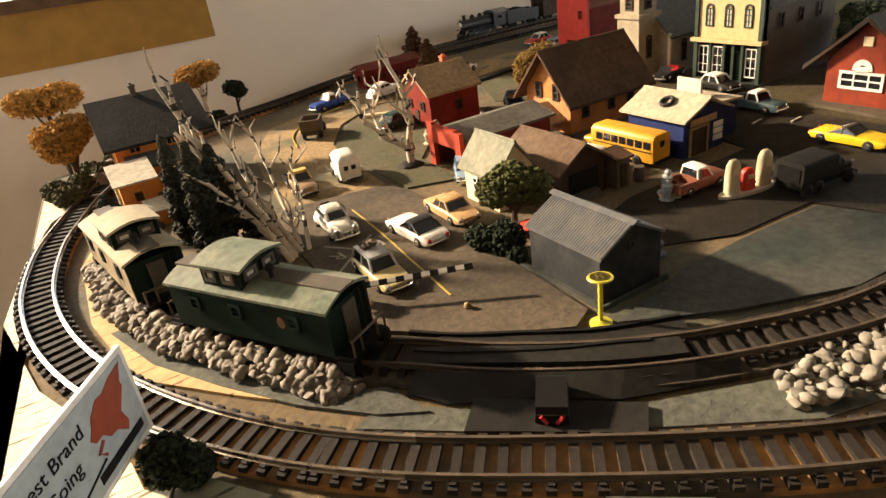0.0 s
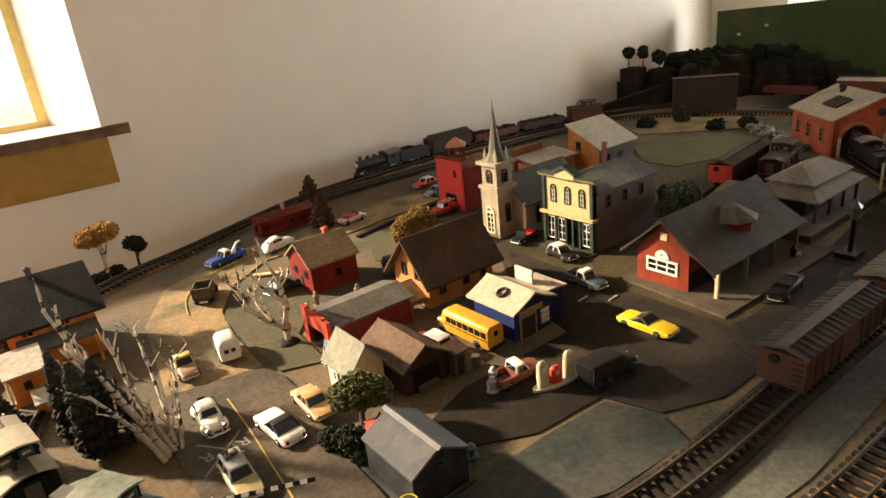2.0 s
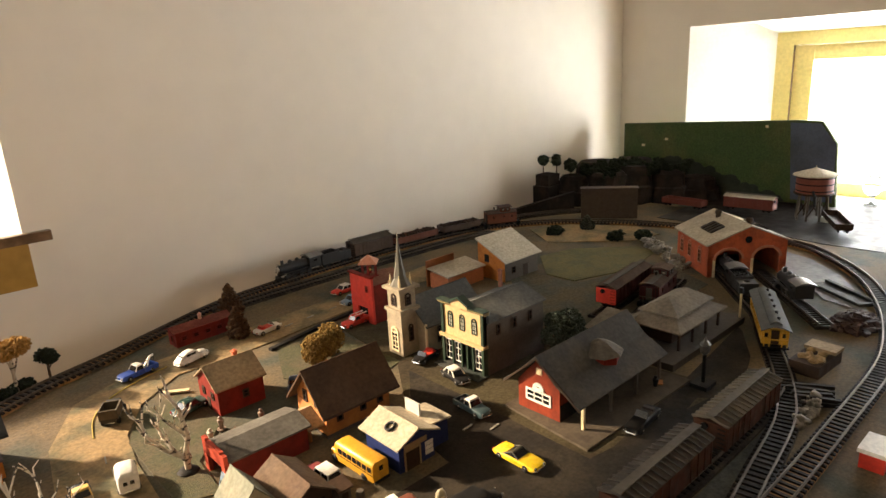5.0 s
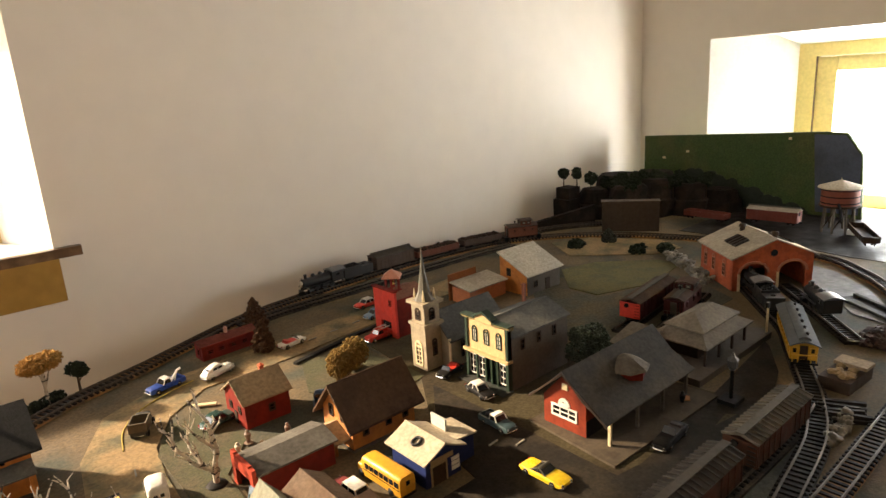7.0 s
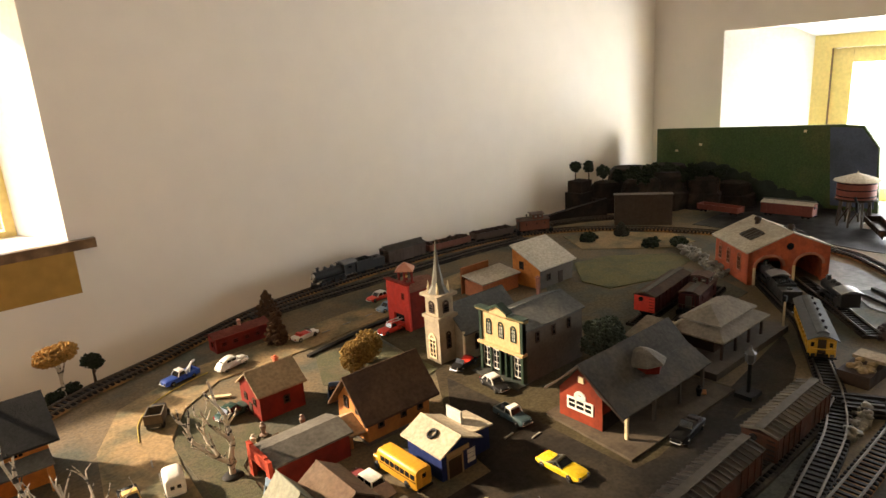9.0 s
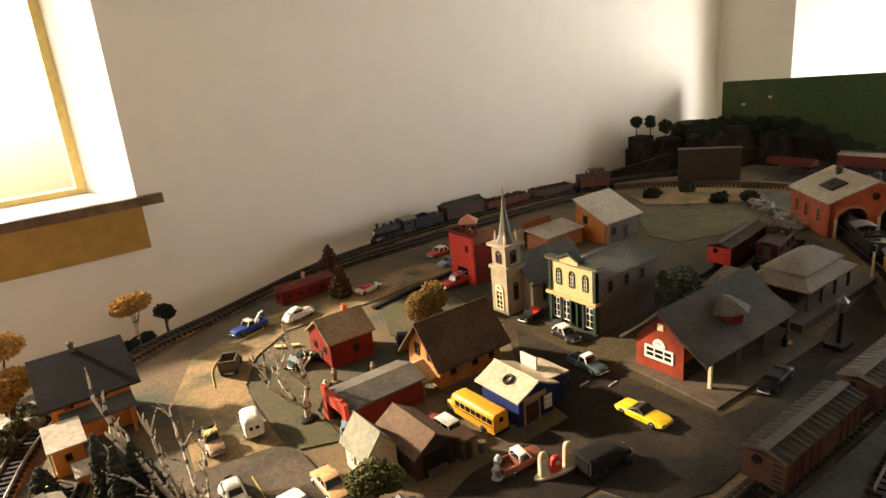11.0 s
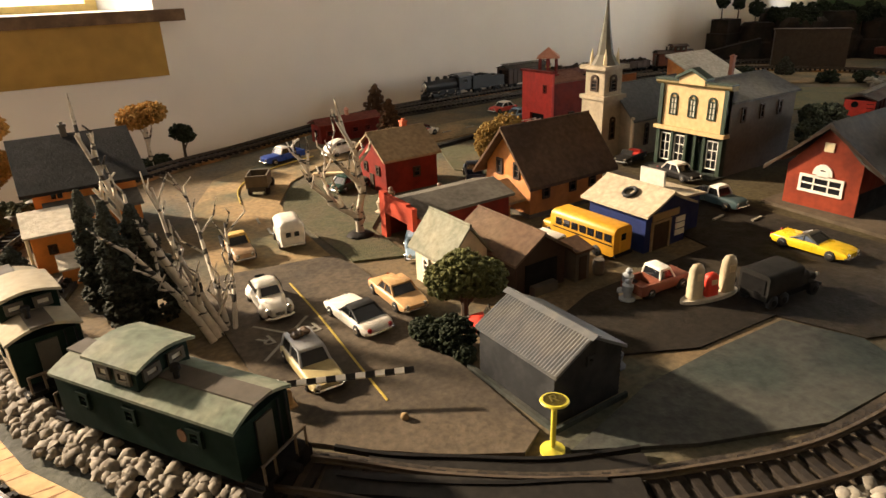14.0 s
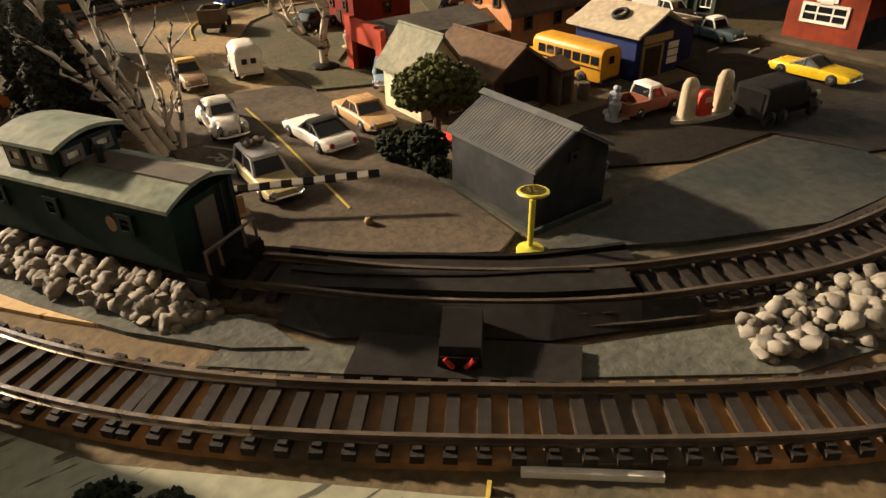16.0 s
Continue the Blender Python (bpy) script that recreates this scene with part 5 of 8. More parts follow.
def round_sedan(label, x, y, turn, colour):
    """A sedan of the forties: humped cabin, tall hood, separate fenders."""
    ob = thing("car", label, "car", x, y, 0.015, turn, "model cars")
    h, w = 0.235, 0.098
    part("body", Shape().loft([rounded(w * 0.7, 0.04, 0.07, -h, 0.4, 4), rounded(w * 0.86, 0.03, 0.1, -h + 0.05, 0.4, 4), rounded(w * 0.9, 0.025, 0.108, -0.06, 0.3, 4), rounded(w * 0.84, 0.025, 0.108, 0.07, 0.35, 4), rounded(w * 0.62, 0.03, 0.108, 0.15, 0.45, 4), rounded(w * 0.46, 0.03, 0.095, h - 0.02, 0.45, 4), rounded(w * 0.34, 0.04, 0.075, h, 0.45, 4)]), colour, ob, smooth=70)
    part("cabin", Shape().loft([rounded(w * 0.62, 0.08, 0.1, -h + 0.03, 0.45, 5), rounded(w * 0.74, 0.08, 0.145, -0.14, 0.5, 5), rounded(w * 0.79, 0.08, 0.172, -0.06, 0.45, 5), rounded(w * 0.79, 0.08, 0.172, 0.005, 0.45, 5), rounded(w * 0.76, 0.08, 0.15, 0.045, 0.4, 5), rounded(w * 0.72, 0.08, 0.105, 0.085, 0.4, 5)]), colour, ob, smooth=70)
    part("windscreen", Shape().add([(-0.058, 0.082, 0.112), (0.058, 0.082, 0.112), (0.05, 0.047, 0.152), (-0.05, 0.047, 0.152), (-0.058, 0.07, 0.108), (0.058, 0.07, 0.108), (0.05, 0.036, 0.148), (-0.05, 0.036, 0.148)], [(0, 1, 2, 3), (4, 5, 6, 7), (0, 1, 5, 4), (1, 2, 6, 5), (2, 3, 7, 6), (3, 0, 4, 7)]), M["glass"], ob)
    part("rear_window", Shape().box(-0.03, 0.03, -0.012, 0.012, -0.008, 0.008).moved(pose(0, -0.168, 0.135, 52)), M["glass"], ob)
    for k in (-1, 1):
        for a, b in ((-0.115, -0.055), (-0.045, 0.025)):
            part("side_window", Shape().box(k * w * 0.79 - 0.004, k * w * 0.79 + 0.003, a, b, 0.118, 0.148), M["glass"], ob)
        for yy in (-0.145, 0.145):
            part("fender", Shape().lump((k * w * 0.78, yy, 0.052), 0.062, 0.06, 2, (0.42, 1.1, 0.62)), colour, ob, smooth=80)
        part("headlight", Shape().tube([(k * 0.062, h - 0.03, 0.078), (k * 0.062, h - 0.012, 0.078)], 0.014, 10), M["chrome"], ob)
    part("grille", Shape().box(-0.026, 0.026, h - 0.004, h + 0.004, 0.045, 0.068), M["chrome"], ob)
    for k in (-1, 1):
        part("bumper", Shape().tube([(-w * 0.85, k * (h - 0.01), 0.035), (-w * 0.5, k * (h + 0.01), 0.035), (w * 0.5, k * (h + 0.01), 0.035), (w * 0.85, k * (h - 0.01), 0.035)], 0.009, 6), M["chrome"], ob)
    wheels(ob, w * 0.97, (-0.145, 0.145))
    return ob


def pickup(label, x, y, turn, colour, roof=None, L=0.44, W=0.18, load=None, name="pickup_truck", bed=None):
    ob = thing(name, label, "pickup truck", x, y, 0.015, turn, "model trucks")
    h, w = L / 2, W / 2
    part("hood", Shape().loft([rounded(w * 0.92, 0.03, 0.1, 0.05), rounded(w * 0.9, 0.03, 0.098, h - 0.03), rounded(w * 0.8, 0.035, 0.08, h)]), colour, ob, smooth=45)
    part("cab", Shape().loft([rounded(w * 0.95, 0.03, 0.105, -0.06), rounded(w * 0.95, 0.03, 0.105, 0.06)]), colour, ob, smooth=45)
    lo = [(-w * 0.86, -0.055, 0.1), (w * 0.86, -0.055, 0.1), (w * 0.86, 0.065, 0.1), (-w * 0.86, 0.065, 0.1)]
    hi = [(-w * 0.74, -0.045, 0.155), (w * 0.74, -0.045, 0.155), (w * 0.74, 0.03, 0.155), (-w * 0.74, 0.03, 0.155)]
    part("glazing", Shape().add(lo + hi, [(0, 1, 5, 4), (1, 2, 6, 5), (2, 3, 7, 6), (3, 0, 4, 7), (4, 5, 6, 7)]), M["glass"], ob)
    part("roof", Shape().loft([[(p[0] * 1.06, p[1] * 1.1, p[2] - 0.003) for p in hi], [(p[0] * 1.04, p[1] * 1.08, p[2] + 0.009) for p in hi], [(p[0] * 0.85, p[1] * 0.9, p[2] + 0.016) for p in hi]]), roof or colour, ob, smooth=50)
    for i in range(4):
        part("pillar", Shape().tube([lo[i], hi[i]], 0.007, 6), roof or colour, ob)
    b = bed or colour
    part("bed_floor", Shape().box(-w * 0.9, w * 0.9, -h, -0.065, 0.035, 0.05), b, ob)
    for k in (-1, 1):
        part("bed_side", Shape().box(k * w * 0.95 - 0.008, k * w * 0.95 + 0.008, -h, -0.065, 0.035, 0.1), b, ob)
    part("tailgate", Shape().box(-w * 0.9, w * 0.9, -h - 0.004, -h + 0.01, 0.04, 0.098), b, ob)
    if load:
        for i in range(9):
            part("cargo", Shape().lump((random.uniform(-0.05, 0.05), random.uniform(-h + 0.04, -0.1), 0.08 + 0.02 * random.random()), 0.03, 0.4, 1, seed=i + x), load, ob)
    part("bumper", Shape().tube([(-w * 0.8, h + 0.006, 0.045), (w * 0.8, h + 0.006, 0.045)], 0.009, 6), M["chrome"], ob)
    lamps(ob, h - 0.004, w * 0.6, 0.07, "headlight", M["chrome"], 0.01)
    wheels(ob, w, (-h * 0.6, h * 0.62))
    return ob


def school_bus():
    ob = thing("school_bus", "yellow school bus with a row of dark windows", "bus", 3.54, 3.32, 0.015, 2)
    yel = paint("school_bus_yellow", (0.52, 0.26, 0.018), 0.45)
    h, w = 0.345, 0.095
    part("body", Shape().loft([rounded(w * 0.96, 0.04, 0.235, -h, 0.22, 4), rounded(w, 0.03, 0.24, -h + 0.02, 0.22, 4), rounded(w, 0.03, 0.24, h - 0.13, 0.22, 4), rounded(w * 0.94, 0.03, 0.225, h - 0.1, 0.22, 4)]), yel, ob, smooth=50)
    part("hood", Shape().loft([rounded(w * 0.8, 0.03, 0.125, h - 0.105), rounded(w * 0.75, 0.03, 0.115, h)]), yel, ob, smooth=50)
    for k in (-1, 1):
        for i in range(7):
            y = -h + 0.05 + i * 0.075
            part("window", Shape().box(k * w - 0.004, k * w + 0.004, y - 0.029, y + 0.029, 0.135, 0.188), M["glass"], ob)
        part("trim_strip", Shape().box(k * w - 0.003, k * w + 0.006, -h + 0.01, h - 0.13, 0.108, 0.116), M["black"], ob)
    part("rear_door", Shape().box(-0.03, 0.03, -h - 0.005, -h + 0.003, 0.05, 0.19), yel, ob)
    part("rear_window", Shape().box(-0.022, 0.022, -h - 0.008, -h, 0.14, 0.185), M["glass"], ob)
    part("windscreen", Shape().box(-0.075, 0.075, h - 0.11, h - 0.094, 0.14, 0.195), M["glass"], ob)
    part("bumper", Shape().box(-w * 0.95, w * 0.95, -h - 0.018, -h - 0.004, 0.03, 0.05), M["black"], ob)
    wheels(ob, w, (-0.2, 0.26), 0.042, 0.034, "black")


def van():
    ob = thing("delivery_van", "rounded white delivery van with two rear windows", "van", 1.86, 4.73, 0.015, -10)
    h, w = 0.18, 0.095
    rings = [rounded(w * 0.9, 0.045, 0.2, -h, 0.3, 5), rounded(w, 0.03, 0.225, -h + 0.03, 0.3, 5), rounded(w, 0.03, 0.228, 0.05, 0.3, 5), rounded(w * 0.96, 0.03, 0.2, 0.12, 0.3, 5), rounded(w * 0.86, 0.035, 0.11, h, 0.3, 5)]
    part("body", Shape().loft(rings), M["white"], ob, smooth=60)
    for k in (-1, 1):
        part("rear_window", Shape().box(k * 0.03 - 0.018, k * 0.03 + 0.018, -h - 0.004, -h + 0.01, 0.11, 0.145), M["glass"], ob)
        part("door_seam", Shape().box(k * w - 0.002, k * w + 0.002, 0.02, 0.024, 0.05, 0.17), grey_side, ob)
        part("side_window", Shape().box(k * w - 0.003, k * w + 0.003, 0.04, 0.1, 0.13, 0.18), M["glass"], ob)
    part("bumper", Shape().tube([(-w * 0.8, -h - 0.008, 0.045), (w * 0.8, -h - 0.008, 0.045)], 0.01, 6), M["chrome"], ob)
    wheels(ob, w, (-0.1, 0.11))


def army_truck():
    ob = thing("canvas_truck", "dark grey canvas-covered army truck", "truck", 3.84, 2.04, 0.012, -97)
    can = paint("grey_canvas", (0.025, 0.023, 0.02), 0.85, spec=0.1)
    w = 0.1
    part("canvas", Shape().loft([rounded(w, 0.085, 0.215, -0.23, 0.18, 4), rounded(w, 0.085, 0.22, 0.06, 0.18, 4)]), can, ob, "dark grey canvas hood", smooth=40)
    # black sheet on the closed hood paints its shaded inside
    part("rear_opening", Shape().box(-w * 0.78, w * 0.78, -0.236, -0.226, 0.095, 0.185), M["black"], ob, "black sheet for the shade inside the canvas")
    part("chassis", Shape().box(-w * 0.9, w * 0.9, -0.22, 0.2, 0.05, 0.085), M["black"], ob)
    part("cab", Shape().loft([rounded(w * 0.85, 0.06, 0.17, 0.07), rounded(w * 0.82, 0.06, 0.165, 0.14)]), can, ob, smooth=40)
    part("hood", Shape().loft([rounded(w * 0.6, 0.06, 0.12, 0.14), rounded(w * 0.55, 0.06, 0.11, 0.25)]), can, ob, smooth=40)
    part("windscreen", Shape().box(-w * 0.7, w * 0.7, 0.138, 0.146, 0.125, 0.16), M["glass"], ob)
    for k in (-1, 1):
        part("fender", Shape().loft([rounded(0.022, 0.06, 0.09, 0.14), rounded(0.022, 0.065, 0.095, 0.19), rounded(0.02, 0.05, 0.07, 0.25)]).moved(pose(k * 0.078, 0, 0)), can, ob)
        part("headlight", Shape().tube([(k * 0.05, 0.25, 0.105), (k * 0.05, 0.264, 0.105)], 0.014, 8), M["chrome"], ob)
    wheels(ob, w, (-0.17, -0.08, 0.19), 0.042, 0.03, "black")


def dump_truck():
    ob = thing("dump_truck", "dark dump truck with an open grey box", "truck", 2.16, 6.2, 0.012, -28)
    dark, grey = paint("truck_brown", (0.03, 0.026, 0.022)), paint("weathered_box", (0.1, 0.075, 0.045), 0.8)
    part("chassis", Shape().box(-0.07, 0.07, -0.2, 0.22, 0.05, 0.08), dark, ob)
    part("box_floor", Shape().box(-0.1, 0.1, -0.2, 0.05, 0.08, 0.095), dark, ob)
    for a in ((-0.1, -0.085, -0.2, 0.05), (0.085, 0.1, -0.2, 0.05), (-0.085, 0.085, -0.2, -0.185), (-0.085, 0.085, 0.035, 0.05)):
        part("box_side", Shape().box(*a, 0.095, 0.2), grey, ob)
    part("cab", Shape().loft([rounded(0.085, 0.07, 0.19, 0.06), rounded(0.085, 0.07, 0.185, 0.13)]), dark, ob, smooth=40)
    part("hood", Shape().loft([rounded(0.06, 0.07, 0.13, 0.13), rounded(0.055, 0.07, 0.12, 0.22)]), dark, ob, smooth=40)
    part("windscreen", Shape().box(-0.065, 0.065, 0.126, 0.136, 0.135, 0.175), M["glass"], ob)
    wheels(ob, 0.095, (-0.13, 0.16), 0.042, 0.03, "black")


def tow_truck():
    ob = pickup("blue and white tow truck with a crane", 2.73, 7.13, 105, paint("tow_blue", (0.02, 0.06, 0.3), 0.35), M["white"], 0.5, 0.18)
    part("crane_arm", Shape().tube([(0, -0.08, 0.06), (0, -0.2, 0.19), (0, -0.25, 0.2)], 0.014, 6), M["white"], ob, "white crane arm")
    for k in (-1, 1):
        part("crane_leg", Shape().tube([(k * 0.06, -0.1, 0.06), (0, -0.18, 0.17)], 0.01, 6), M["white"], ob)
    part("hook_cable", Shape().tube([(0, -0.25, 0.2), (0, -0.25, 0.1)], 0.004, 5), M["black"], ob)


def vehicles():
    white, tan = M["white"], paint("tan_car", (0.52, 0.32, 0.15), 0.35)
    round_sedan("white rounded sedan facing the crossing", 1.365, 3.8, 176, white)
    car("white coupe with a black vinyl roof", 1.71, 3.3, 4, white, paint("black_vinyl", (0.02, 0.02, 0.02), 0.6), L=0.48, W=0.2, cab=(-0.16, 0.06), top=0.125, rake=(0.09, 0.07))
    car("tan hardtop parked beside the tree", 2.03, 3.4, 178, tan, L=0.48, W=0.19, cab=(-0.1, 0.12), top=0.13)
    ob = car("cream and grey wagon with roof luggage", 1.285, 2.98, 178, paint("straw_yellow", (0.4, 0.33, 0.16), 0.4), paint("pale_grey_car", (0.4, 0.4, 0.4), 0.35), L=0.48, W=0.18, cab=(-0.2, 0.08), top=0.145, rake=(0.02, 0.05), name="station_wagon")
    for i in range(7):
        part("luggage", Shape().lump((random.uniform(-0.05, 0.05), random.uniform(-0.16, -0.08), 0.168 + 0.012 * random.random()), 0.027, 0.5, 1, (1, 1, 0.7), i * 1.7), paint("luggage_brown", (0.1, 0.06, 0.03)), ob)
    pickup("rose-tan pickup with a mustard cab roof and dark flat bed", 1.475, 4.74, 176, paint("rose_tan", (0.36, 0.24, 0.14), 0.4), paint("mustard", (0.55, 0.36, 0.1)), 0.44, 0.17, paint("cargo_dark", (0.04, 0.04, 0.045)), bed=M["black"])
    car("bright yellow muscle car with a black cockpit", 4.66, 2.27, 180, paint("lemon_yellow", (0.75, 0.5, 0.02), 0.3), paint("yellow_black_top", (0.05, 0.045, 0.03)), L=0.52, W=0.2, cab=(-0.12, 0.08), top=0.12, rake=(0.09, 0.08))
    pickup("red pickup with a white canopy", 3.36, 2.53, -96, paint("oxide_red", (0.19, 0.06, 0.033), 0.5), white, 0.42, 0.17, None)
    car("pale blue sedan under the garage wall", 2.5, 3.93, 150, paint("pale_blue_car", (0.2, 0.28, 0.36), 0.3), L=0.36, W=0.16)
    car("small red roadster behind the black shed", 2.3, 2.72, 60, bright_red, L=0.36, W=0.16, open_top=True)
    car("maroon ambulance with a white roof behind the bus", 3.2, 3.42, 4, paint("maroon_paint", (0.16, 0.03, 0.03), 0.4), white, L=0.46, W=0.18, top=0.155, cab=(-0.2, 0.06), rake=(0.02, 0.05))
    car("dark green sedan on the grass", 2.86, 5.7, -75, paint("bottle_green", (0.02, 0.05, 0.04), 0.3), L=0.44, W=0.18)
    round_sedan("cream rounded sedan beside the red diner", 3.4, 7.02, -75, white)
    car("white and red convertible on the back road", 4.6, 7.15, -80, white, L=0.44, W=0.17, open_top=True, seats=bright_red)
    pickup("blue-grey pickup crossing the square", 5.02, 3.24, 175, paint("slate_teal", (0.05, 0.08, 0.085), 0.35), white, 0.46, 0.18, paint("cargo_dark", (0.04, 0.04, 0.045)))
    car("black and white police car at the store", 5.42, 3.93, 170, M["black"], white, L=0.44, W=0.18, name="police_car")
    car("black car with a red open cockpit", 5.55, 4.62, 100, M["black"], L=0.42, W=0.17, open_top=True, seats=bright_red)
    ob = pickup("red and white fire truck in its bay", 5.62, 6.32, 95, bright_red, bright_red, 0.46, 0.17, None, "fire_engine")
    part("ladder", Shape().box(-0.05, -0.035, -0.2, 0.05, 0.16, 0.172).box(0.035, 0.05, -0.2, 0.05, 0.16, 0.172).box(-0.035, 0.035, -0.15, -0.14, 0.163, 0.17).box(-0.035, 0.035, -0.05, -0.04, 0.163, 0.17), M["white"], ob)
    car("red sedan behind the fire hall", 6.35, 7.7, 95, bright_red, M["white"], L=0.46, W=0.18)
    car("pale blue sedan on the back street", 6.15, 7.15, 95, paint("pale_blue_car", (0.2, 0.28, 0.36)), L=0.42, W=0.17)
    pickup("dark blue pickup behind the farmhouse", 3.95, 5.2, -30, paint("dark_blue_car", (0.02, 0.04, 0.09), 0.35), None, 0.44, 0.17)
    ob = car("black open vintage touring car by the platform", 6.02, 1.75, 96, M["black"], L=0.56, W=0.17, top=0.17, cab=(-0.2, 0.05), belt=0.105, hood=0.1, open_top=True)
    part("number_plate", Shape().box(-0.03, 0.03, -0.295, -0.288, 0.05, 0.07), M["white"], ob, "blank white plate")
    school_bus()
    van()
    army_truck()
    dump_truck()
    tow_truck()


# ---- rolling stock: local +y along the track ----
def truck_bogie(ob, y, r=0.033):
    b = part("bogie", Shape().box(-0.1, -0.086, y - 0.09, y + 0.09, 0.03, 0.06).box(0.086, 0.1, y - 0.09, y + 0.09, 0.03, 0.06).box(-0.086, 0.086, y - 0.02, y + 0.02, 0.04, 0.07), M["black"], ob)
    for d in (-0.055, 0.055):
        for k in (-1, 1):
            part("wheel", Shape().disc_x(k * 0.068, k * 0.086, y + d, r, [(r, 0), (r, 0.6), (r * 1.1, 0.6), (r * 1.1, 1.0)], 14), M["black"], b, smooth=50)


def coupler(ob, y, k):
    part("coupler", Shape().box(-0.014, 0.014, min(y, y + k * 0.06), max(y, y + k * 0.06), 0.05, 0.075), M["black"], ob)


def arched(w, z, rise, n=8):
    return [(-w + 2 * w * i / n, z + rise * math.sin(math.pi * i / n)) for i in range(n + 1)]


def car_roof(w, z, rise, t=0.014):
    up = arched(w, z + t, rise)
    return up + [(x, zz - t) for x, zz in reversed(up)]


def caboose(label, x, y, turn, L, side, roofmat, cup_at=0.12, skin=None):
    """A caboose: boarded body, arched roof, cupola, platforms with rails."""
    ob = thing("caboose", label, "caboose", x, y, 0.082, turn)
    h, w, e = L / 2, 0.148, 0.288
    part("body", Shape().box(-w, w, -h, h, 0.07, e), side, ob)
    if skin:
        for k in (-1, 1):
            for i in range(11):
                yy = -h + L * i / 11
                part("side_board", Shape().box(min(k * w, k * (w + 0.004)), max(k * w, k * (w + 0.004)), yy + 0.003, yy + L / 11 - 0.003, 0.075, e - 0.004), skin, ob, "weathered tan side board")
    part("frame", Shape().box(-w * 0.9, w * 0.9, -h - 0.09, h + 0.09, 0.05, 0.07), M["black"], ob)
    part("roof", Shape().along_y(car_roof(w + 0.014, e, 0.045), -h - 0.012, h + 0.012), roofmat, ob, smooth=30)
    for a, b in ((-h - 0.02, cup_at * L - 0.14), (cup_at * L + 0.14, h + 0.03)):
        part("roof_walk", Shape().box(-0.05, 0.05, a, b, e + 0.05, e + 0.062), paint("roof_walk_grey", (0.075, 0.062, 0.045), 0.85), ob, "plank roof walk")
    c = cup_at * L
    part("cupola", Shape().box(-w * 0.86, w * 0.86, c - 0.12, c + 0.12, e + 0.02, e + 0.125), side, ob)
    part("cupola_roof", Shape().along_y(car_roof(w * 0.98, e + 0.125, 0.03), c - 0.155, c + 0.155), roofmat, ob, smooth=30)
    fr = paint("caboose_trim", (0.06, 0.05, 0.035))
    for k, f in ((-1, "x-"), (1, "x+")):
        for u in (-0.055, 0.055):
            win(ob, f, k * w * 0.86, c + u, e + 0.055, 0.075, 0.062, fr, (0, 0), pane="lace")
        for u in (-h * 0.6, h * 0.1, h * 0.65):
            win(ob, f, k * w, u, 0.175, 0.07, 0.075, side, (0, 1))
    for k, f in ((-1, "y-"), (1, "y+")):
        for u in (-0.06, 0.06):
            win(ob, f, c + k * 0.12, u, e + 0.06, 0.08, 0.055, fr, (0, 0), pane="lace")
        door(ob, f, k * h, 0, 0.075, 0.09, 0.19, fr, "dark end door")
        s = Shape()
        for xx in (-0.12, -0.06, 0.06, 0.12):
            s.tube([(xx, k * (h + 0.085), 0.06), (xx, k * (h + 0.085), 0.15)], 0.006, 6)
        s.tube([(-0.125, k * (h + 0.085), 0.15), (0.125, k * (h + 0.085), 0.15)], 0.006, 6)
        part("railing", s, paint("railing_brown", (0.08, 0.055, 0.03)), ob, "thin end platform railing")
        part("steps", Shape().box(-w, -w + 0.06, k * (h + 0.045) - 0.04, k * (h + 0.045) + 0.04, -0.02, 0.05).box(w - 0.06, w, k * (h + 0.045) - 0.04, k * (h + 0.045) + 0.04, -0.02, 0.05), M["black"], ob)
        coupler(ob, k * (h + 0.09), k)
        truck_bogie(ob, k * (h - 0.16))
        part("ladder", Shape().box(w * 0.5, w * 0.56, k * h - 0.005, k * h + 0.012 * k, 0.07, e).box(w * 0.8, w * 0.86, k * h - 0.005, k * h + 0.012 * k, 0.07, e), M["black"], ob)
    part("stovepipe", Shape().lathe(-0.03, c - 0.22, [(0.012, e), (0.012, e + 0.1), (0.022, e + 0.1), (0.02, e + 0.12)], 8), M["black"], ob)
    part("herald", Shape().along_x([(-h * 0.45 + 0.024 * math.cos(a), 0.2 + 0.03 * math.sin(a)) for a in (2 * math.pi * k / 8 for k in range(8))], -w - 0.004, -w + 0.004), paint("faded_orange_decal", (0.1, 0.045, 0.018)), ob, "faded orange emblem")
    return ob


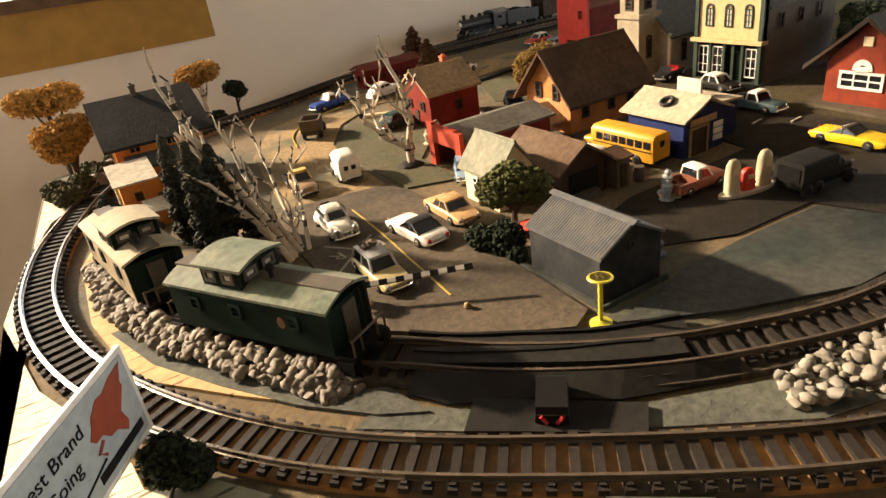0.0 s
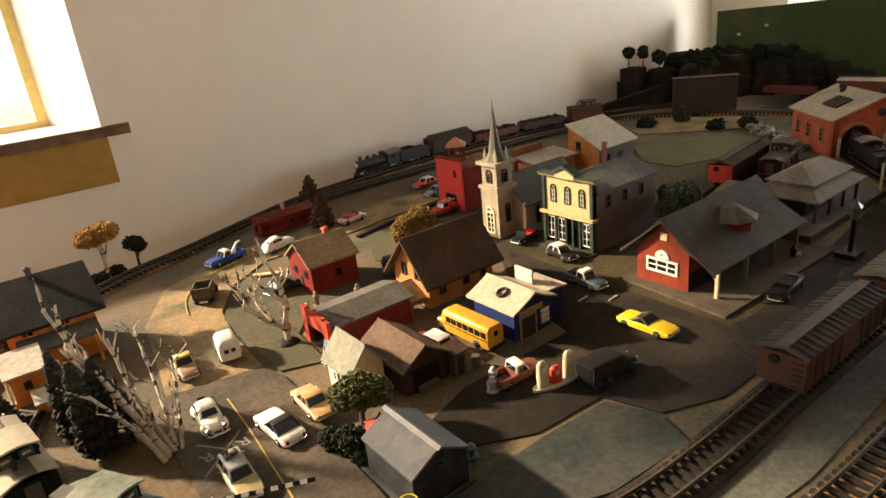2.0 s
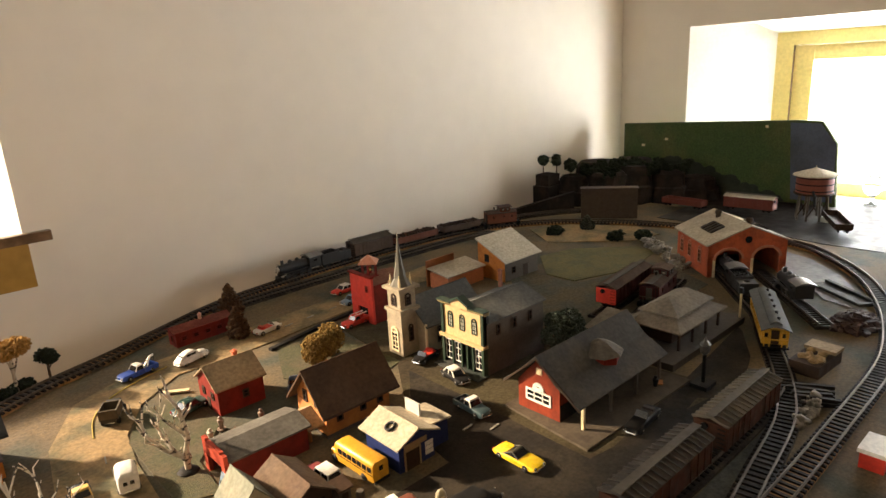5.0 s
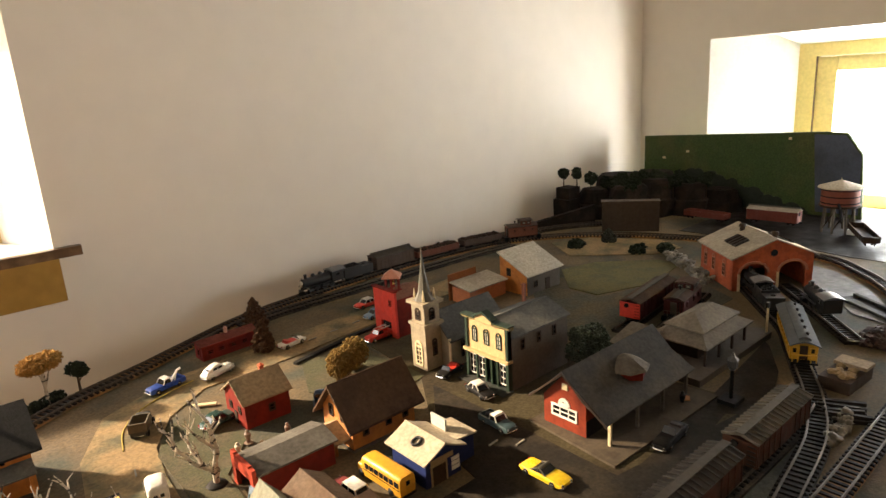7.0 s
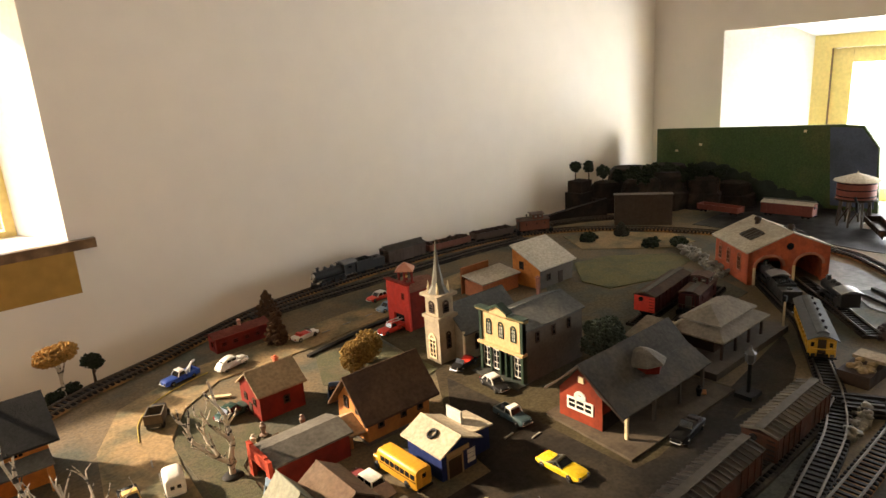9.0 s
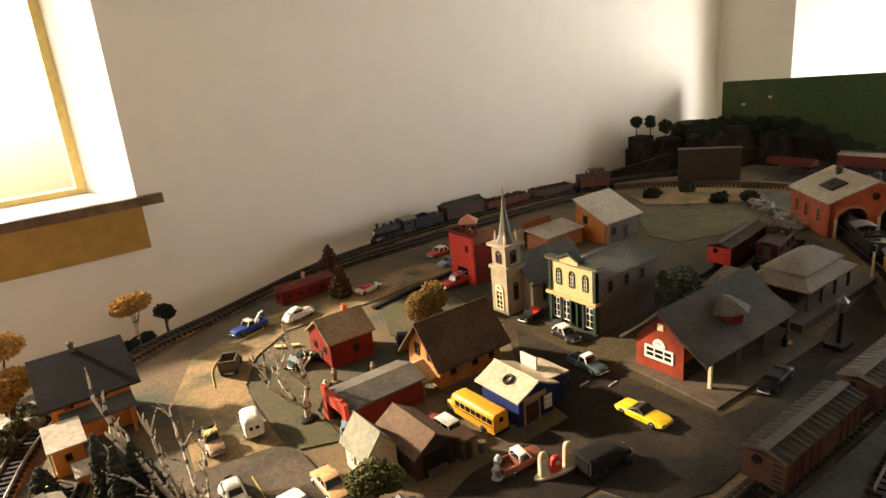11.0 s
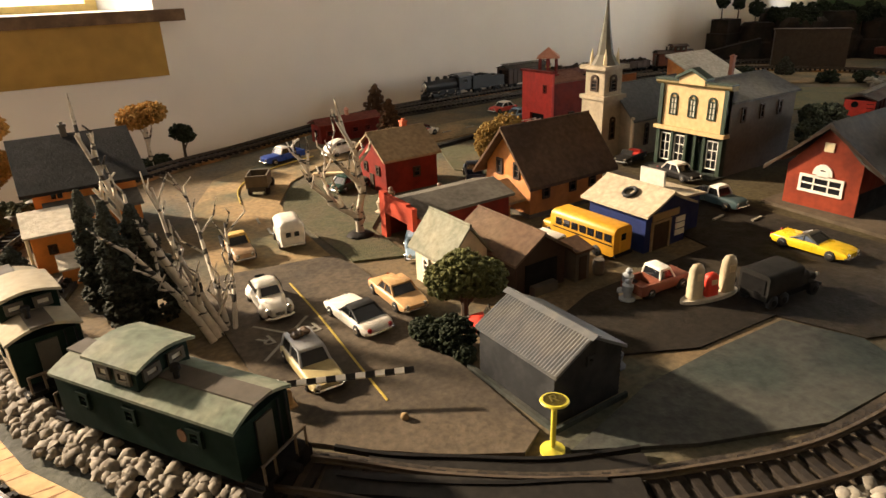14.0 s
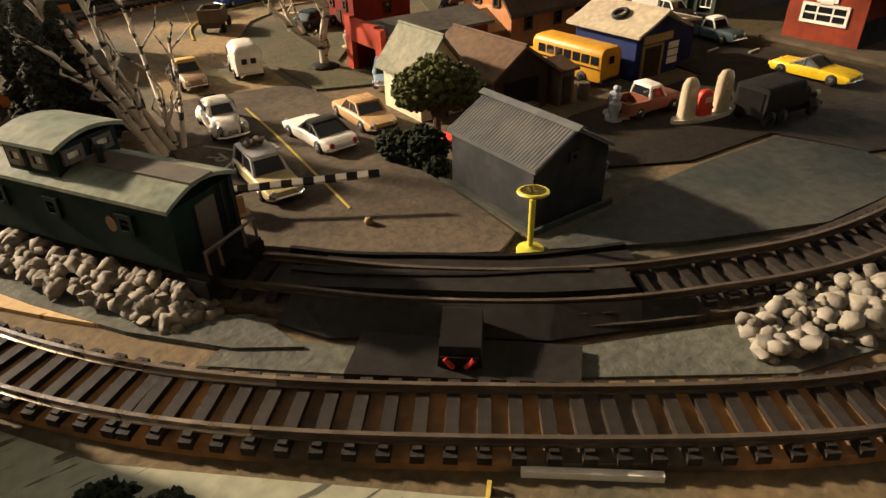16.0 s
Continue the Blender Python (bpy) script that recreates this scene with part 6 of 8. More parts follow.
def boxcar(label, x, y, turn, L, side, roofmat, ribs=True, z=0.082, W=0.16, group="freight cars"):
    ob = thing("boxcar", label, "boxcar", x, y, z, turn, group)
    h, w, e = L / 2, W, 0.31
    part("body", Shape().box(-w, w, -h, h, 0.07, e), side, ob)
    part("roof", Shape().along_y([(-w - 0.012, e), (0, e + 0.045), (w + 0.012, e), (w + 0.012, e + 0.012), (0, e + 0.06), (-w - 0.012, e + 0.012)], -h - 0.01, h + 0.01), roofmat, ob)
    if ribs:
        n = int(L / 0.075)
        for i in range(n + 1):
            yy = -h + L * i / n
            for k in (-1, 1):
                part("roof_rib", Shape().along_y([(0, e + 0.058), (k * (w + 0.016), e + 0.01), (k * (w + 0.016), e + 0.024), (0, e + 0.073)], yy - 0.009, yy + 0.009), roofmat, ob)
    part("roof_walk", Shape().box(-0.04, 0.04, -h - 0.02, h + 0.02, e + 0.07, e + 0.08), paint("roof_walk_grey", (0.075, 0.062, 0.045), 0.85), ob)
    for k, f in ((-1, "x-"), (1, "x+")):
        door(ob, f, k * w, 0, 0.075, 0.24, 0.225, side, "sliding side door")
        for u in [-h + 0.02 + (L - 0.04) * i / 10 for i in range(11) if abs(i - 5) > 1]:
            part("side_rib", Shape().box(*on_face(f, k * w, u - 0.008, u + 0.008, 0.07, e, 0, 0.008)), side, ob)
    for k in (-1, 1):
        truck_bogie(ob, k * (h - 0.15))
        coupler(ob, k * h, k)
        s = Shape()
        for i in range(5):
            s.box(w * 0.45, w * 0.9, k * h - 0.008, k * h + 0.008, 0.09 + 0.045 * i, 0.098 + 0.045 * i)
        part("ladder", s, M["black"], ob)
    part("brake_wheel", Shape().tube([(-0.05, -h - 0.02, 0.26), (-0.05, -h, 0.26)], 0.035, 12), M["black"], ob)
    return ob


def coach():
    ob = thing("passenger_coach", "yellow passenger coach with a grey vented roof", "passenger coach", 9.08, 1.71, 0.082, -62)
    yel, h, w, e = paint("coach_yellow", (0.6, 0.33, 0.03), 0.45), 0.64, 0.15, 0.27
    part("body", Shape().box(-w, w, -h, h, 0.07, e), yel, ob)
    roofm = paint("pale_grey_roof", (0.1, 0.103, 0.103), 0.9, spec=0.15)
    part("roof", Shape().along_y(car_roof(w + 0.02, e, 0.06), -h - 0.1, h + 0.1), roofm, ob, smooth=35)
    part("clerestory", Shape().along_y(car_roof(w * 0.45, e + 0.05, 0.03, 0.03), -h - 0.02, h + 0.02), roofm, ob)
    for i in range(6):
        yy = -h + 0.1 + i * 0.215
        part("roof_vent", Shape().lathe(0.04, yy, [(0.016, e + 0.06), (0.016, e + 0.11), (0.025, e + 0.115), (0.005, e + 0.13)], 8), M["black"], ob)
    for k, f in ((-1, "x-"), (1, "x+")):
        for i in range(9):
            win(ob, f, k * w, -h + 0.085 + i * 0.138, 0.15, 0.09, 0.08, yel, (0, 0), edge=0.01)
    for k, f in ((-1, "y-"), (1, "y+")):
        door(ob, f, k * h, 0, 0.075, 0.09, 0.18, brown)
        for u in (-0.1, 0.1):
            win(ob, f, k * h, u, 0.15, 0.06, 0.08, yel, (0, 0), edge=0.01)
        s = Shape()
        for xx in (-0.13, -0.07, 0.07, 0.13):
            s.tube([(xx, k * (h + 0.08), 0.06), (xx, k * (h + 0.08), 0.16)], 0.007, 6)
        s.box(-0.14, 0.14, k * (h + 0.08) - 0.007, k * (h + 0.08) + 0.007, 0.155, 0.168)
        part("railing", s, yel, ob)
        part("platform", Shape().box(-w, w, min(k * h, k * (h + 0.1)), max(k * h, k * (h + 0.1)), 0.05, 0.068), M["black"], ob)
        truck_bogie(ob, k * (h - 0.18))


def steam_loco(label, x, y, turn, L=0.85, z=0.082, front="chrome"):
    ob = thing("steam_locomotive", label, "locomotive", x, y, z, turn)
    h = L / 2
    soot = paint("sooty_black", (0.018, 0.017, 0.016), 0.45)
    part("boiler", Shape().loft([[(r * math.cos(a), yy, 0.19 + r * math.sin(a)) for a in (2 * math.pi * k / 16 for k in range(16))] for yy, r in ((-h * 0.4, 0.098), (h * 0.1, 0.098), (h * 0.6, 0.086), (h * 0.93, 0.084), (h * 0.95, 0.07))]), soot, ob, smooth=50)
    part("smokebox_front", Shape().loft([[(r * math.cos(a), yy, 0.19 + r * math.sin(a)) for a in (2 * math.pi * k / 16 for k in range(16))] for yy, r in ((h * 0.93, 0.075), (h * 0.97, 0.06), (h * 0.98, 0.01))]), M[front], ob, "silver smokebox door", smooth=50)
    part("cab", Shape().box(-0.13, 0.13, -h, -h * 0.42, 0.09, 0.29), soot, ob)
    part("cab_roof", Shape().along_y(car_roof(0.15, 0.29, 0.04), -h - 0.05, -h * 0.4), paint("grey_cab_roof", (0.16, 0.155, 0.15), 0.5), ob, smooth=35)
    for k, f in ((-1, "x-"), (1, "x+")):
        win(ob, f, k * 0.13, -h * 0.7, 0.19, 0.1, 0.07, soot, (0, 0))
        part("running_board", Shape().box(min(k * 0.09, k * 0.14), max(k * 0.09, k * 0.14), -h * 0.42, h * 0.9, 0.12, 0.13), soot, ob)
        part("cylinder", Shape().tube([(k * 0.115, h * 0.55, 0.06), (k * 0.115, h * 0.8, 0.06)], 0.035, 10), soot, ob)
        part("side_rod", Shape().box(k * 0.1 - 0.005, k * 0.1 + 0.005, -h * 0.45, h * 0.6, 0.045, 0.056), M["chrome"], ob)
        for yy in (-h * 0.45, -h * 0.05, h * 0.33):
            part("driver", Shape().disc_x(k * 0.072, k * 0.092, yy, 0.052, [(0.058, 0), (0.058, 0.5), (0.052, 0.5), (0.052, 1.0)], 16), soot, ob, smooth=50)
        part("pilot_wheel", Shape().disc_x(k * 0.07, k * 0.09, h * 0.85, 0.03, [(0.03, 0), (0.03, 1.0)], 12), soot, ob)
    part("chimney", Shape().lathe(0, h * 0.72, [(0.03, 0.25), (0.026, 0.33), (0.036, 0.345), (0.03, 0.35)], 12), soot, ob)
    for yy in (h * 0.35, 0.0):
        part("dome", Shape().lathe(0, yy, [(0.042, 0.26), (0.04, 0.31), (0.02, 0.33), (0.004, 0.335)], 12), soot, ob, smooth=60)
    part("headlamp", Shape().tube([(0, h * 0.9, 0.29), (0, h * 0.97, 0.29)], 0.022, 10), M["chrome"], ob)
    part("pilot", Shape().add([(-0.1, h * 0.95, 0.08), (0.1, h * 0.95, 0.08), (0.1, h * 0.95, 0.0), (-0.1, h * 0.95, 0.0), (0, h * 1.12, 0.05), (0, h * 1.14, 0.0)], [(0, 1, 2, 3), (0, 4, 1), (0, 3, 5, 4), (1, 4, 5, 2), (3, 2, 5)]), soot, ob)
    return ob


def tender(label, x, y, turn, L=0.6, z=0.082):
    ob = thing("tender", label, "tender", x, y, z, turn)
    soot, h = paint("sooty_black", (0.018, 0.017, 0.016)), L / 2
    part("tank", Shape().box(-0.135, 0.135, -h, h, 0.075, 0.24), soot, ob)
    part("coal_rim", Shape().box(-0.135, -0.12, -h * 0.2, h, 0.24, 0.28).box(0.12, 0.135, -h * 0.2, h, 0.24, 0.28).box(-0.12, 0.12, -h * 0.2, -h * 0.15, 0.24, 0.28), soot, ob)
    s = Shape()
    for i in range(40):
        s.lump((random.uniform(-0.1, 0.1), random.uniform(-h * 0.1, h * 0.9), 0.25 + random.random() * 0.025), 0.026, 0.5, 1, seed=i * 1.3)
    tagged(part("coal", s, M["black"], ob, "heap of black coal"), "", "", "", "stuff")
    part("hatch", Shape().lathe(0, -h * 0.6, [(0.04, 0.24), (0.04, 0.26), (0.01, 0.27)], 10), soot, ob)
    for k in (-1, 1):
        truck_bogie(ob, k * (h - 0.13))
        coupler(ob, k * h, k)


def gondola(label, x, y, turn, L, side, load=None, z=0.082):
    ob = thing("gondola_car", label, "gondola car", x, y, z, turn, "freight cars")
    h, w = L / 2, 0.145
    part("floor", Shape().box(-w, w, -h, h, 0.07, 0.09), side, ob)
    for k in (-1, 1):
        part("side", Shape().box(k * w - 0.01, k * w + 0.01, -h, h, 0.09, 0.2), side, ob)
        part("end", Shape().box(-w + 0.01, w - 0.01, k * h - 0.01, k * h + 0.01, 0.09, 0.2), side, ob)
        for i in range(8):
            yy = -h + 0.04 + (L - 0.08) * i / 7
            part("stake", Shape().box(k * (w + 0.01) - 0.006, k * (w + 0.01) + 0.006, yy - 0.01, yy + 0.01, 0.08, 0.2), side, ob)
        truck_bogie(ob, k * (h - 0.14))
        coupler(ob, k * h, k)
    if load:
        s = Shape()
        for i in range(60):
            s.lump((random.uniform(-0.11, 0.11), random.uniform(-h + 0.04, h - 0.04), 0.17 + random.random() * 0.05), 0.035, 0.5, 1, seed=i * 0.9)
        tagged(part("load", s, load, ob, "loose dark load"), "", "", "", "stuff")


def along(line, d):
    """The point and the heading a distance along a line."""
    i = max(1, min(len(line) - 2, int(d / 0.082)))
    (x0, y0), (x1, y1) = line[i - 1], line[i + 1]
    return line[i][0], line[i][1], math.degrees(math.atan2(y1 - y0, x1 - x0)) - 90


def rolling_stock(loop):
    green = paint("weathered_dark_green", (0.006, 0.014, 0.009), 0.75, spec=0.06, second=(0.01, 0.017, 0.012))
    caboose("weathered dark green caboose beside the crossing", 0.598, 2.735, 30.5, 0.96, green, paint("chalky_green_roof", (0.1, 0.122, 0.08), 0.8, second=(0.17, 0.175, 0.12), stain=45, vary=0.3))
    caboose("weathered tan caboose with a dusty tan roof", 0.155, 3.92, 9, 0.9, green, paint("dusty_tan_roof", (0.33, 0.28, 0.19), 0.85, second=(0.26, 0.23, 0.16), stain=30), -0.14, paint("weathered_tan_boards", (0.26, 0.2, 0.11), 0.8, second=(0.09, 0.07, 0.04), stain=45))
    rust = paint("rusty_boxcar", (0.06, 0.023, 0.013), 0.75, spec=0.12, second=(0.04, 0.022, 0.015))
    boxcar("rusty brown boxcar with a ribbed tan roof", 6.52, 1.0, -90, 1.24, rust, paint("tan_ribbed_roof", (0.1, 0.08, 0.055), 0.85, second=(0.06, 0.05, 0.036), stain=30), True)
    boxcar("long brown boxcar with a dark slatted roof", 5.02, 1.02, -90, 1.28, rust, paint("dark_slatted_roof", (0.045, 0.035, 0.026), 0.8), True)
    red_end = boxcar("maroon boxcar behind the shelter, its red end painted as lit", 9.08, 3.87, -82, 1.36, paint("maroon_boxcar", (0.06, 0.014, 0.012), 0.7, spec=0.1), brown_roof, False)
    # bright red sheet paints the lit end of the car
    part("end_panel", Shape().box(-0.158, 0.158, -0.686, -0.681, 0.072, 0.308), bright_red, red_end, "red end panel with the light put into its colour")
    caboose("maroon caboose with a cupola behind the shelter", 9.33, 3.44, -79, 0.86, paint("maroon_boxcar", (0.06, 0.014, 0.012)), brown_roof, 0.2)
    coach()
    steam_loco("black steam engine standing at the engine house", 10.8, 2.98, -50, 0.8)
    tender("black tender behind the parked steam engine", 10.27, 2.55, -50, 0.6)
    steam_loco("black steam engine on the outer stall track", 10.6, 1.95, -49, 0.85)
    boxcar("rust-red boxcar with a pale roof near the water tank", 15.75, 4.72, 3, 1.1, paint("rust_red_boxcar", (0.16, 0.035, 0.02), 0.7), pale_roof, False)
    gondola("rust-red gondola below the green board", 15.3, 6.1, -4, 1.05, paint("rust_red_boxcar", (0.16, 0.035, 0.02)))
    gondola("long dark gondola on the bare board", 15.25, 2.75, -62, 1.3, brown)
    flat = paint("freight_brown", (0.075, 0.045, 0.03), 0.7)
    # the freight train on the back track, counted from its engine
    near = min(range(len(loop)), key=lambda i: (loop[i][0] - 5.83) ** 2 + (loop[i][1] - 9.03) ** 2) * 0.082
    d = near + 0.45
    x, y, t = along(loop, d)
    steam_loco("black steam locomotive hauling the freight train", x, y, t + 180, 0.9)
    x, y, t = along(loop, d + 0.85)
    tender("black coal tender of the freight train", x, y, t + 180, 0.68)
    x, y, t = along(loop, d + 1.75)
    boxcar("dark brown boxcar of the freight train", x, y, t, 0.95, flat, paint("dark_slatted_roof", (0.07, 0.055, 0.04)), False)
    x, y, t = along(loop, d + 2.9)
    gondola("brown gondola of the freight train", x, y, t, 1.1, paint("gondola_red", (0.16, 0.05, 0.025), 0.7), brown)
    x, y, t = along(loop, d + 4.1)
    gondola("dark loaded gondola of the freight train", x, y, t, 1.0, flat, brown)
    x, y, t = along(loop, d + 5.2)
    caboose("small brown caboose closing the freight train", x, y, t, 0.7, paint("gondola_red", (0.16, 0.05, 0.025)), flat)


# ---- trees and scenery ----
def ico(level):
    bm = bmesh.new()
    bmesh.ops.create_icosphere(bm, subdivisions=level, radius=1)
    out = [tuple(v.co) for v in bm.verts], [[v.index for v in f.verts] for f in bm.faces]
    bm.free()
    return out


ICO = {1: ico(1), 2: ico(2)}


def clump(s, c, r, squash=(1, 1, 1), ragged=0.35):
    """One tuft of foliage with an uneven skin."""
    vs, fs = ICO[1]
    turn = Euler((random.random() * 6, random.random() * 6, random.random() * 6)).to_matrix()
    out = []
    for v in vs:
        k = r * (1 + random.uniform(-ragged, ragged))
        p = turn @ Vector(v)
        out.append((c[0] + p.x * k * squash[0], c[1] + p.y * k * squash[1], c[2] + p.z * k * squash[2]))
    s.add(out, fs)


def conifer(label, x, y, h, r, mat, n=420, name="conifer_tree", lean=0.0, size=0.028, full=1.6):
    ob = thing(name, label, "tree", x, y)
    part("trunk", Shape().tube([(0, 0, -0.01), (lean * 0.3, 0, h * 0.3), (lean, 0, h * 0.9)], [r * 0.16, r * 0.12, 0.008], 8), M["trunk"], ob)
    s = Shape()
    for i in range(n):
        f = (i + random.random()) / n
        z = h * (0.07 + 0.92 * f)
        rr = r * (1 - f ** full) ** 0.8 * (0.86 + 0.2 * math.sin(z / h * 40)) * math.sqrt(random.uniform(0.45, 1.0)) + 0.006
        a = i * 2.39996 + random.uniform(-0.3, 0.3)
        clump(s, (rr * math.cos(a) + lean * f, rr * math.sin(a), z), size * (1.2 - 0.6 * f) * random.uniform(0.7, 1.3), (1, 1, 0.75), 0.45)
    part("crown", s, mat, ob)


def puff_tree(label, x, y, h, balls, mat, n=260, size=0.035, trunk="trunk", name="tree", tr=0.02, bends=0.0, cat="tree"):
    """A trunk with limbs and a crown of small tufts gathered in loose heaps; balls: centre and radii of each heap."""
    ob = thing(name, label, cat, x, y)
    top = balls[0][0]
    part("trunk", Shape().tube([(0, 0, -0.02), (bends, bends * 0.5, h * 0.5), (top[0] * 0.7, top[1] * 0.7, top[2])], [tr, tr * 0.8, tr * 0.4], 8), M[trunk], ob)
    for c, rad in balls[:4]:
        part("limb", Shape().tube([(bends, bends * 0.5, h * 0.5), ((c[0] + bends) / 2 + 0.02, c[1] / 2, (c[2] + h * 0.5) / 2), tuple(c)], [tr * 0.6, tr * 0.4, tr * 0.2], 6), M[trunk], ob)
    s = Shape()
    for c, rad in balls:
        for i in range(n // len(balls)):
            d = Vector((random.gauss(0, 1), random.gauss(0, 1), random.gauss(0, 1))).normalized() * random.uniform(0.55, 1.02)
            clump(s, (c[0] + d.x * rad[0], c[1] + d.y * rad[1], c[2] + d.z * rad[2]), size * random.uniform(0.6, 1.35), (1, 1, 0.85), 0.5)
    part("crown", s, mat, ob)


def bare_birch(label, x, y, stems, base=0.0):
    """Bare birch stems with forked twigs; stems: lists of points with a first radius."""
    ob = thing("bare_birch_tree", label, "tree", x, y)
    if base:
        part("base", Shape().lump((0, 0, 0.02), base, 0.2, 2, (1, 0.9, 0.25)), M["ramp"], ob, "dark oval base", smooth=60)
    rnd = random.Random(int(100 * (x + y)))
    for pts, r in stems:
        n = len(pts)
        part("stem", Shape().tube(pts, [r * (1 - 0.6 * i / (n - 1)) for i in range(n)], 8), M["birch"], ob, smooth=60)
        for i in range(1, n):
            for _ in range(3):
                a, b = Vector(pts[i - 1]), Vector(pts[i])
                p = a.lerp(b, rnd.uniform(0.3, 0.95))
                d = (b - a).normalized() + Vector((rnd.uniform(-0.9, 0.9), rnd.uniform(-0.9, 0.9), rnd.uniform(-0.1, 0.6)))
                q = p + d.normalized() * rnd.uniform(0.08, 0.2)
                q2 = q + Vector((rnd.uniform(-0.05, 0.05), rnd.uniform(-0.05, 0.05), rnd.uniform(0.03, 0.12)))
                rr = r * 0.42
                part("branch", Shape().tube([p, q, q2], [rr, rr * 0.8, rr * 0.45], 6), M["birch"], ob, smooth=60)


def scatter_stones(name, label, outline, n, r, mat, lift=0.02, kind="", more=0, mound=()):
    """A bank of pebbles inside an outline, heaped towards its middle line; each stone its own object."""
    xs, ys = [p[0] for p in outline], [p[1] for p in outline]
    ob = tagged(thing(name, label, "stones"), "", "", "", kind)
    metas = []
    for i in range(6):
        vs, fs = ICO[2] if r > 0.03 else ICO[1]
        s = Shape()
        s.add([tuple(Vector(v) * r * (1 + 0.75 * noise.noise(Vector(v) * 1.6 + Vector((i * 5.1, 2, i))))) for v in vs], fs)
        s.v = [(a * 1.15, b * 0.95, c * 0.75) for a, b, c in s.v]
        metas.append(mesh_of("stone", s, mat, 65))

    def inside(x, y):
        hit = False
        for (x0, y0), (x1, y1) in zip(outline, outline[1:] + outline[:1]):
            if (y0 > y) != (y1 > y) and x < (x1 - x0) * (y - y0) / (y1 - y0) + x0:
                hit = not hit
        return hit

    made, rest = 0, Shape()
    while made < n + more:
        x, y = random.uniform(min(xs), max(xs)), random.uniform(min(ys), max(ys))
        if not inside(x, y):
            continue
        k = random.uniform(0.5, 1.5)
        rise = lift if made % 3 == 0 else 0.0
        if mound:
            d = min(math.hypot(x - px, y - py) for px, py in mound)
            rise = 0.1 * max(0.0, 1 - d / 0.22)
        m = pose(U * x, U * y, U * (r * k * 0.55 + rise), random.uniform(-25, 25), random.uniform(-25, 25), random.uniform(0, 360)) @ Matrix.Diagonal((k, k, k, 1))
        if made < n:
            st = new("stone", random.choice(metas))
            st.parent = ob
            st.matrix_basis = m
        else:
            me = random.choice(metas)
            rest.add([tuple((m @ v.co) / U) for v in me.vertices], [tuple(f.vertices) for f in me.polygons])
        made += 1
    if rest.v:
        tagged(part("stone_fill", rest, mat, ob, "small stones filling the bank", 65), "", "", "", "stuff")
    if mound:
        # dark colour here stands for the shade in the gaps between stones
        part("mound", ribbon(mound, 0.1, -0.005, 0.06), M["dark_bed"], ob, "dark mound that paints the shaded gaps between the stones")


def figure(label, x, y, mat, h=0.17, lean=0.0):
    """A tiny plain figurine on a base, one smooth shape."""
    s = Shape().lathe(0, 0, [(0.05, 0), (0.05, 0.008), (0.022, 0.012), (0.026, h * 0.35), (0.034, h * 0.55), (0.036, h * 0.72), (0.014, h * 0.8), (0.022, h * 0.88), (0.018, h * 0.96), (0.004, h)], 10)
    ob = part("figurine", s, mat, None, label, smooth=60)
    ob.matrix_basis = pose(U * x, U * y, 0.0015, lean, 0, 0)
    tagged(ob, "", "figurine", "tiny figurines")


def crossing_ramps():
    ob = thing("crossing_ramp", "dusty black rerailer ramp set over the inner track", "ramp")
    z = 0.075
    part("outer_ramp", Shape().loft([[(x0, y0, 0.01), (x0, y0, z), (x1, y1, 0.02), (x1, y1, 0.01)] for x0, y0, x1, y1 in ((0.98, 2.03, 0.9, 1.99), (1.15, 1.86, 1.0, 1.82), (1.38, 1.66, 1.31, 1.6), (1.62, 1.47, 1.53, 1.4), (1.85, 1.32, 1.8, 1.27), (2.0, 1.22, 1.96, 1.19))]), M["ramp"], ob, "long tapering outer ramp")
    part("middle_ramp", ribbon(spline([(0.98, 2.17), (1.3, 1.89), (1.66, 1.59), (1.98, 1.39)], 0.08), 0.058, 0.03, 0.078), M["ramp"], ob, "ramp plate between the rails")
    part("inner_ramp", ribbon(spline([(1.2, 2.22), (1.45, 1.98), (1.72, 1.76), (2.1, 1.54)], 0.08), 0.045, 0.0, 0.032), M["ramp"], ob, "ramp plate inside the curve")
    for z1, line in ((0.086, [(1.04, 2.16), (1.2, 2.0), (1.5, 1.76), (1.72, 1.62), (1.86, 1.52)]), (0.045, [(1.12, 2.36), (1.28, 2.18), (1.5, 2.0), (1.78, 1.78), (2.15, 1.6)])):
        part("guard_rail", ribbon(spline(line, 0.06), 0.009, 0.02, z1), M["black"], ob, "thin black guard rail")
    ob = thing("track_switch", "black uncoupler box with red markers on a base plate", "switch box", 1.27, 1.5, 0.0, -40.5)
    part("base_plate", Shape().prism([(-0.33, -0.1), (0.34, -0.1), (0.36, 0.06), (-0.31, 0.09)], -0.005, 0.032), M["ramp"], ob, "dusty black base plate")
    part("box", Shape().loft([[(-0.065, yy, 0.03), (0.065, yy, 0.03), (0.06, yy, zz), (-0.06, yy, zz)] for yy, zz in ((-0.055, 0.075), (-0.045, 0.1), (0.11, 0.12), (0.14, 0.1))]), M["black"], ob, "black raised box")
    part("face", Shape().box(-0.055, 0.055, -0.063, -0.056, 0.034, 0.074), M["black"], ob)
    for k in (-1, 1):
        part("red_marker", Shape().tube([(k * 0.018, -0.066, 0.04), (k * 0.042, -0.066, 0.072)], 0.008, 6), paint("marker_red", (0.4, 0.03, 0.03), 0.3), ob, "small red marker")


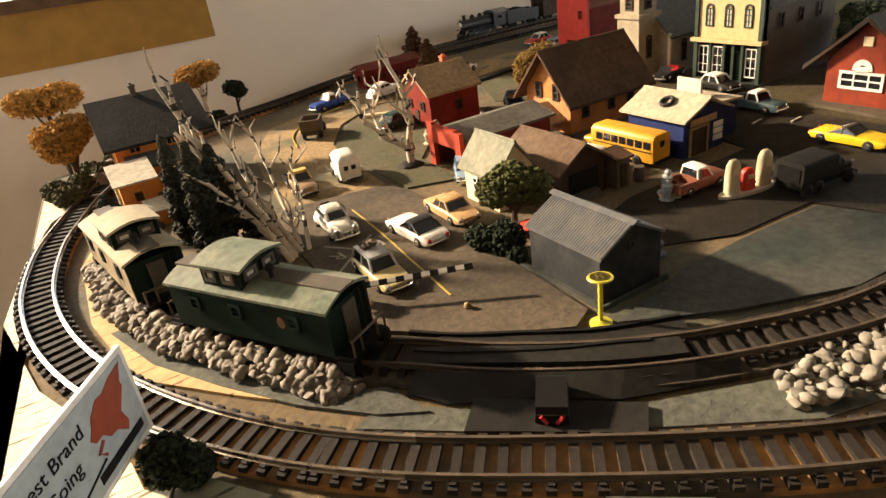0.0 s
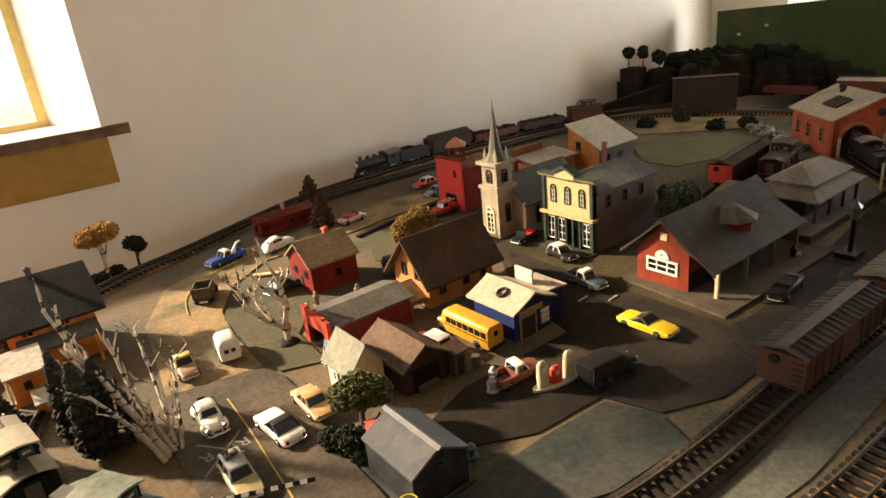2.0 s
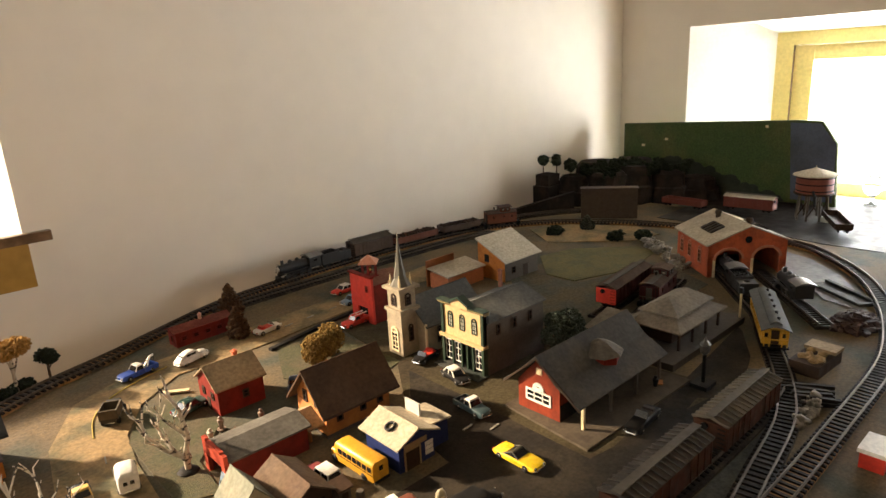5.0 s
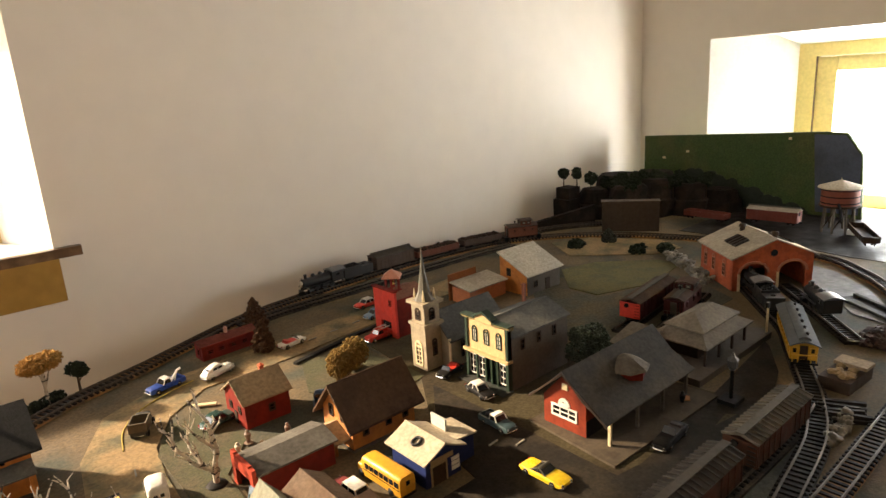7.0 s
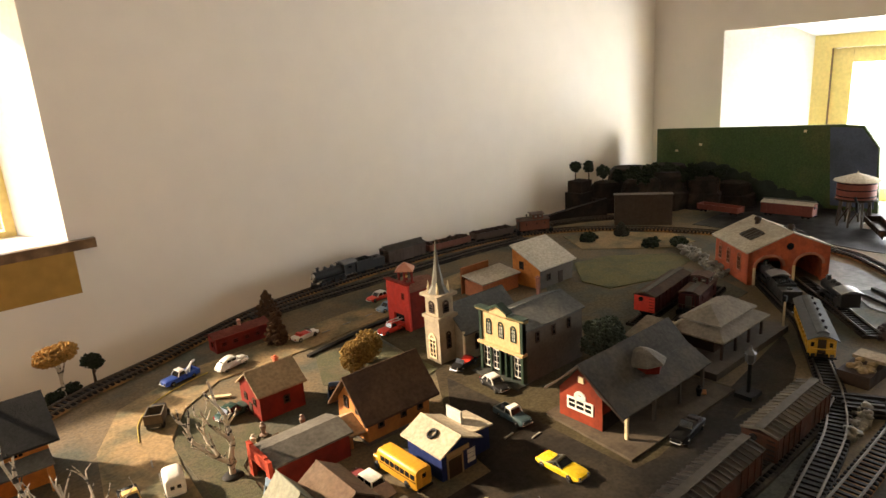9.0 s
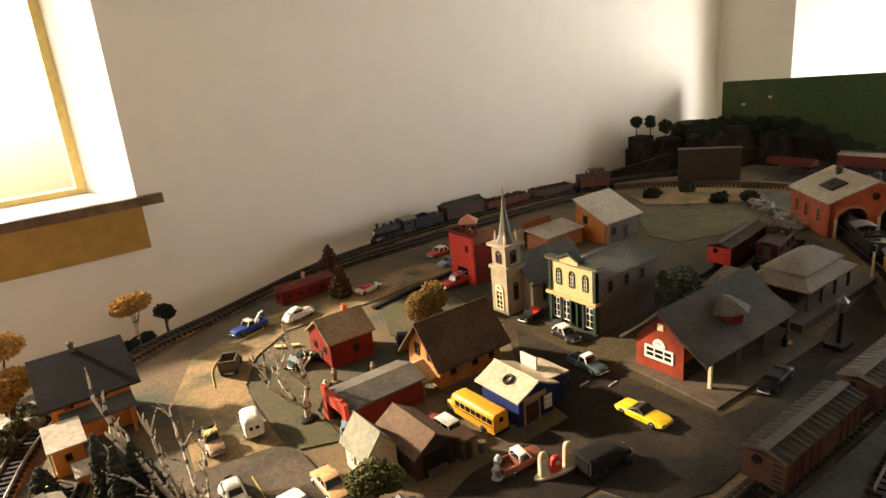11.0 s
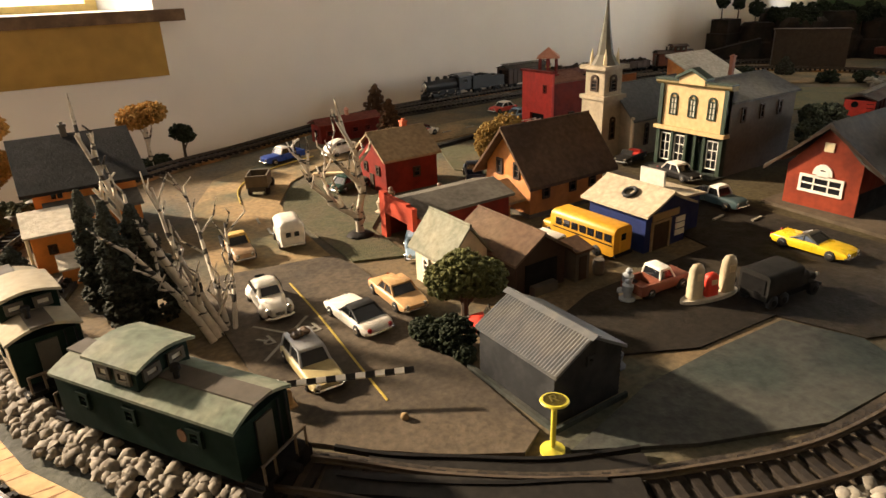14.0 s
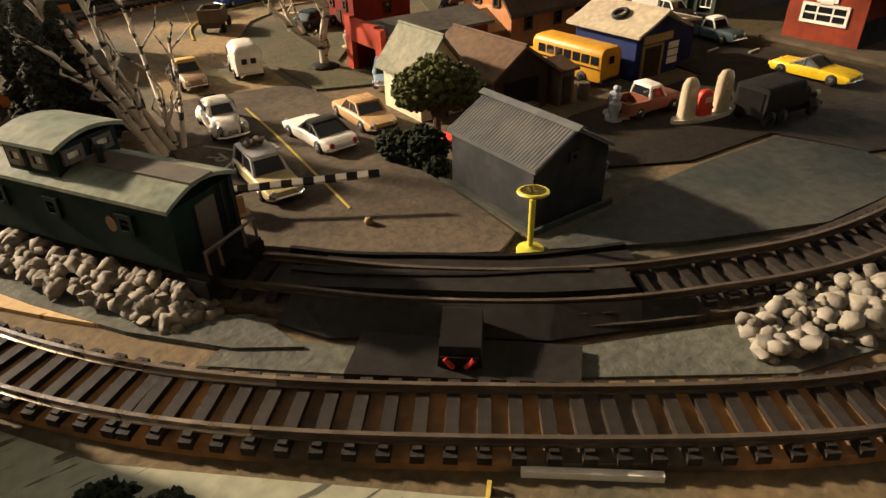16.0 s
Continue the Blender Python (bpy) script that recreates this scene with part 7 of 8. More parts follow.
def crossing_gate():
    ob = thing("crossing_gate", "black and white striped crossing gate arm", "crossing gate", 1.07, 2.78, 0.0, 0.0)
    wood = paint("bare_wood", (0.4, 0.24, 0.1), 0.7)
    part("base", Shape().box(-0.04, 0.04, -0.05, 0.05, 0, 0.03).box(-0.025, 0.025, -0.03, 0.03, 0.03, 0.1), wood, ob, "bare wooden pedestal")
    part("counterweight", Shape().box(-0.1, -0.01, -0.02, 0.03, 0.1, 0.15), M["white"], ob)
    a, b = Vector((-0.02, 0.02, 0.125)), Vector((0.52, -0.3, 0.165))
    for i in range(14):
        p, q = a.lerp(b, i / 14), a.lerp(b, (i + 1) / 14)
        part("arm_stripe", Shape().tube([p, q], 0.018, 4), M["black"] if i % 2 else M["white"], ob)
    part("pivot", Shape().disc_x(-0.03, 0.03, 0.0, 0.12, [(0.016, 0), (0.016, 1)], 10), M["black"], ob)


def round_sign():
    ob = thing("round_sign", "yellow disc sign lettered R on a post", "sign", 1.85, 1.835)
    yel = paint("sign_yellow", (0.55, 0.48, 0.05), 0.45)
    part("base", Shape().lathe(0, 0, [(0.052, 0.0), (0.052, 0.016), (0.02, 0.024), (0.012, 0.03)], 18), yel, ob, "round yellow foot", smooth=40)
    part("post", Shape().tube([(0, 0, 0.02), (0, 0, 0.22)], 0.012, 10), yel, ob, smooth=60)
    tilt = pose(0, 0, 0.252, -5, 0, -29)
    part("disc", Shape().lathe(0, 0, [(0.056, -0.006), (0.06, 0.0), (0.056, 0.006)], 24).moved(tilt), yel, ob, "yellow disc", smooth=40)
    part("disc_rim", Shape().lathe(0, 0, [(0.047, 0.0062), (0.047, 0.008), (0.043, 0.008), (0.043, 0.0062)], 24).moved(tilt), paint("sign_dark", (0.09, 0.07, 0.01)), ob)
    cu = bpy.data.curves.new("letter", "FONT")
    cu.body, cu.size, cu.extrude, cu.align_x, cu.align_y = "R", 0.0075, 0.00015, "CENTER", "CENTER"
    me = bpy.data.meshes.new_from_object(bpy.data.objects.new("letter", cu))
    me.materials.append(paint("sign_dark", (0.09, 0.07, 0.01)))
    t = new("letter", me)
    t.parent = ob
    t.matrix_basis = pose(0, 0, 0.0252, -5, 0, -29) @ pose(0, 0, 0.0008)


def billboard():
    ob = thing("billboard", "white billboard with an orange-red emblem at the table corner", "billboard", -0.03, 2.27, 0.0, 56)
    part("board", Shape().box(-0.8, 0.0, -0.008, 0.008, 0.2, 0.57), paint("sign_white", (0.72, 0.7, 0.66), 0.5), ob, "white rimmed board")
    part("field", Shape().box(-0.775, -0.022, -0.0105, -0.0085, 0.222, 0.548), paint("sign_grey", (0.36, 0.41, 0.43), 0.5), ob, "pale grey inner field")
    orange_red = paint("emblem_red", (0.26, 0.045, 0.017), 0.5)
    part("emblem", Shape().along_y([(-0.31, 0.41), (-0.29, 0.385), (-0.25, 0.385), (-0.22, 0.35), (-0.18, 0.345), (-0.13, 0.3), (-0.11, 0.33), (-0.13, 0.38), (-0.1, 0.42), (-0.075, 0.45), (-0.08, 0.47), (-0.045, 0.53), (-0.12, 0.522), (-0.18, 0.5), (-0.22, 0.505), (-0.27, 0.47), (-0.285, 0.44)], -0.0128, -0.011), orange_red, ob, "orange-red emblem")
    part("tail", Shape().tube([(-0.26, -0.012, 0.37), (-0.3, -0.012, 0.345), (-0.27, -0.012, 0.32)], 0.007, 6), orange_red, ob)
    part("divider", Shape().tube([(-0.28, -0.012, 0.31), (-0.6, -0.012, 0.24)], 0.004, 5), M["black"], ob)
    part("brand_bar", Shape().box(-0.34, -0.05, -0.0128, -0.011, 0.25, 0.285), M["black"], ob, "dark bar in place of the brand")
    for body, px, pz in (("Hottest Brand", -0.74, 0.45), ("Going", -0.56, 0.36)):
        cu = bpy.data.curves.new("wording", "FONT")
        cu.body, cu.size, cu.extrude = body, 0.0072, 0.0001
        me = bpy.data.meshes.new_from_object(bpy.data.objects.new("wording", cu))
        me.materials.append(M["black"])
        t = new("wording", me)
        t.parent = ob
        t.matrix_basis = pose(U * px, U * -0.0125, U * pz, 90, 0, 0)
    for u in (-0.68, -0.12):
        part("post", Shape().box(u - 0.014, u + 0.014, 0.008, 0.034, -0.01, 0.5), paint("bare_wood", (0.4, 0.24, 0.1)), ob)


def fuel_pumps():
    ob = thing("fuel_island", "pale island slab with fuel pumps", "fuel island", 3.52, 2.275, 0.012, -12)
    pump_cream = paint("pump_cream", (0.52, 0.44, 0.29), 0.55, second=(0.4, 0.32, 0.2))
    n = [(0.21 * math.cos(a), 0.06 * math.sin(a)) for a in (2 * math.pi * k / 20 for k in range(20))]
    part("slab", Shape().prism(n, 0, 0.022), paint("island_cream", (0.5, 0.46, 0.38), 0.6), ob, "oval cream slab")
    for u, mat, hh, lab in ((-0.115, pump_cream, 0.24, "cream rounded fuel pump"), (0.125, pump_cream, 0.25, "cream rounded fuel pump"), (0.0, bright_red, 0.16, "red rounded fuel pump")):
        w = 0.044
        rings = [[(u + w * sx * k, 0.03 * sy * k, z) for sx, sy in ((-1, -0.7), (-0.7, -1), (0.7, -1), (1, -0.7), (1, 0.7), (0.7, 1), (-0.7, 1), (-1, 0.7))] for z, k in ((0.022, 1.1), (0.05, 1.0), (hh * 0.6, 0.98), (hh * 0.85, 0.9), (hh * 0.97, 0.6), (hh, 0.25))]
        p = part("pump", Shape().loft(rings), mat, ob, lab, smooth=60)
        part("dial", Shape().box(u - 0.02, u + 0.02, -0.034, -0.027, hh * 0.6, hh * 0.78), M["cream"], p)
        part("hose", Shape().tube([(u + 0.035, 0, hh * 0.6), (u + 0.05, -0.02, hh * 0.35), (u + 0.036, -0.02, hh * 0.25)], 0.005, 6), M["black"], p)


def water_tank():
    ob = thing("water_tank", "red water tank on a trestle with a pale roof", "water tank", 15.95, 3.45)
    part("tub", Shape().lathe(0, 0, [(0.37, 0.62), (0.37, 1.0)], 24), paint("tank_red", (0.2, 0.05, 0.03), 0.6), ob, "round red tub", smooth=40)
    for z in (0.66, 0.8, 0.94):
        part("hoop", Shape().lathe(0, 0, [(0.375, z), (0.378, z + 0.012), (0.375, z + 0.024)], 24), M["black"], ob)
    part("roof", Shape().lathe(0, 0, [(0.45, 0.99), (0.44, 1.01), (0.02, 1.15), (0.005, 1.2)], 16), pale_roof, ob, "pale conical roof")
    part("deck", Shape().lathe(0, 0, [(0.4, 0.58), (0.4, 0.62)], 16), brown, ob)
    for i in range(8):
        a = 2 * math.pi * i / 8
        part("leg", Shape().tube([(0.33 * math.cos(a), 0.33 * math.sin(a), 0), (0.28 * math.cos(a), 0.28 * math.sin(a), 0.58)], 0.024, 6), grey_side, ob)
        b = a + 2 * math.pi / 8
        part("brace", Shape().tube([(0.33 * math.cos(a), 0.33 * math.sin(a), 0.08), (0.28 * math.cos(b), 0.28 * math.sin(b), 0.5)], 0.012, 5), brown, ob)
    part("spout", Shape().tube([(-0.37, -0.1, 0.68), (-0.55, -0.2, 0.6), (-0.62, -0.24, 0.42)], 0.03, 8), M["black"], ob)
    part("footing", Shape().box(-0.2, 0.3, -0.5, -0.25, 0, 0.12), M["white"], ob)


def far_corner():
    """The dark hill with its retaining walls in the corner, and the green board behind."""
    ob = thing("backdrop_board", "green painted board standing before the window", "board", 17.4, 6.1)
    green = paint("scenic_green", (0.045, 0.08, 0.02), 0.75, second=(0.075, 0.09, 0.026), stain=10, vary=0.3)
    part("panel", Shape().along_x([(-2.3, 0), (2.98, 0), (2.98, 1.82), (-1.8, 2.02), (-2.25, 2.0), (-2.6, 1.5), (-2.7, 0.0)][1:], -0.05, 0.05), green, ob)
    part("sky_patch", Shape().along_x([(-2.62, 0.1), (-1.7, 0.1), (-1.55, 1.96), (-2.22, 1.95), (-2.58, 1.48)], -0.056, -0.05), paint("board_blue", (0.075, 0.095, 0.14), 0.75, second=(0.05, 0.06, 0.08), stain=12), ob, "blue-grey painted end")
    for i in range(16):
        y = -1.35 + 0.19 * i
        top = 0.18 + 0.32 * max(0.0, y + 1.3) + 0.07 * math.sin(i * 2.3)
        top = min(top, 0.98)
        r = 0.2 + 0.05 * math.sin(i * 1.3)
        crown = [(y - r, 0.02)] + [(y + r * math.cos(math.pi * (1 - k / 9)) * (1 + 0.15 * math.sin(k * 2.6 + i)), top - r * (1 - math.sin(math.pi * k / 9))) for k in range(10)] + [(y + r, 0.02)]
        part("painted_tree", Shape().along_x(crown, -0.058 - 0.0012 * i, -0.05), paint("board_dark", (0.022, 0.03, 0.018), 0.8), ob, "dark painted tree")
    for y, z in ((1.6, 1.4), (-1.05, 1.82), (2.3, 1.2)):
        part("paint_chip", Shape().box(-0.064, -0.056, y, y + random.uniform(0.05, 0.16), z, z + 0.06), M["cream"], ob, "pale paint chip")
    rock = paint("dark_rock", (0.024, 0.019, 0.016), 0.95, spec=0.1, second=(0.04, 0.03, 0.022), stain=30, bump=0.8)
    ob = thing("retaining_wall", "plain dark brown retaining wall below the hill", "retaining wall", 13.62, 7.14, 0, -54)
    part("wall", Shape().box(-0.65, 0.65, -0.1, 0.14, -0.02, 0.7), paint("brown_card", (0.065, 0.045, 0.03), 0.8), ob)
    part("coping", Shape().box(-0.67, 0.67, -0.12, 0.16, 0.7, 0.73), paint("brown_card", (0.065, 0.045, 0.03)), ob)
    ob = thing("rock_hill", "dark craggy hill with ledges in the corner", "hill", 15.2, 8.3)
    for i, (x, y, r, h) in enumerate(((-0.2, -0.2, 0.7, 0.85), (0.4, -0.6, 0.6, 0.95), (-0.7, 0.5, 0.5, 0.75), (1.0, -1.2, 0.6, 0.8), (0.3, 0.4, 0.8, 1.0), (1.7, -1.7, 0.6, 0.55), (-1.1, 0.95, 0.4, 0.45), (1.4, 0.0, 0.7, 0.95))):
        rings = []
        for z, k in ((-0.03, 1.0), (h * 0.45, 0.9), (h * 0.5, 0.8), (h * 0.9, 0.72), (h, 0.6)):
            rings.append([(x + r * k * math.cos(a) * (1 + 0.3 * noise.noise(Vector((a, z * 3, i)))), y + r * k * math.sin(a) * (1 + 0.3 * noise.noise(Vector((a + 9, z * 3, i)))), z) for a in (2 * math.pi * j / 14 for j in range(14))])
        part("ledge", Shape().loft(rings), rock, ob)
    random.seed(5)
    for i in range(20):
        x = 14.3 + random.uniform(0, 2.3)
        y = 8.6 - (x - 14.3) * 0.75 + random.uniform(-0.5, 0.5)
        z = 0.85 + random.random() * 0.3
        puff_tree("dark round bush on the rocky hill", x, y, 0.35, [((0, 0, z - 0.06), (0.16, 0.16, 0.12)), ((0.12, 0.05, z - 0.16), (0.12, 0.12, 0.1)), ((-0.1, -0.06, z - 0.14), (0.12, 0.12, 0.1))], M["dark_leaf"], 240, 0.036, name="hill_bush", cat="bush", tr=0.01)
    for x, y, z in ((13.85, 9.3, 1.2), (14.15, 9.1, 1.17)):
        puff_tree("dark ball-topped tree beside the hill", x, y, z, [((0, 0, z), (0.12, 0.12, 0.13))], M["dark_leaf"], 70, 0.05, tr=0.02)
    ob = thing("stone_pier", "dark stepped stone pier beside the hill", "pier", 13.9, 9.2)
    part("block", Shape().box(-0.3, 0.3, -0.25, 0.25, -0.02, 0.55), rock, ob)
    part("block", Shape().box(-0.22, 0.25, -0.2, 0.22, 0.55, 0.84), rock, ob)
    ob = thing("wing_wall", "dark sloping wing wall below the hill", "retaining wall", 13.2, 8.75, 0, -38)
    part("wall", Shape().along_y([(-0.9, -0.02), (0.75, -0.02), (0.75, 0.45), (-0.9, 0.06)], -0.05, 0.05), rock, ob)
    part("coping", Shape().along_y([(-0.95, 0.06), (0.75, 0.45), (0.75, 0.49), (-0.95, 0.1)], -0.08, 0.08), rock, ob)


def yard_clutter():
    ob = thing("lamp_tower", "dark yard lamp on a square base", "lamp", 7.2, 1.68)
    part("base", Shape().box(-0.12, 0.12, -0.1, 0.1, 0, 0.06), M["black"], ob)
    part("post", Shape().tube([(0, 0, 0.05), (0, 0, 0.42)], 0.022, 8), M["black"], ob)
    part("lamp_head", Shape().lathe(0, 0, [(0.025, 0.4), (0.055, 0.44), (0.06, 0.52), (0.07, 0.53), (0.02, 0.58), (0.008, 0.62)], 6), paint("dull_lamp_glass", (0.06, 0.056, 0.05), 0.35), ob, "dull lantern head")
    ob = thing("signal_post", "slim pale signal post by the shelter", "signal", 9.25, 2.15, 0.09)
    part("post", Shape().tube([(0, 0, 0), (0, 0, 0.38)], 0.016, 8), M["cream"], ob)
    part("head", Shape().box(-0.03, 0.03, -0.02, 0.02, 0.36, 0.44), M["black"], ob)
    ob = thing("crate_stack", "low crate of pale stone blocks", "crate", 8.52, 0.94, 0, -4)
    part("crate", Shape().box(-0.32, 0.32, -0.17, 0.17, -0.01, 0.15), brown, ob)
    for i in range(10):
        part("block", Shape().lump((random.uniform(-0.26, 0.1), random.uniform(-0.12, 0.12), 0.16), 0.06, 0.4, 1, (1.2, 1, 0.6), i), M["dirt"], ob)
    part("lid", Shape().box(0.1, 0.34, -0.18, 0.18, 0.16, 0.2), tan_roof, ob)
    ob = thing("coal_heap", "heap of broken dark red rubble", "rubble heap", 10.15, 0.96)
    s = Shape()
    for i in range(170):
        a, d = random.random() * 6.28, math.sqrt(random.random())
        clump(s, (0.42 * d * math.cos(a), 0.26 * d * math.sin(a), 0.15 * (1 - d) + 0.02), random.uniform(0.03, 0.075), (1.3, 1, 0.7), 0.5)
    tagged(part("rubble", s, pieced(material("dark_rubble", (0.06, 0.03, 0.024), 0.8, vary=0.4), 0.6), ob), "", "", "", "stuff")
    ob = thing("ash_pit", "long dark ash pit beside the yard", "ash pit", 11.35, 1.5, 0, -35)
    part("frame", Shape().box(-0.18, -0.12, -0.6, 0.5, -0.01, 0.05).box(0.12, 0.18, -0.6, 0.5, -0.01, 0.05).box(-0.12, 0.12, -0.6, -0.54, -0.01, 0.05), M["slab"], ob)
    part("pit", Shape().box(-0.12, 0.12, -0.54, 0.5, -0.005, 0.012), M["black"], ob)
    ob = thing("log_pile", "pile of dark ties lying beside the track", "timber pile", 7.75, 0.7, 0, -60)
    for i in range(9):
        part("timber", Shape().box(-0.2, 0.2, -0.022, 0.022, 0.0, 0.04).moved(pose(random.uniform(-0.05, 0.05), -0.2 + 0.05 * i, 0.04 * (i % 2), 0, 0, random.uniform(-8, 8))), M["tie"], ob)
    for i, (x, y, t) in enumerate(((5.55, 1.3, 12), (4.95, 1.32, -8), (6.9, 2.05, 30))):
        ob = thing("flat_crate", "small pale crate lying beside the track", "crate", x, y, 0.0, t)
        part("box", Shape().box(-0.05, 0.05, -0.03, 0.03, 0, 0.04), ochre, ob)
        part("lid", Shape().box(-0.054, 0.054, -0.034, 0.034, 0.04, 0.048), ochre, ob)
    ob = thing("signal_car", "red and white model in the front corner of the yard", "rail speeder", 6.85, -0.12)
    part("body", Shape().box(-0.16, 0.16, -0.1, 0.1, 0.0, 0.16), bright_red, ob)
    part("roof", Shape().box(-0.18, 0.18, -0.12, 0.12, 0.16, 0.2), M["white"], ob)


def clear_glass(name, colour):
    m = glass_pane(name, colour)
    m.node_tree.nodes["Principled BSDF"].inputs["Transmission Weight"].default_value = 0.85
    return m


def sill_ornament():
    crystal = clear_glass("pale_crystal", (0.9, 0.92, 0.92))
    ob = thing("glass_ornament", "pale glass ornament standing before the window", "ornament", 17.95, 2.82)
    part("foot", Shape().lathe(0, 0, [(0.14, 0.0), (0.14, 0.05), (0.05, 0.1), (0.05, 0.22)], 16), crystal, ob, smooth=50)
    part("bowl", Shape().lathe(0, 0, [(0.05, 0.22), (0.19, 0.34), (0.22, 0.5), (0.16, 0.66), (0.1, 0.74), (0.14, 0.86), (0.11, 0.86)], 18), crystal, ob, smooth=50)
    part("handle", Shape().tube([(0.1, -0.1, 0.7), (0.16, -0.24, 0.62), (0.14, -0.24, 0.46), (0.08, -0.16, 0.4)], 0.03, 8), crystal, ob, smooth=60)


def greenery():
    random.seed(11)
    conifer("tall narrow dark green conifer beside the caboose", 0.54, 4.33, 0.8, 0.09, M["conifer"], 1500, size=0.016, full=2.6)
    conifer("second narrow dark green conifer beside the caboose", 0.62, 4.02, 0.8, 0.1, M["conifer"], 1500, size=0.016, full=2.4)
    conifer("broad dark green conifer beside the birch", 0.76, 4.12, 0.72, 0.24, M["conifer"], 2000, size=0.018, full=1.05)
    conifer("small dark conifer near the ticket booth", 0.12, 4.95, 0.36, 0.14, M["conifer"], 600, size=0.018)
    conifer("brown conifer behind the diner", 4.55, 8.25, 0.55, 0.2, M["brown_conifer"], 320)
    conifer("brown conifer in front of the diner", 4.22, 7.3, 0.5, 0.17, M["brown_conifer"], 320)
    conifer("tiny dark conifer on the meadow edge", 12.4, 6.9, 0.32, 0.16, M["conifer"], 160, size=0.04)
    puff_tree("golden autumn tree by the back track", 1.5, 7.85, 0.5, [((0, 0, 0.6), (0.26, 0.2, 0.12)), ((-0.08, 0.03, 0.55), (0.19, 0.16, 0.1)), ((0.1, 0, 0.63), (0.16, 0.15, 0.1))], M["gold"], 3000, 0.0135, "birch", tr=0.025)
    puff_tree("golden autumn tree at the table corner", -0.05, 7.0, 0.6, [((0, 0.05, 0.76), (0.32, 0.24, 0.13)), ((0.15, 0.05, 0.78), (0.2, 0.18, 0.13)), ((-0.14, 0, 0.8), (0.18, 0.18, 0.11))], M["gold"], 3200, 0.015, tr=0.03)
    puff_tree("smaller golden tree beside the rocks", 0.0, 6.55, 0.3, [((0, 0, 0.52), (0.26, 0.22, 0.15)), ((-0.05, 0, 0.4), (0.17, 0.17, 0.12)), ((0.1, 0.05, 0.56), (0.17, 0.16, 0.12))], M["gold"], 3000, 0.015, tr=0.03)
    puff_tree("rounded golden bush behind the farmhouse", 4.5, 5.62, 0.2, [((0, 0, 0.22), (0.18, 0.18, 0.22)), ((0.3, 0.1, 0.24), (0.2, 0.18, 0.24)), ((0.16, 0.05, 0.22), (0.2, 0.18, 0.16))], M["brown_gold"], 4200, 0.013, name="bush", cat="bush")
    puff_tree("olive broadleaf tree beside the black shed", 2.18, 2.9, 0.25, [((0, 0, 0.33), (0.16, 0.16, 0.13)), ((0.11, -0.05, 0.29), (0.12, 0.12, 0.11)), ((-0.1, 0.04, 0.3), (0.11, 0.12, 0.1))], M["leaf"], 3600, 0.0125, tr=0.025)
    puff_tree("low dark shrub at the foot of the tree", 1.98, 2.66, 0.08, [((0, 0.06, 0.1), (0.11, 0.12, 0.1)), ((-0.07, 0.2, 0.08), (0.09, 0.12, 0.07)), ((-0.02, -0.06, 0.05), (0.05, 0.06, 0.05))], M["dark_leaf"], 1700, 0.0125, name="shrub", cat="shrub")
    puff_tree("dusty green spreading tree beside the store", 6.82, 3.36, 0.2, [((0, 0.02, 0.44), (0.2, 0.18, 0.17)), ((-0.24, -0.02, 0.36), (0.17, 0.15, 0.13)), ((0.25, 0.08, 0.42), (0.16, 0.16, 0.14)), ((0.08, -0.12, 0.31), (0.2, 0.13, 0.11)), ((-0.1, 0.08, 0.5), (0.13, 0.12, 0.1)), ((0.32, 0.0, 0.3), (0.12, 0.12, 0.1))], paint_store_leaf, 3000, 0.017, tr=0.03)
    puff_tree("small dark tree along the back track", 1.9, 8.02, 0.25, [((0, 0, 0.33), (0.13, 0.12, 0.09)), ((0.05, 0, 0.27), (0.1, 0.1, 0.06))], M["dark_leaf"], 620, 0.016)
    for i, (x, y) in enumerate(((1.15, 7.68), (1.35, 7.78), (1.58, 7.92), (0.95, 7.5))):
        puff_tree("dark hedge bush along the back track", x, y, 0.05, [((0, 0, 0.07), (0.14, 0.12, 0.07))], M["dark_leaf"], 320, 0.017, name="hedge_bush", cat="bush")
    for i, (x, y) in enumerate(((-0.12, 6.1), (0.0, 6.4), (-0.2, 6.35), (0.22, 6.6), (0.1, 6.75), (0.36, 6.9))):
        puff_tree("grey-green lichen bush among the rocks", x, y, 0.05, [((0, 0, 0.1), (0.12, 0.12, 0.09))], paint_leaf, 520, 0.017, name="lichen_bush", cat="bush")
    puff_tree("dark scrubby tree in the front corner", -0.02, 2.12, 0.12, [((0, 0, 0.13), (0.1, 0.1, 0.1)), ((0.07, -0.05, 0.1), (0.08, 0.08, 0.08))], M["dark_leaf"], 1700, 0.011)
    puff_tree("dark scrub at the front crossing", 0.3, 1.55, 0.05, [((0, 0, 0.05), (0.08, 0.08, 0.05)), ((0.12, -0.08, 0.04), (0.05, 0.05, 0.04))], M["dark_leaf"], 600, 0.01, name="shrub", cat="shrub")
    for i, (x, y) in enumerate(((12.0, 5.9), (12.4, 5.5), (11.6, 7.2))):
        puff_tree("dark low bush on the meadow", x, y, 0.05, [((0, 0, 0.08), (0.18, 0.16, 0.1))], M["dark_leaf"], 80, 0.05, name="bush", cat="bush")
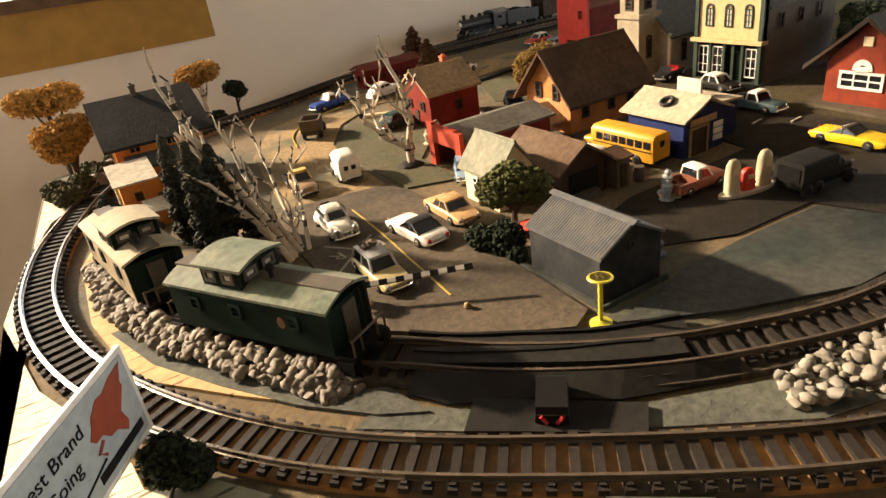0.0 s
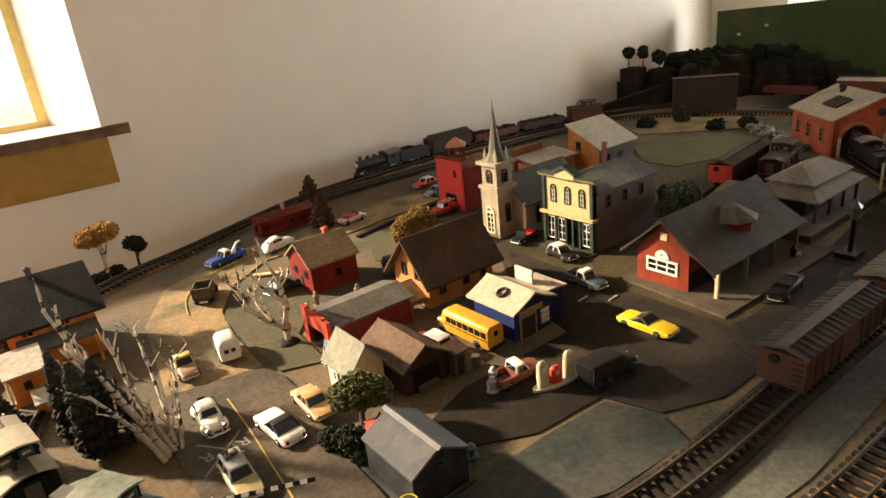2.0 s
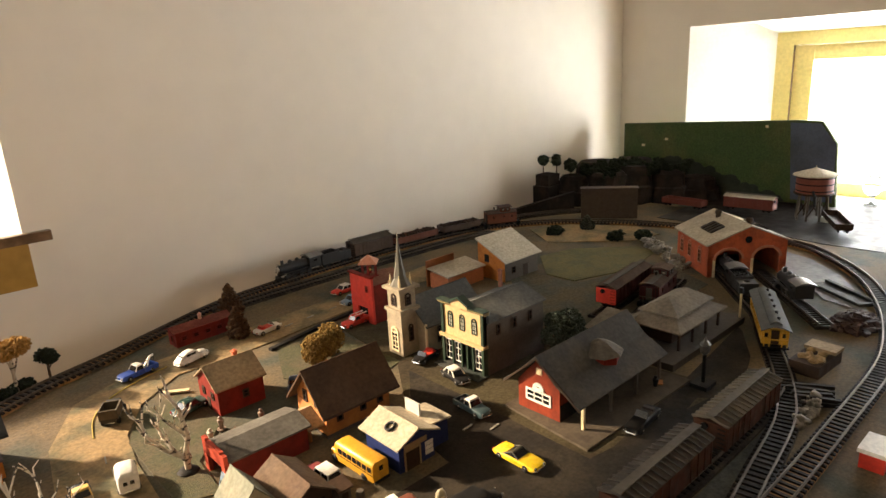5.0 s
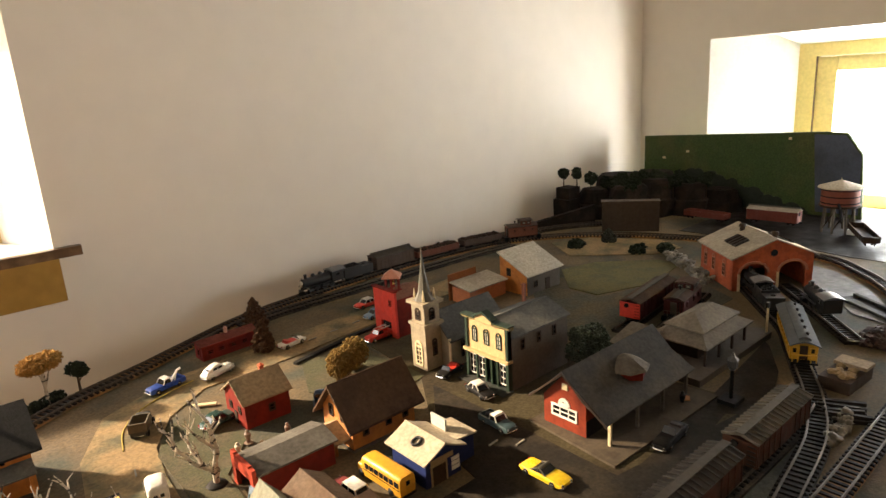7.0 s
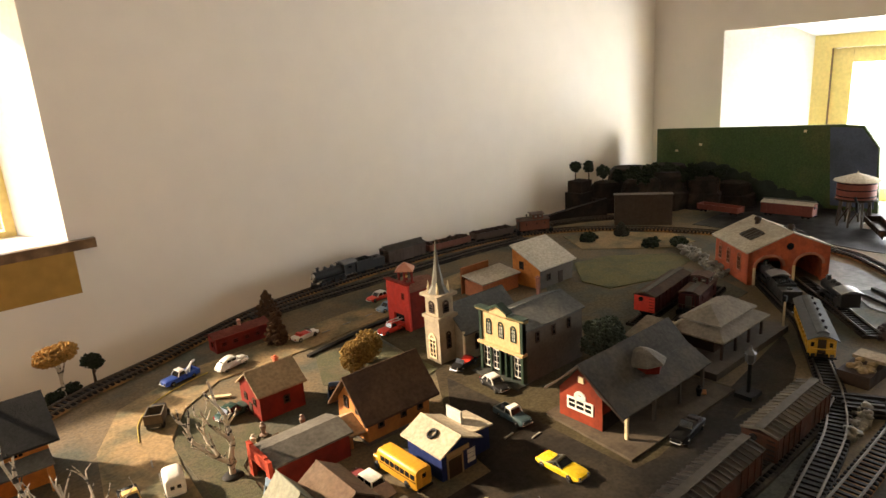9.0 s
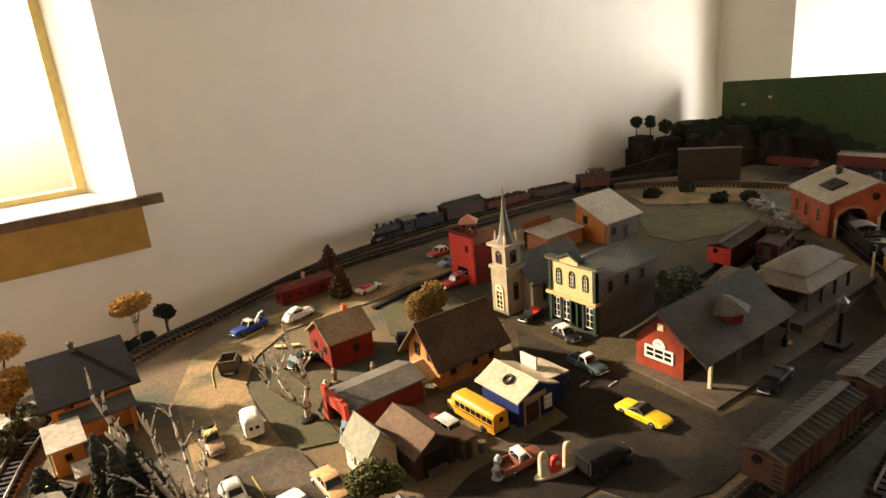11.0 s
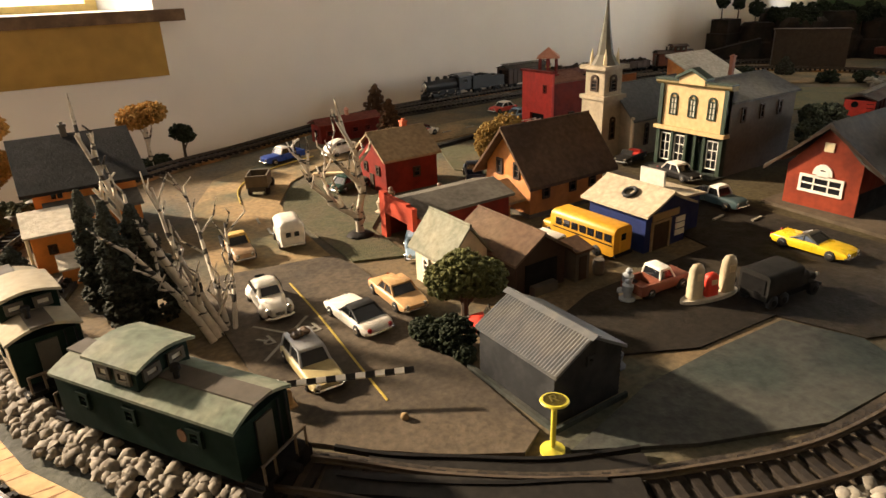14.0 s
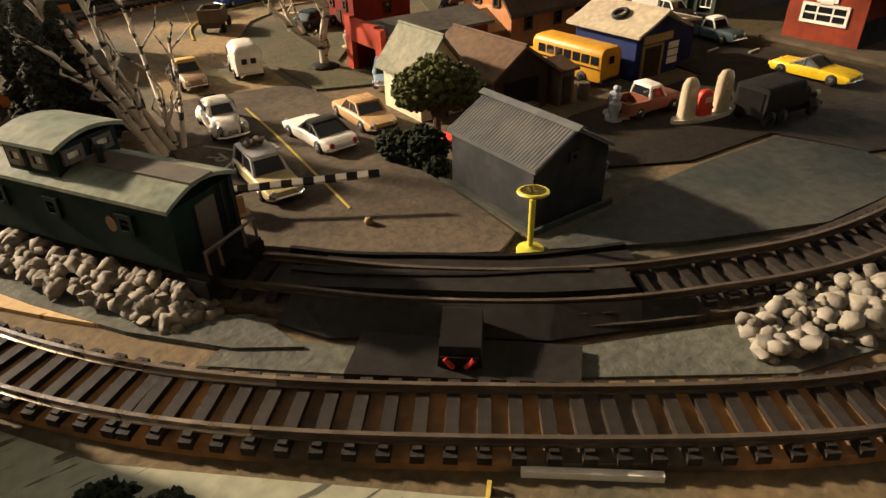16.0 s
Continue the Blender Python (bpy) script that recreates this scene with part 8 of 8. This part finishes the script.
    bare_birch("cluster of bare birch stems leaning over the street", 1.0, 3.63, [([(x - 0.12 * z, y + 0.17 * z, z) for x, y, z in pts], 0.8 * r) for pts, r in [
        ([(0, 0, 0), (-0.03, 0.1, 0.2), (-0.12, 0.3, 0.5), (-0.2, 0.42, 0.78), (-0.26, 0.5, 1.1)], 0.034),
        ([(0.02, 0.04, 0), (-0.05, 0.17, 0.24), (-0.15, 0.34, 0.5), (-0.28, 0.5, 0.8)], 0.03),
        ([(0.06, 0.02, 0), (0.02, 0.25, 0.2), (0.0, 0.5, 0.45), (0.02, 0.62, 0.72)], 0.026),
        ([(-0.03, -0.03, 0), (-0.08, 0.07, 0.2), (-0.2, 0.18, 0.42), (-0.32, 0.32, 0.62)], 0.028),
        ([(0.08, 0.06, 0), (0.14, 0.36, 0.18), (0.2, 0.66, 0.42), (0.22, 0.8, 0.6)], 0.022),
        ([(0.1, 0.0, 0), (0.2, 0.2, 0.15), (0.3, 0.5, 0.25), (0.36, 0.62, 0.42)], 0.02)]], 0.0)
    bare_birch("bare forked birch on an oval base", 2.36, 4.52, [
        ([(0, 0, 0), (0.0, 0.02, 0.16), (0.04, -0.02, 0.4), (0.02, 0.02, 0.66), (-0.06, 0.06, 0.86)], 0.034),
        ([(0.0, 0.02, 0.16), (-0.14, 0.1, 0.26), (-0.26, 0.2, 0.42), (-0.3, 0.24, 0.62)], 0.028),
        ([(-0.06, 0.05, 0.2), (-0.1, 0.3, 0.3), (-0.12, 0.4, 0.5)], 0.022),
        ([(0.04, -0.02, 0.4), (-0.08, 0.02, 0.54), (-0.16, 0.1, 0.66)], 0.02)], 0.11)


paint_store_leaf = pieced(material("dusty_blue_green_foliage", (0.07, 0.085, 0.06), 0.9, vary=0.4, grain=300, bump=0.6, spec=0.1), 0.6)
paint_leaf = pieced(material("grey_lichen", (0.09, 0.09, 0.05), 0.95, vary=0.4, grain=300, bump=0.6, spec=0.1), 0.5)


def small_things():
    crossing_ramps()
    crossing_gate()
    round_sign()
    billboard()
    fuel_pumps()
    pale_fig, dark_fig = paint("figure_grey", (0.35, 0.38, 0.4)), paint("figure_brown", (0.2, 0.14, 0.1))
    figure("small silver-blue figurine beside the red pickup", 3.18, 2.62, pale_fig, 0.17, 8)
    figure("small grey figurine beside the red pickup", 3.12, 2.55, pale_fig, 0.13)
    figure("small tan figurine on the grass", 2.92, 5.02, dark_fig, 0.16)
    figure("small tan figurine near the farmhouse", 3.3, 4.82, dark_fig, 0.17)
    figure("small pale figurine on the grass", 2.75, 4.9, paint("figure_cream", (0.5, 0.42, 0.3)), 0.13)
    figure("small blue figurine behind the black shed", 2.52, 2.1, paint("figure_blue", (0.06, 0.08, 0.12)), 0.1)
    figure("small dark figurine on the depot platform", 6.8, 2.05, M["black"], 0.15)
    ob = thing("work_bench", "pale low bench beside the red pickup", "bench", 3.16, 2.56, 0.012, -30)
    part("top", Shape().box(-0.06, 0.06, -0.035, 0.035, 0.0, 0.012), M["cream"], ob)
    ob = thing("cardboard_box", "small tan box lying on the grass", "box", 2.95, 4.72, 0.0, 25)
    part("box", Shape().box(-0.07, 0.07, -0.05, 0.05, 0, 0.07), paint("card_tan", (0.45, 0.36, 0.22)), ob)
    part("flap", Shape().box(-0.07, 0.07, 0.0, 0.06, 0.07, 0.076).moved(pose(0, 0.04, 0.02, 30)), paint("card_tan", (0.45, 0.36, 0.22)), ob)
    ob = thing("trash_barrel", "small grey barrel beside the outhouse", "barrel", 3.28, 2.93)
    part("barrel", Shape().lathe(0, 0, [(0.035, 0), (0.042, 0.05), (0.035, 0.1)], 12), grey_side, ob, smooth=50)
    ob = thing("plank", "pale plank lying on the grass", "plank", 2.9, 6.28, 0.016, -35)
    part("board", Shape().box(-0.16, 0.16, -0.03, 0.03, 0, 0.02), M["cream"], ob)
    ob = thing("pebble", "small tan pebble on the street", "pebble", 1.46, 2.36, 0.022)
    part("stone", Shape().lump((0, 0, 0.012), 0.02, 0.3, 2), M["dirt"], ob, smooth=60)


# ---- build ----
black_shed()
yellow_house()
red_house()
red_garage()
cottages()
blue_garage()
general_store()
church()
fire_hall()
depot()
freight_house()
engine_house()
mill()
station()
diner()
vehicles()
loop_line = spline(LOOP, 0.082, True)
rolling_stock(loop_line)
water_tank()
far_corner()
yard_clutter()
sill_ornament()
small_things()
greenery()
random.seed(3)
scatter_stones("ballast_bank", "bank of grey rounded ballast stones below the caboose", [(-0.14, 4.5), (-0.13, 3.75), (0.1, 3.05), (0.35, 2.6), (0.62, 2.14), (0.8, 2.16), (0.62, 2.42), (0.38, 2.78), (0.2, 3.2), (0.02, 3.8), (-0.02, 4.5)], 298, 0.025, M["stone"], 0.03, more=300, mound=spline([(0.02, 4.4), (0.03, 3.8), (0.18, 3.2), (0.42, 2.75), (0.72, 2.33)], 0.1))
scatter_stones("rock_pile", "pile of pale rounded rocks between the tracks", [(1.98, 0.95), (2.06, 1.12), (2.3, 1.09), (2.6, 0.98), (3.1, 0.87), (3.3, 0.72), (2.9, 0.66), (2.4, 0.78)], 295, 0.026, M["white_stone"], 0.035, more=160)
scatter_stones("boulder_heap", "heap of pale boulders behind the engine house", [(10.85, 3.85), (11.05, 4.15), (11.5, 4.7), (12.1, 5.35), (12.4, 5.3), (11.75, 4.55), (11.15, 3.85)], 130, 0.05, M["white_stone"], 0.05)
scatter_stones("yard_rocks", "loose pale rocks between the yard tracks", [(6.9, 0.62), (7.6, 0.75), (7.9, 0.66), (7.3, 0.52)], 45, 0.04, M["white_stone"], 0.03)
scatter_stones("corner_rocks", "pale rocks under the golden trees", [(-0.05, 6.3), (0.2, 6.5), (0.35, 6.8), (0.1, 6.9), (-0.1, 6.6)], 26, 0.07, M["white_stone"], 0.03)
inner()
siding()
back()
spur()
yard()
yard_two()
stall()
outer()
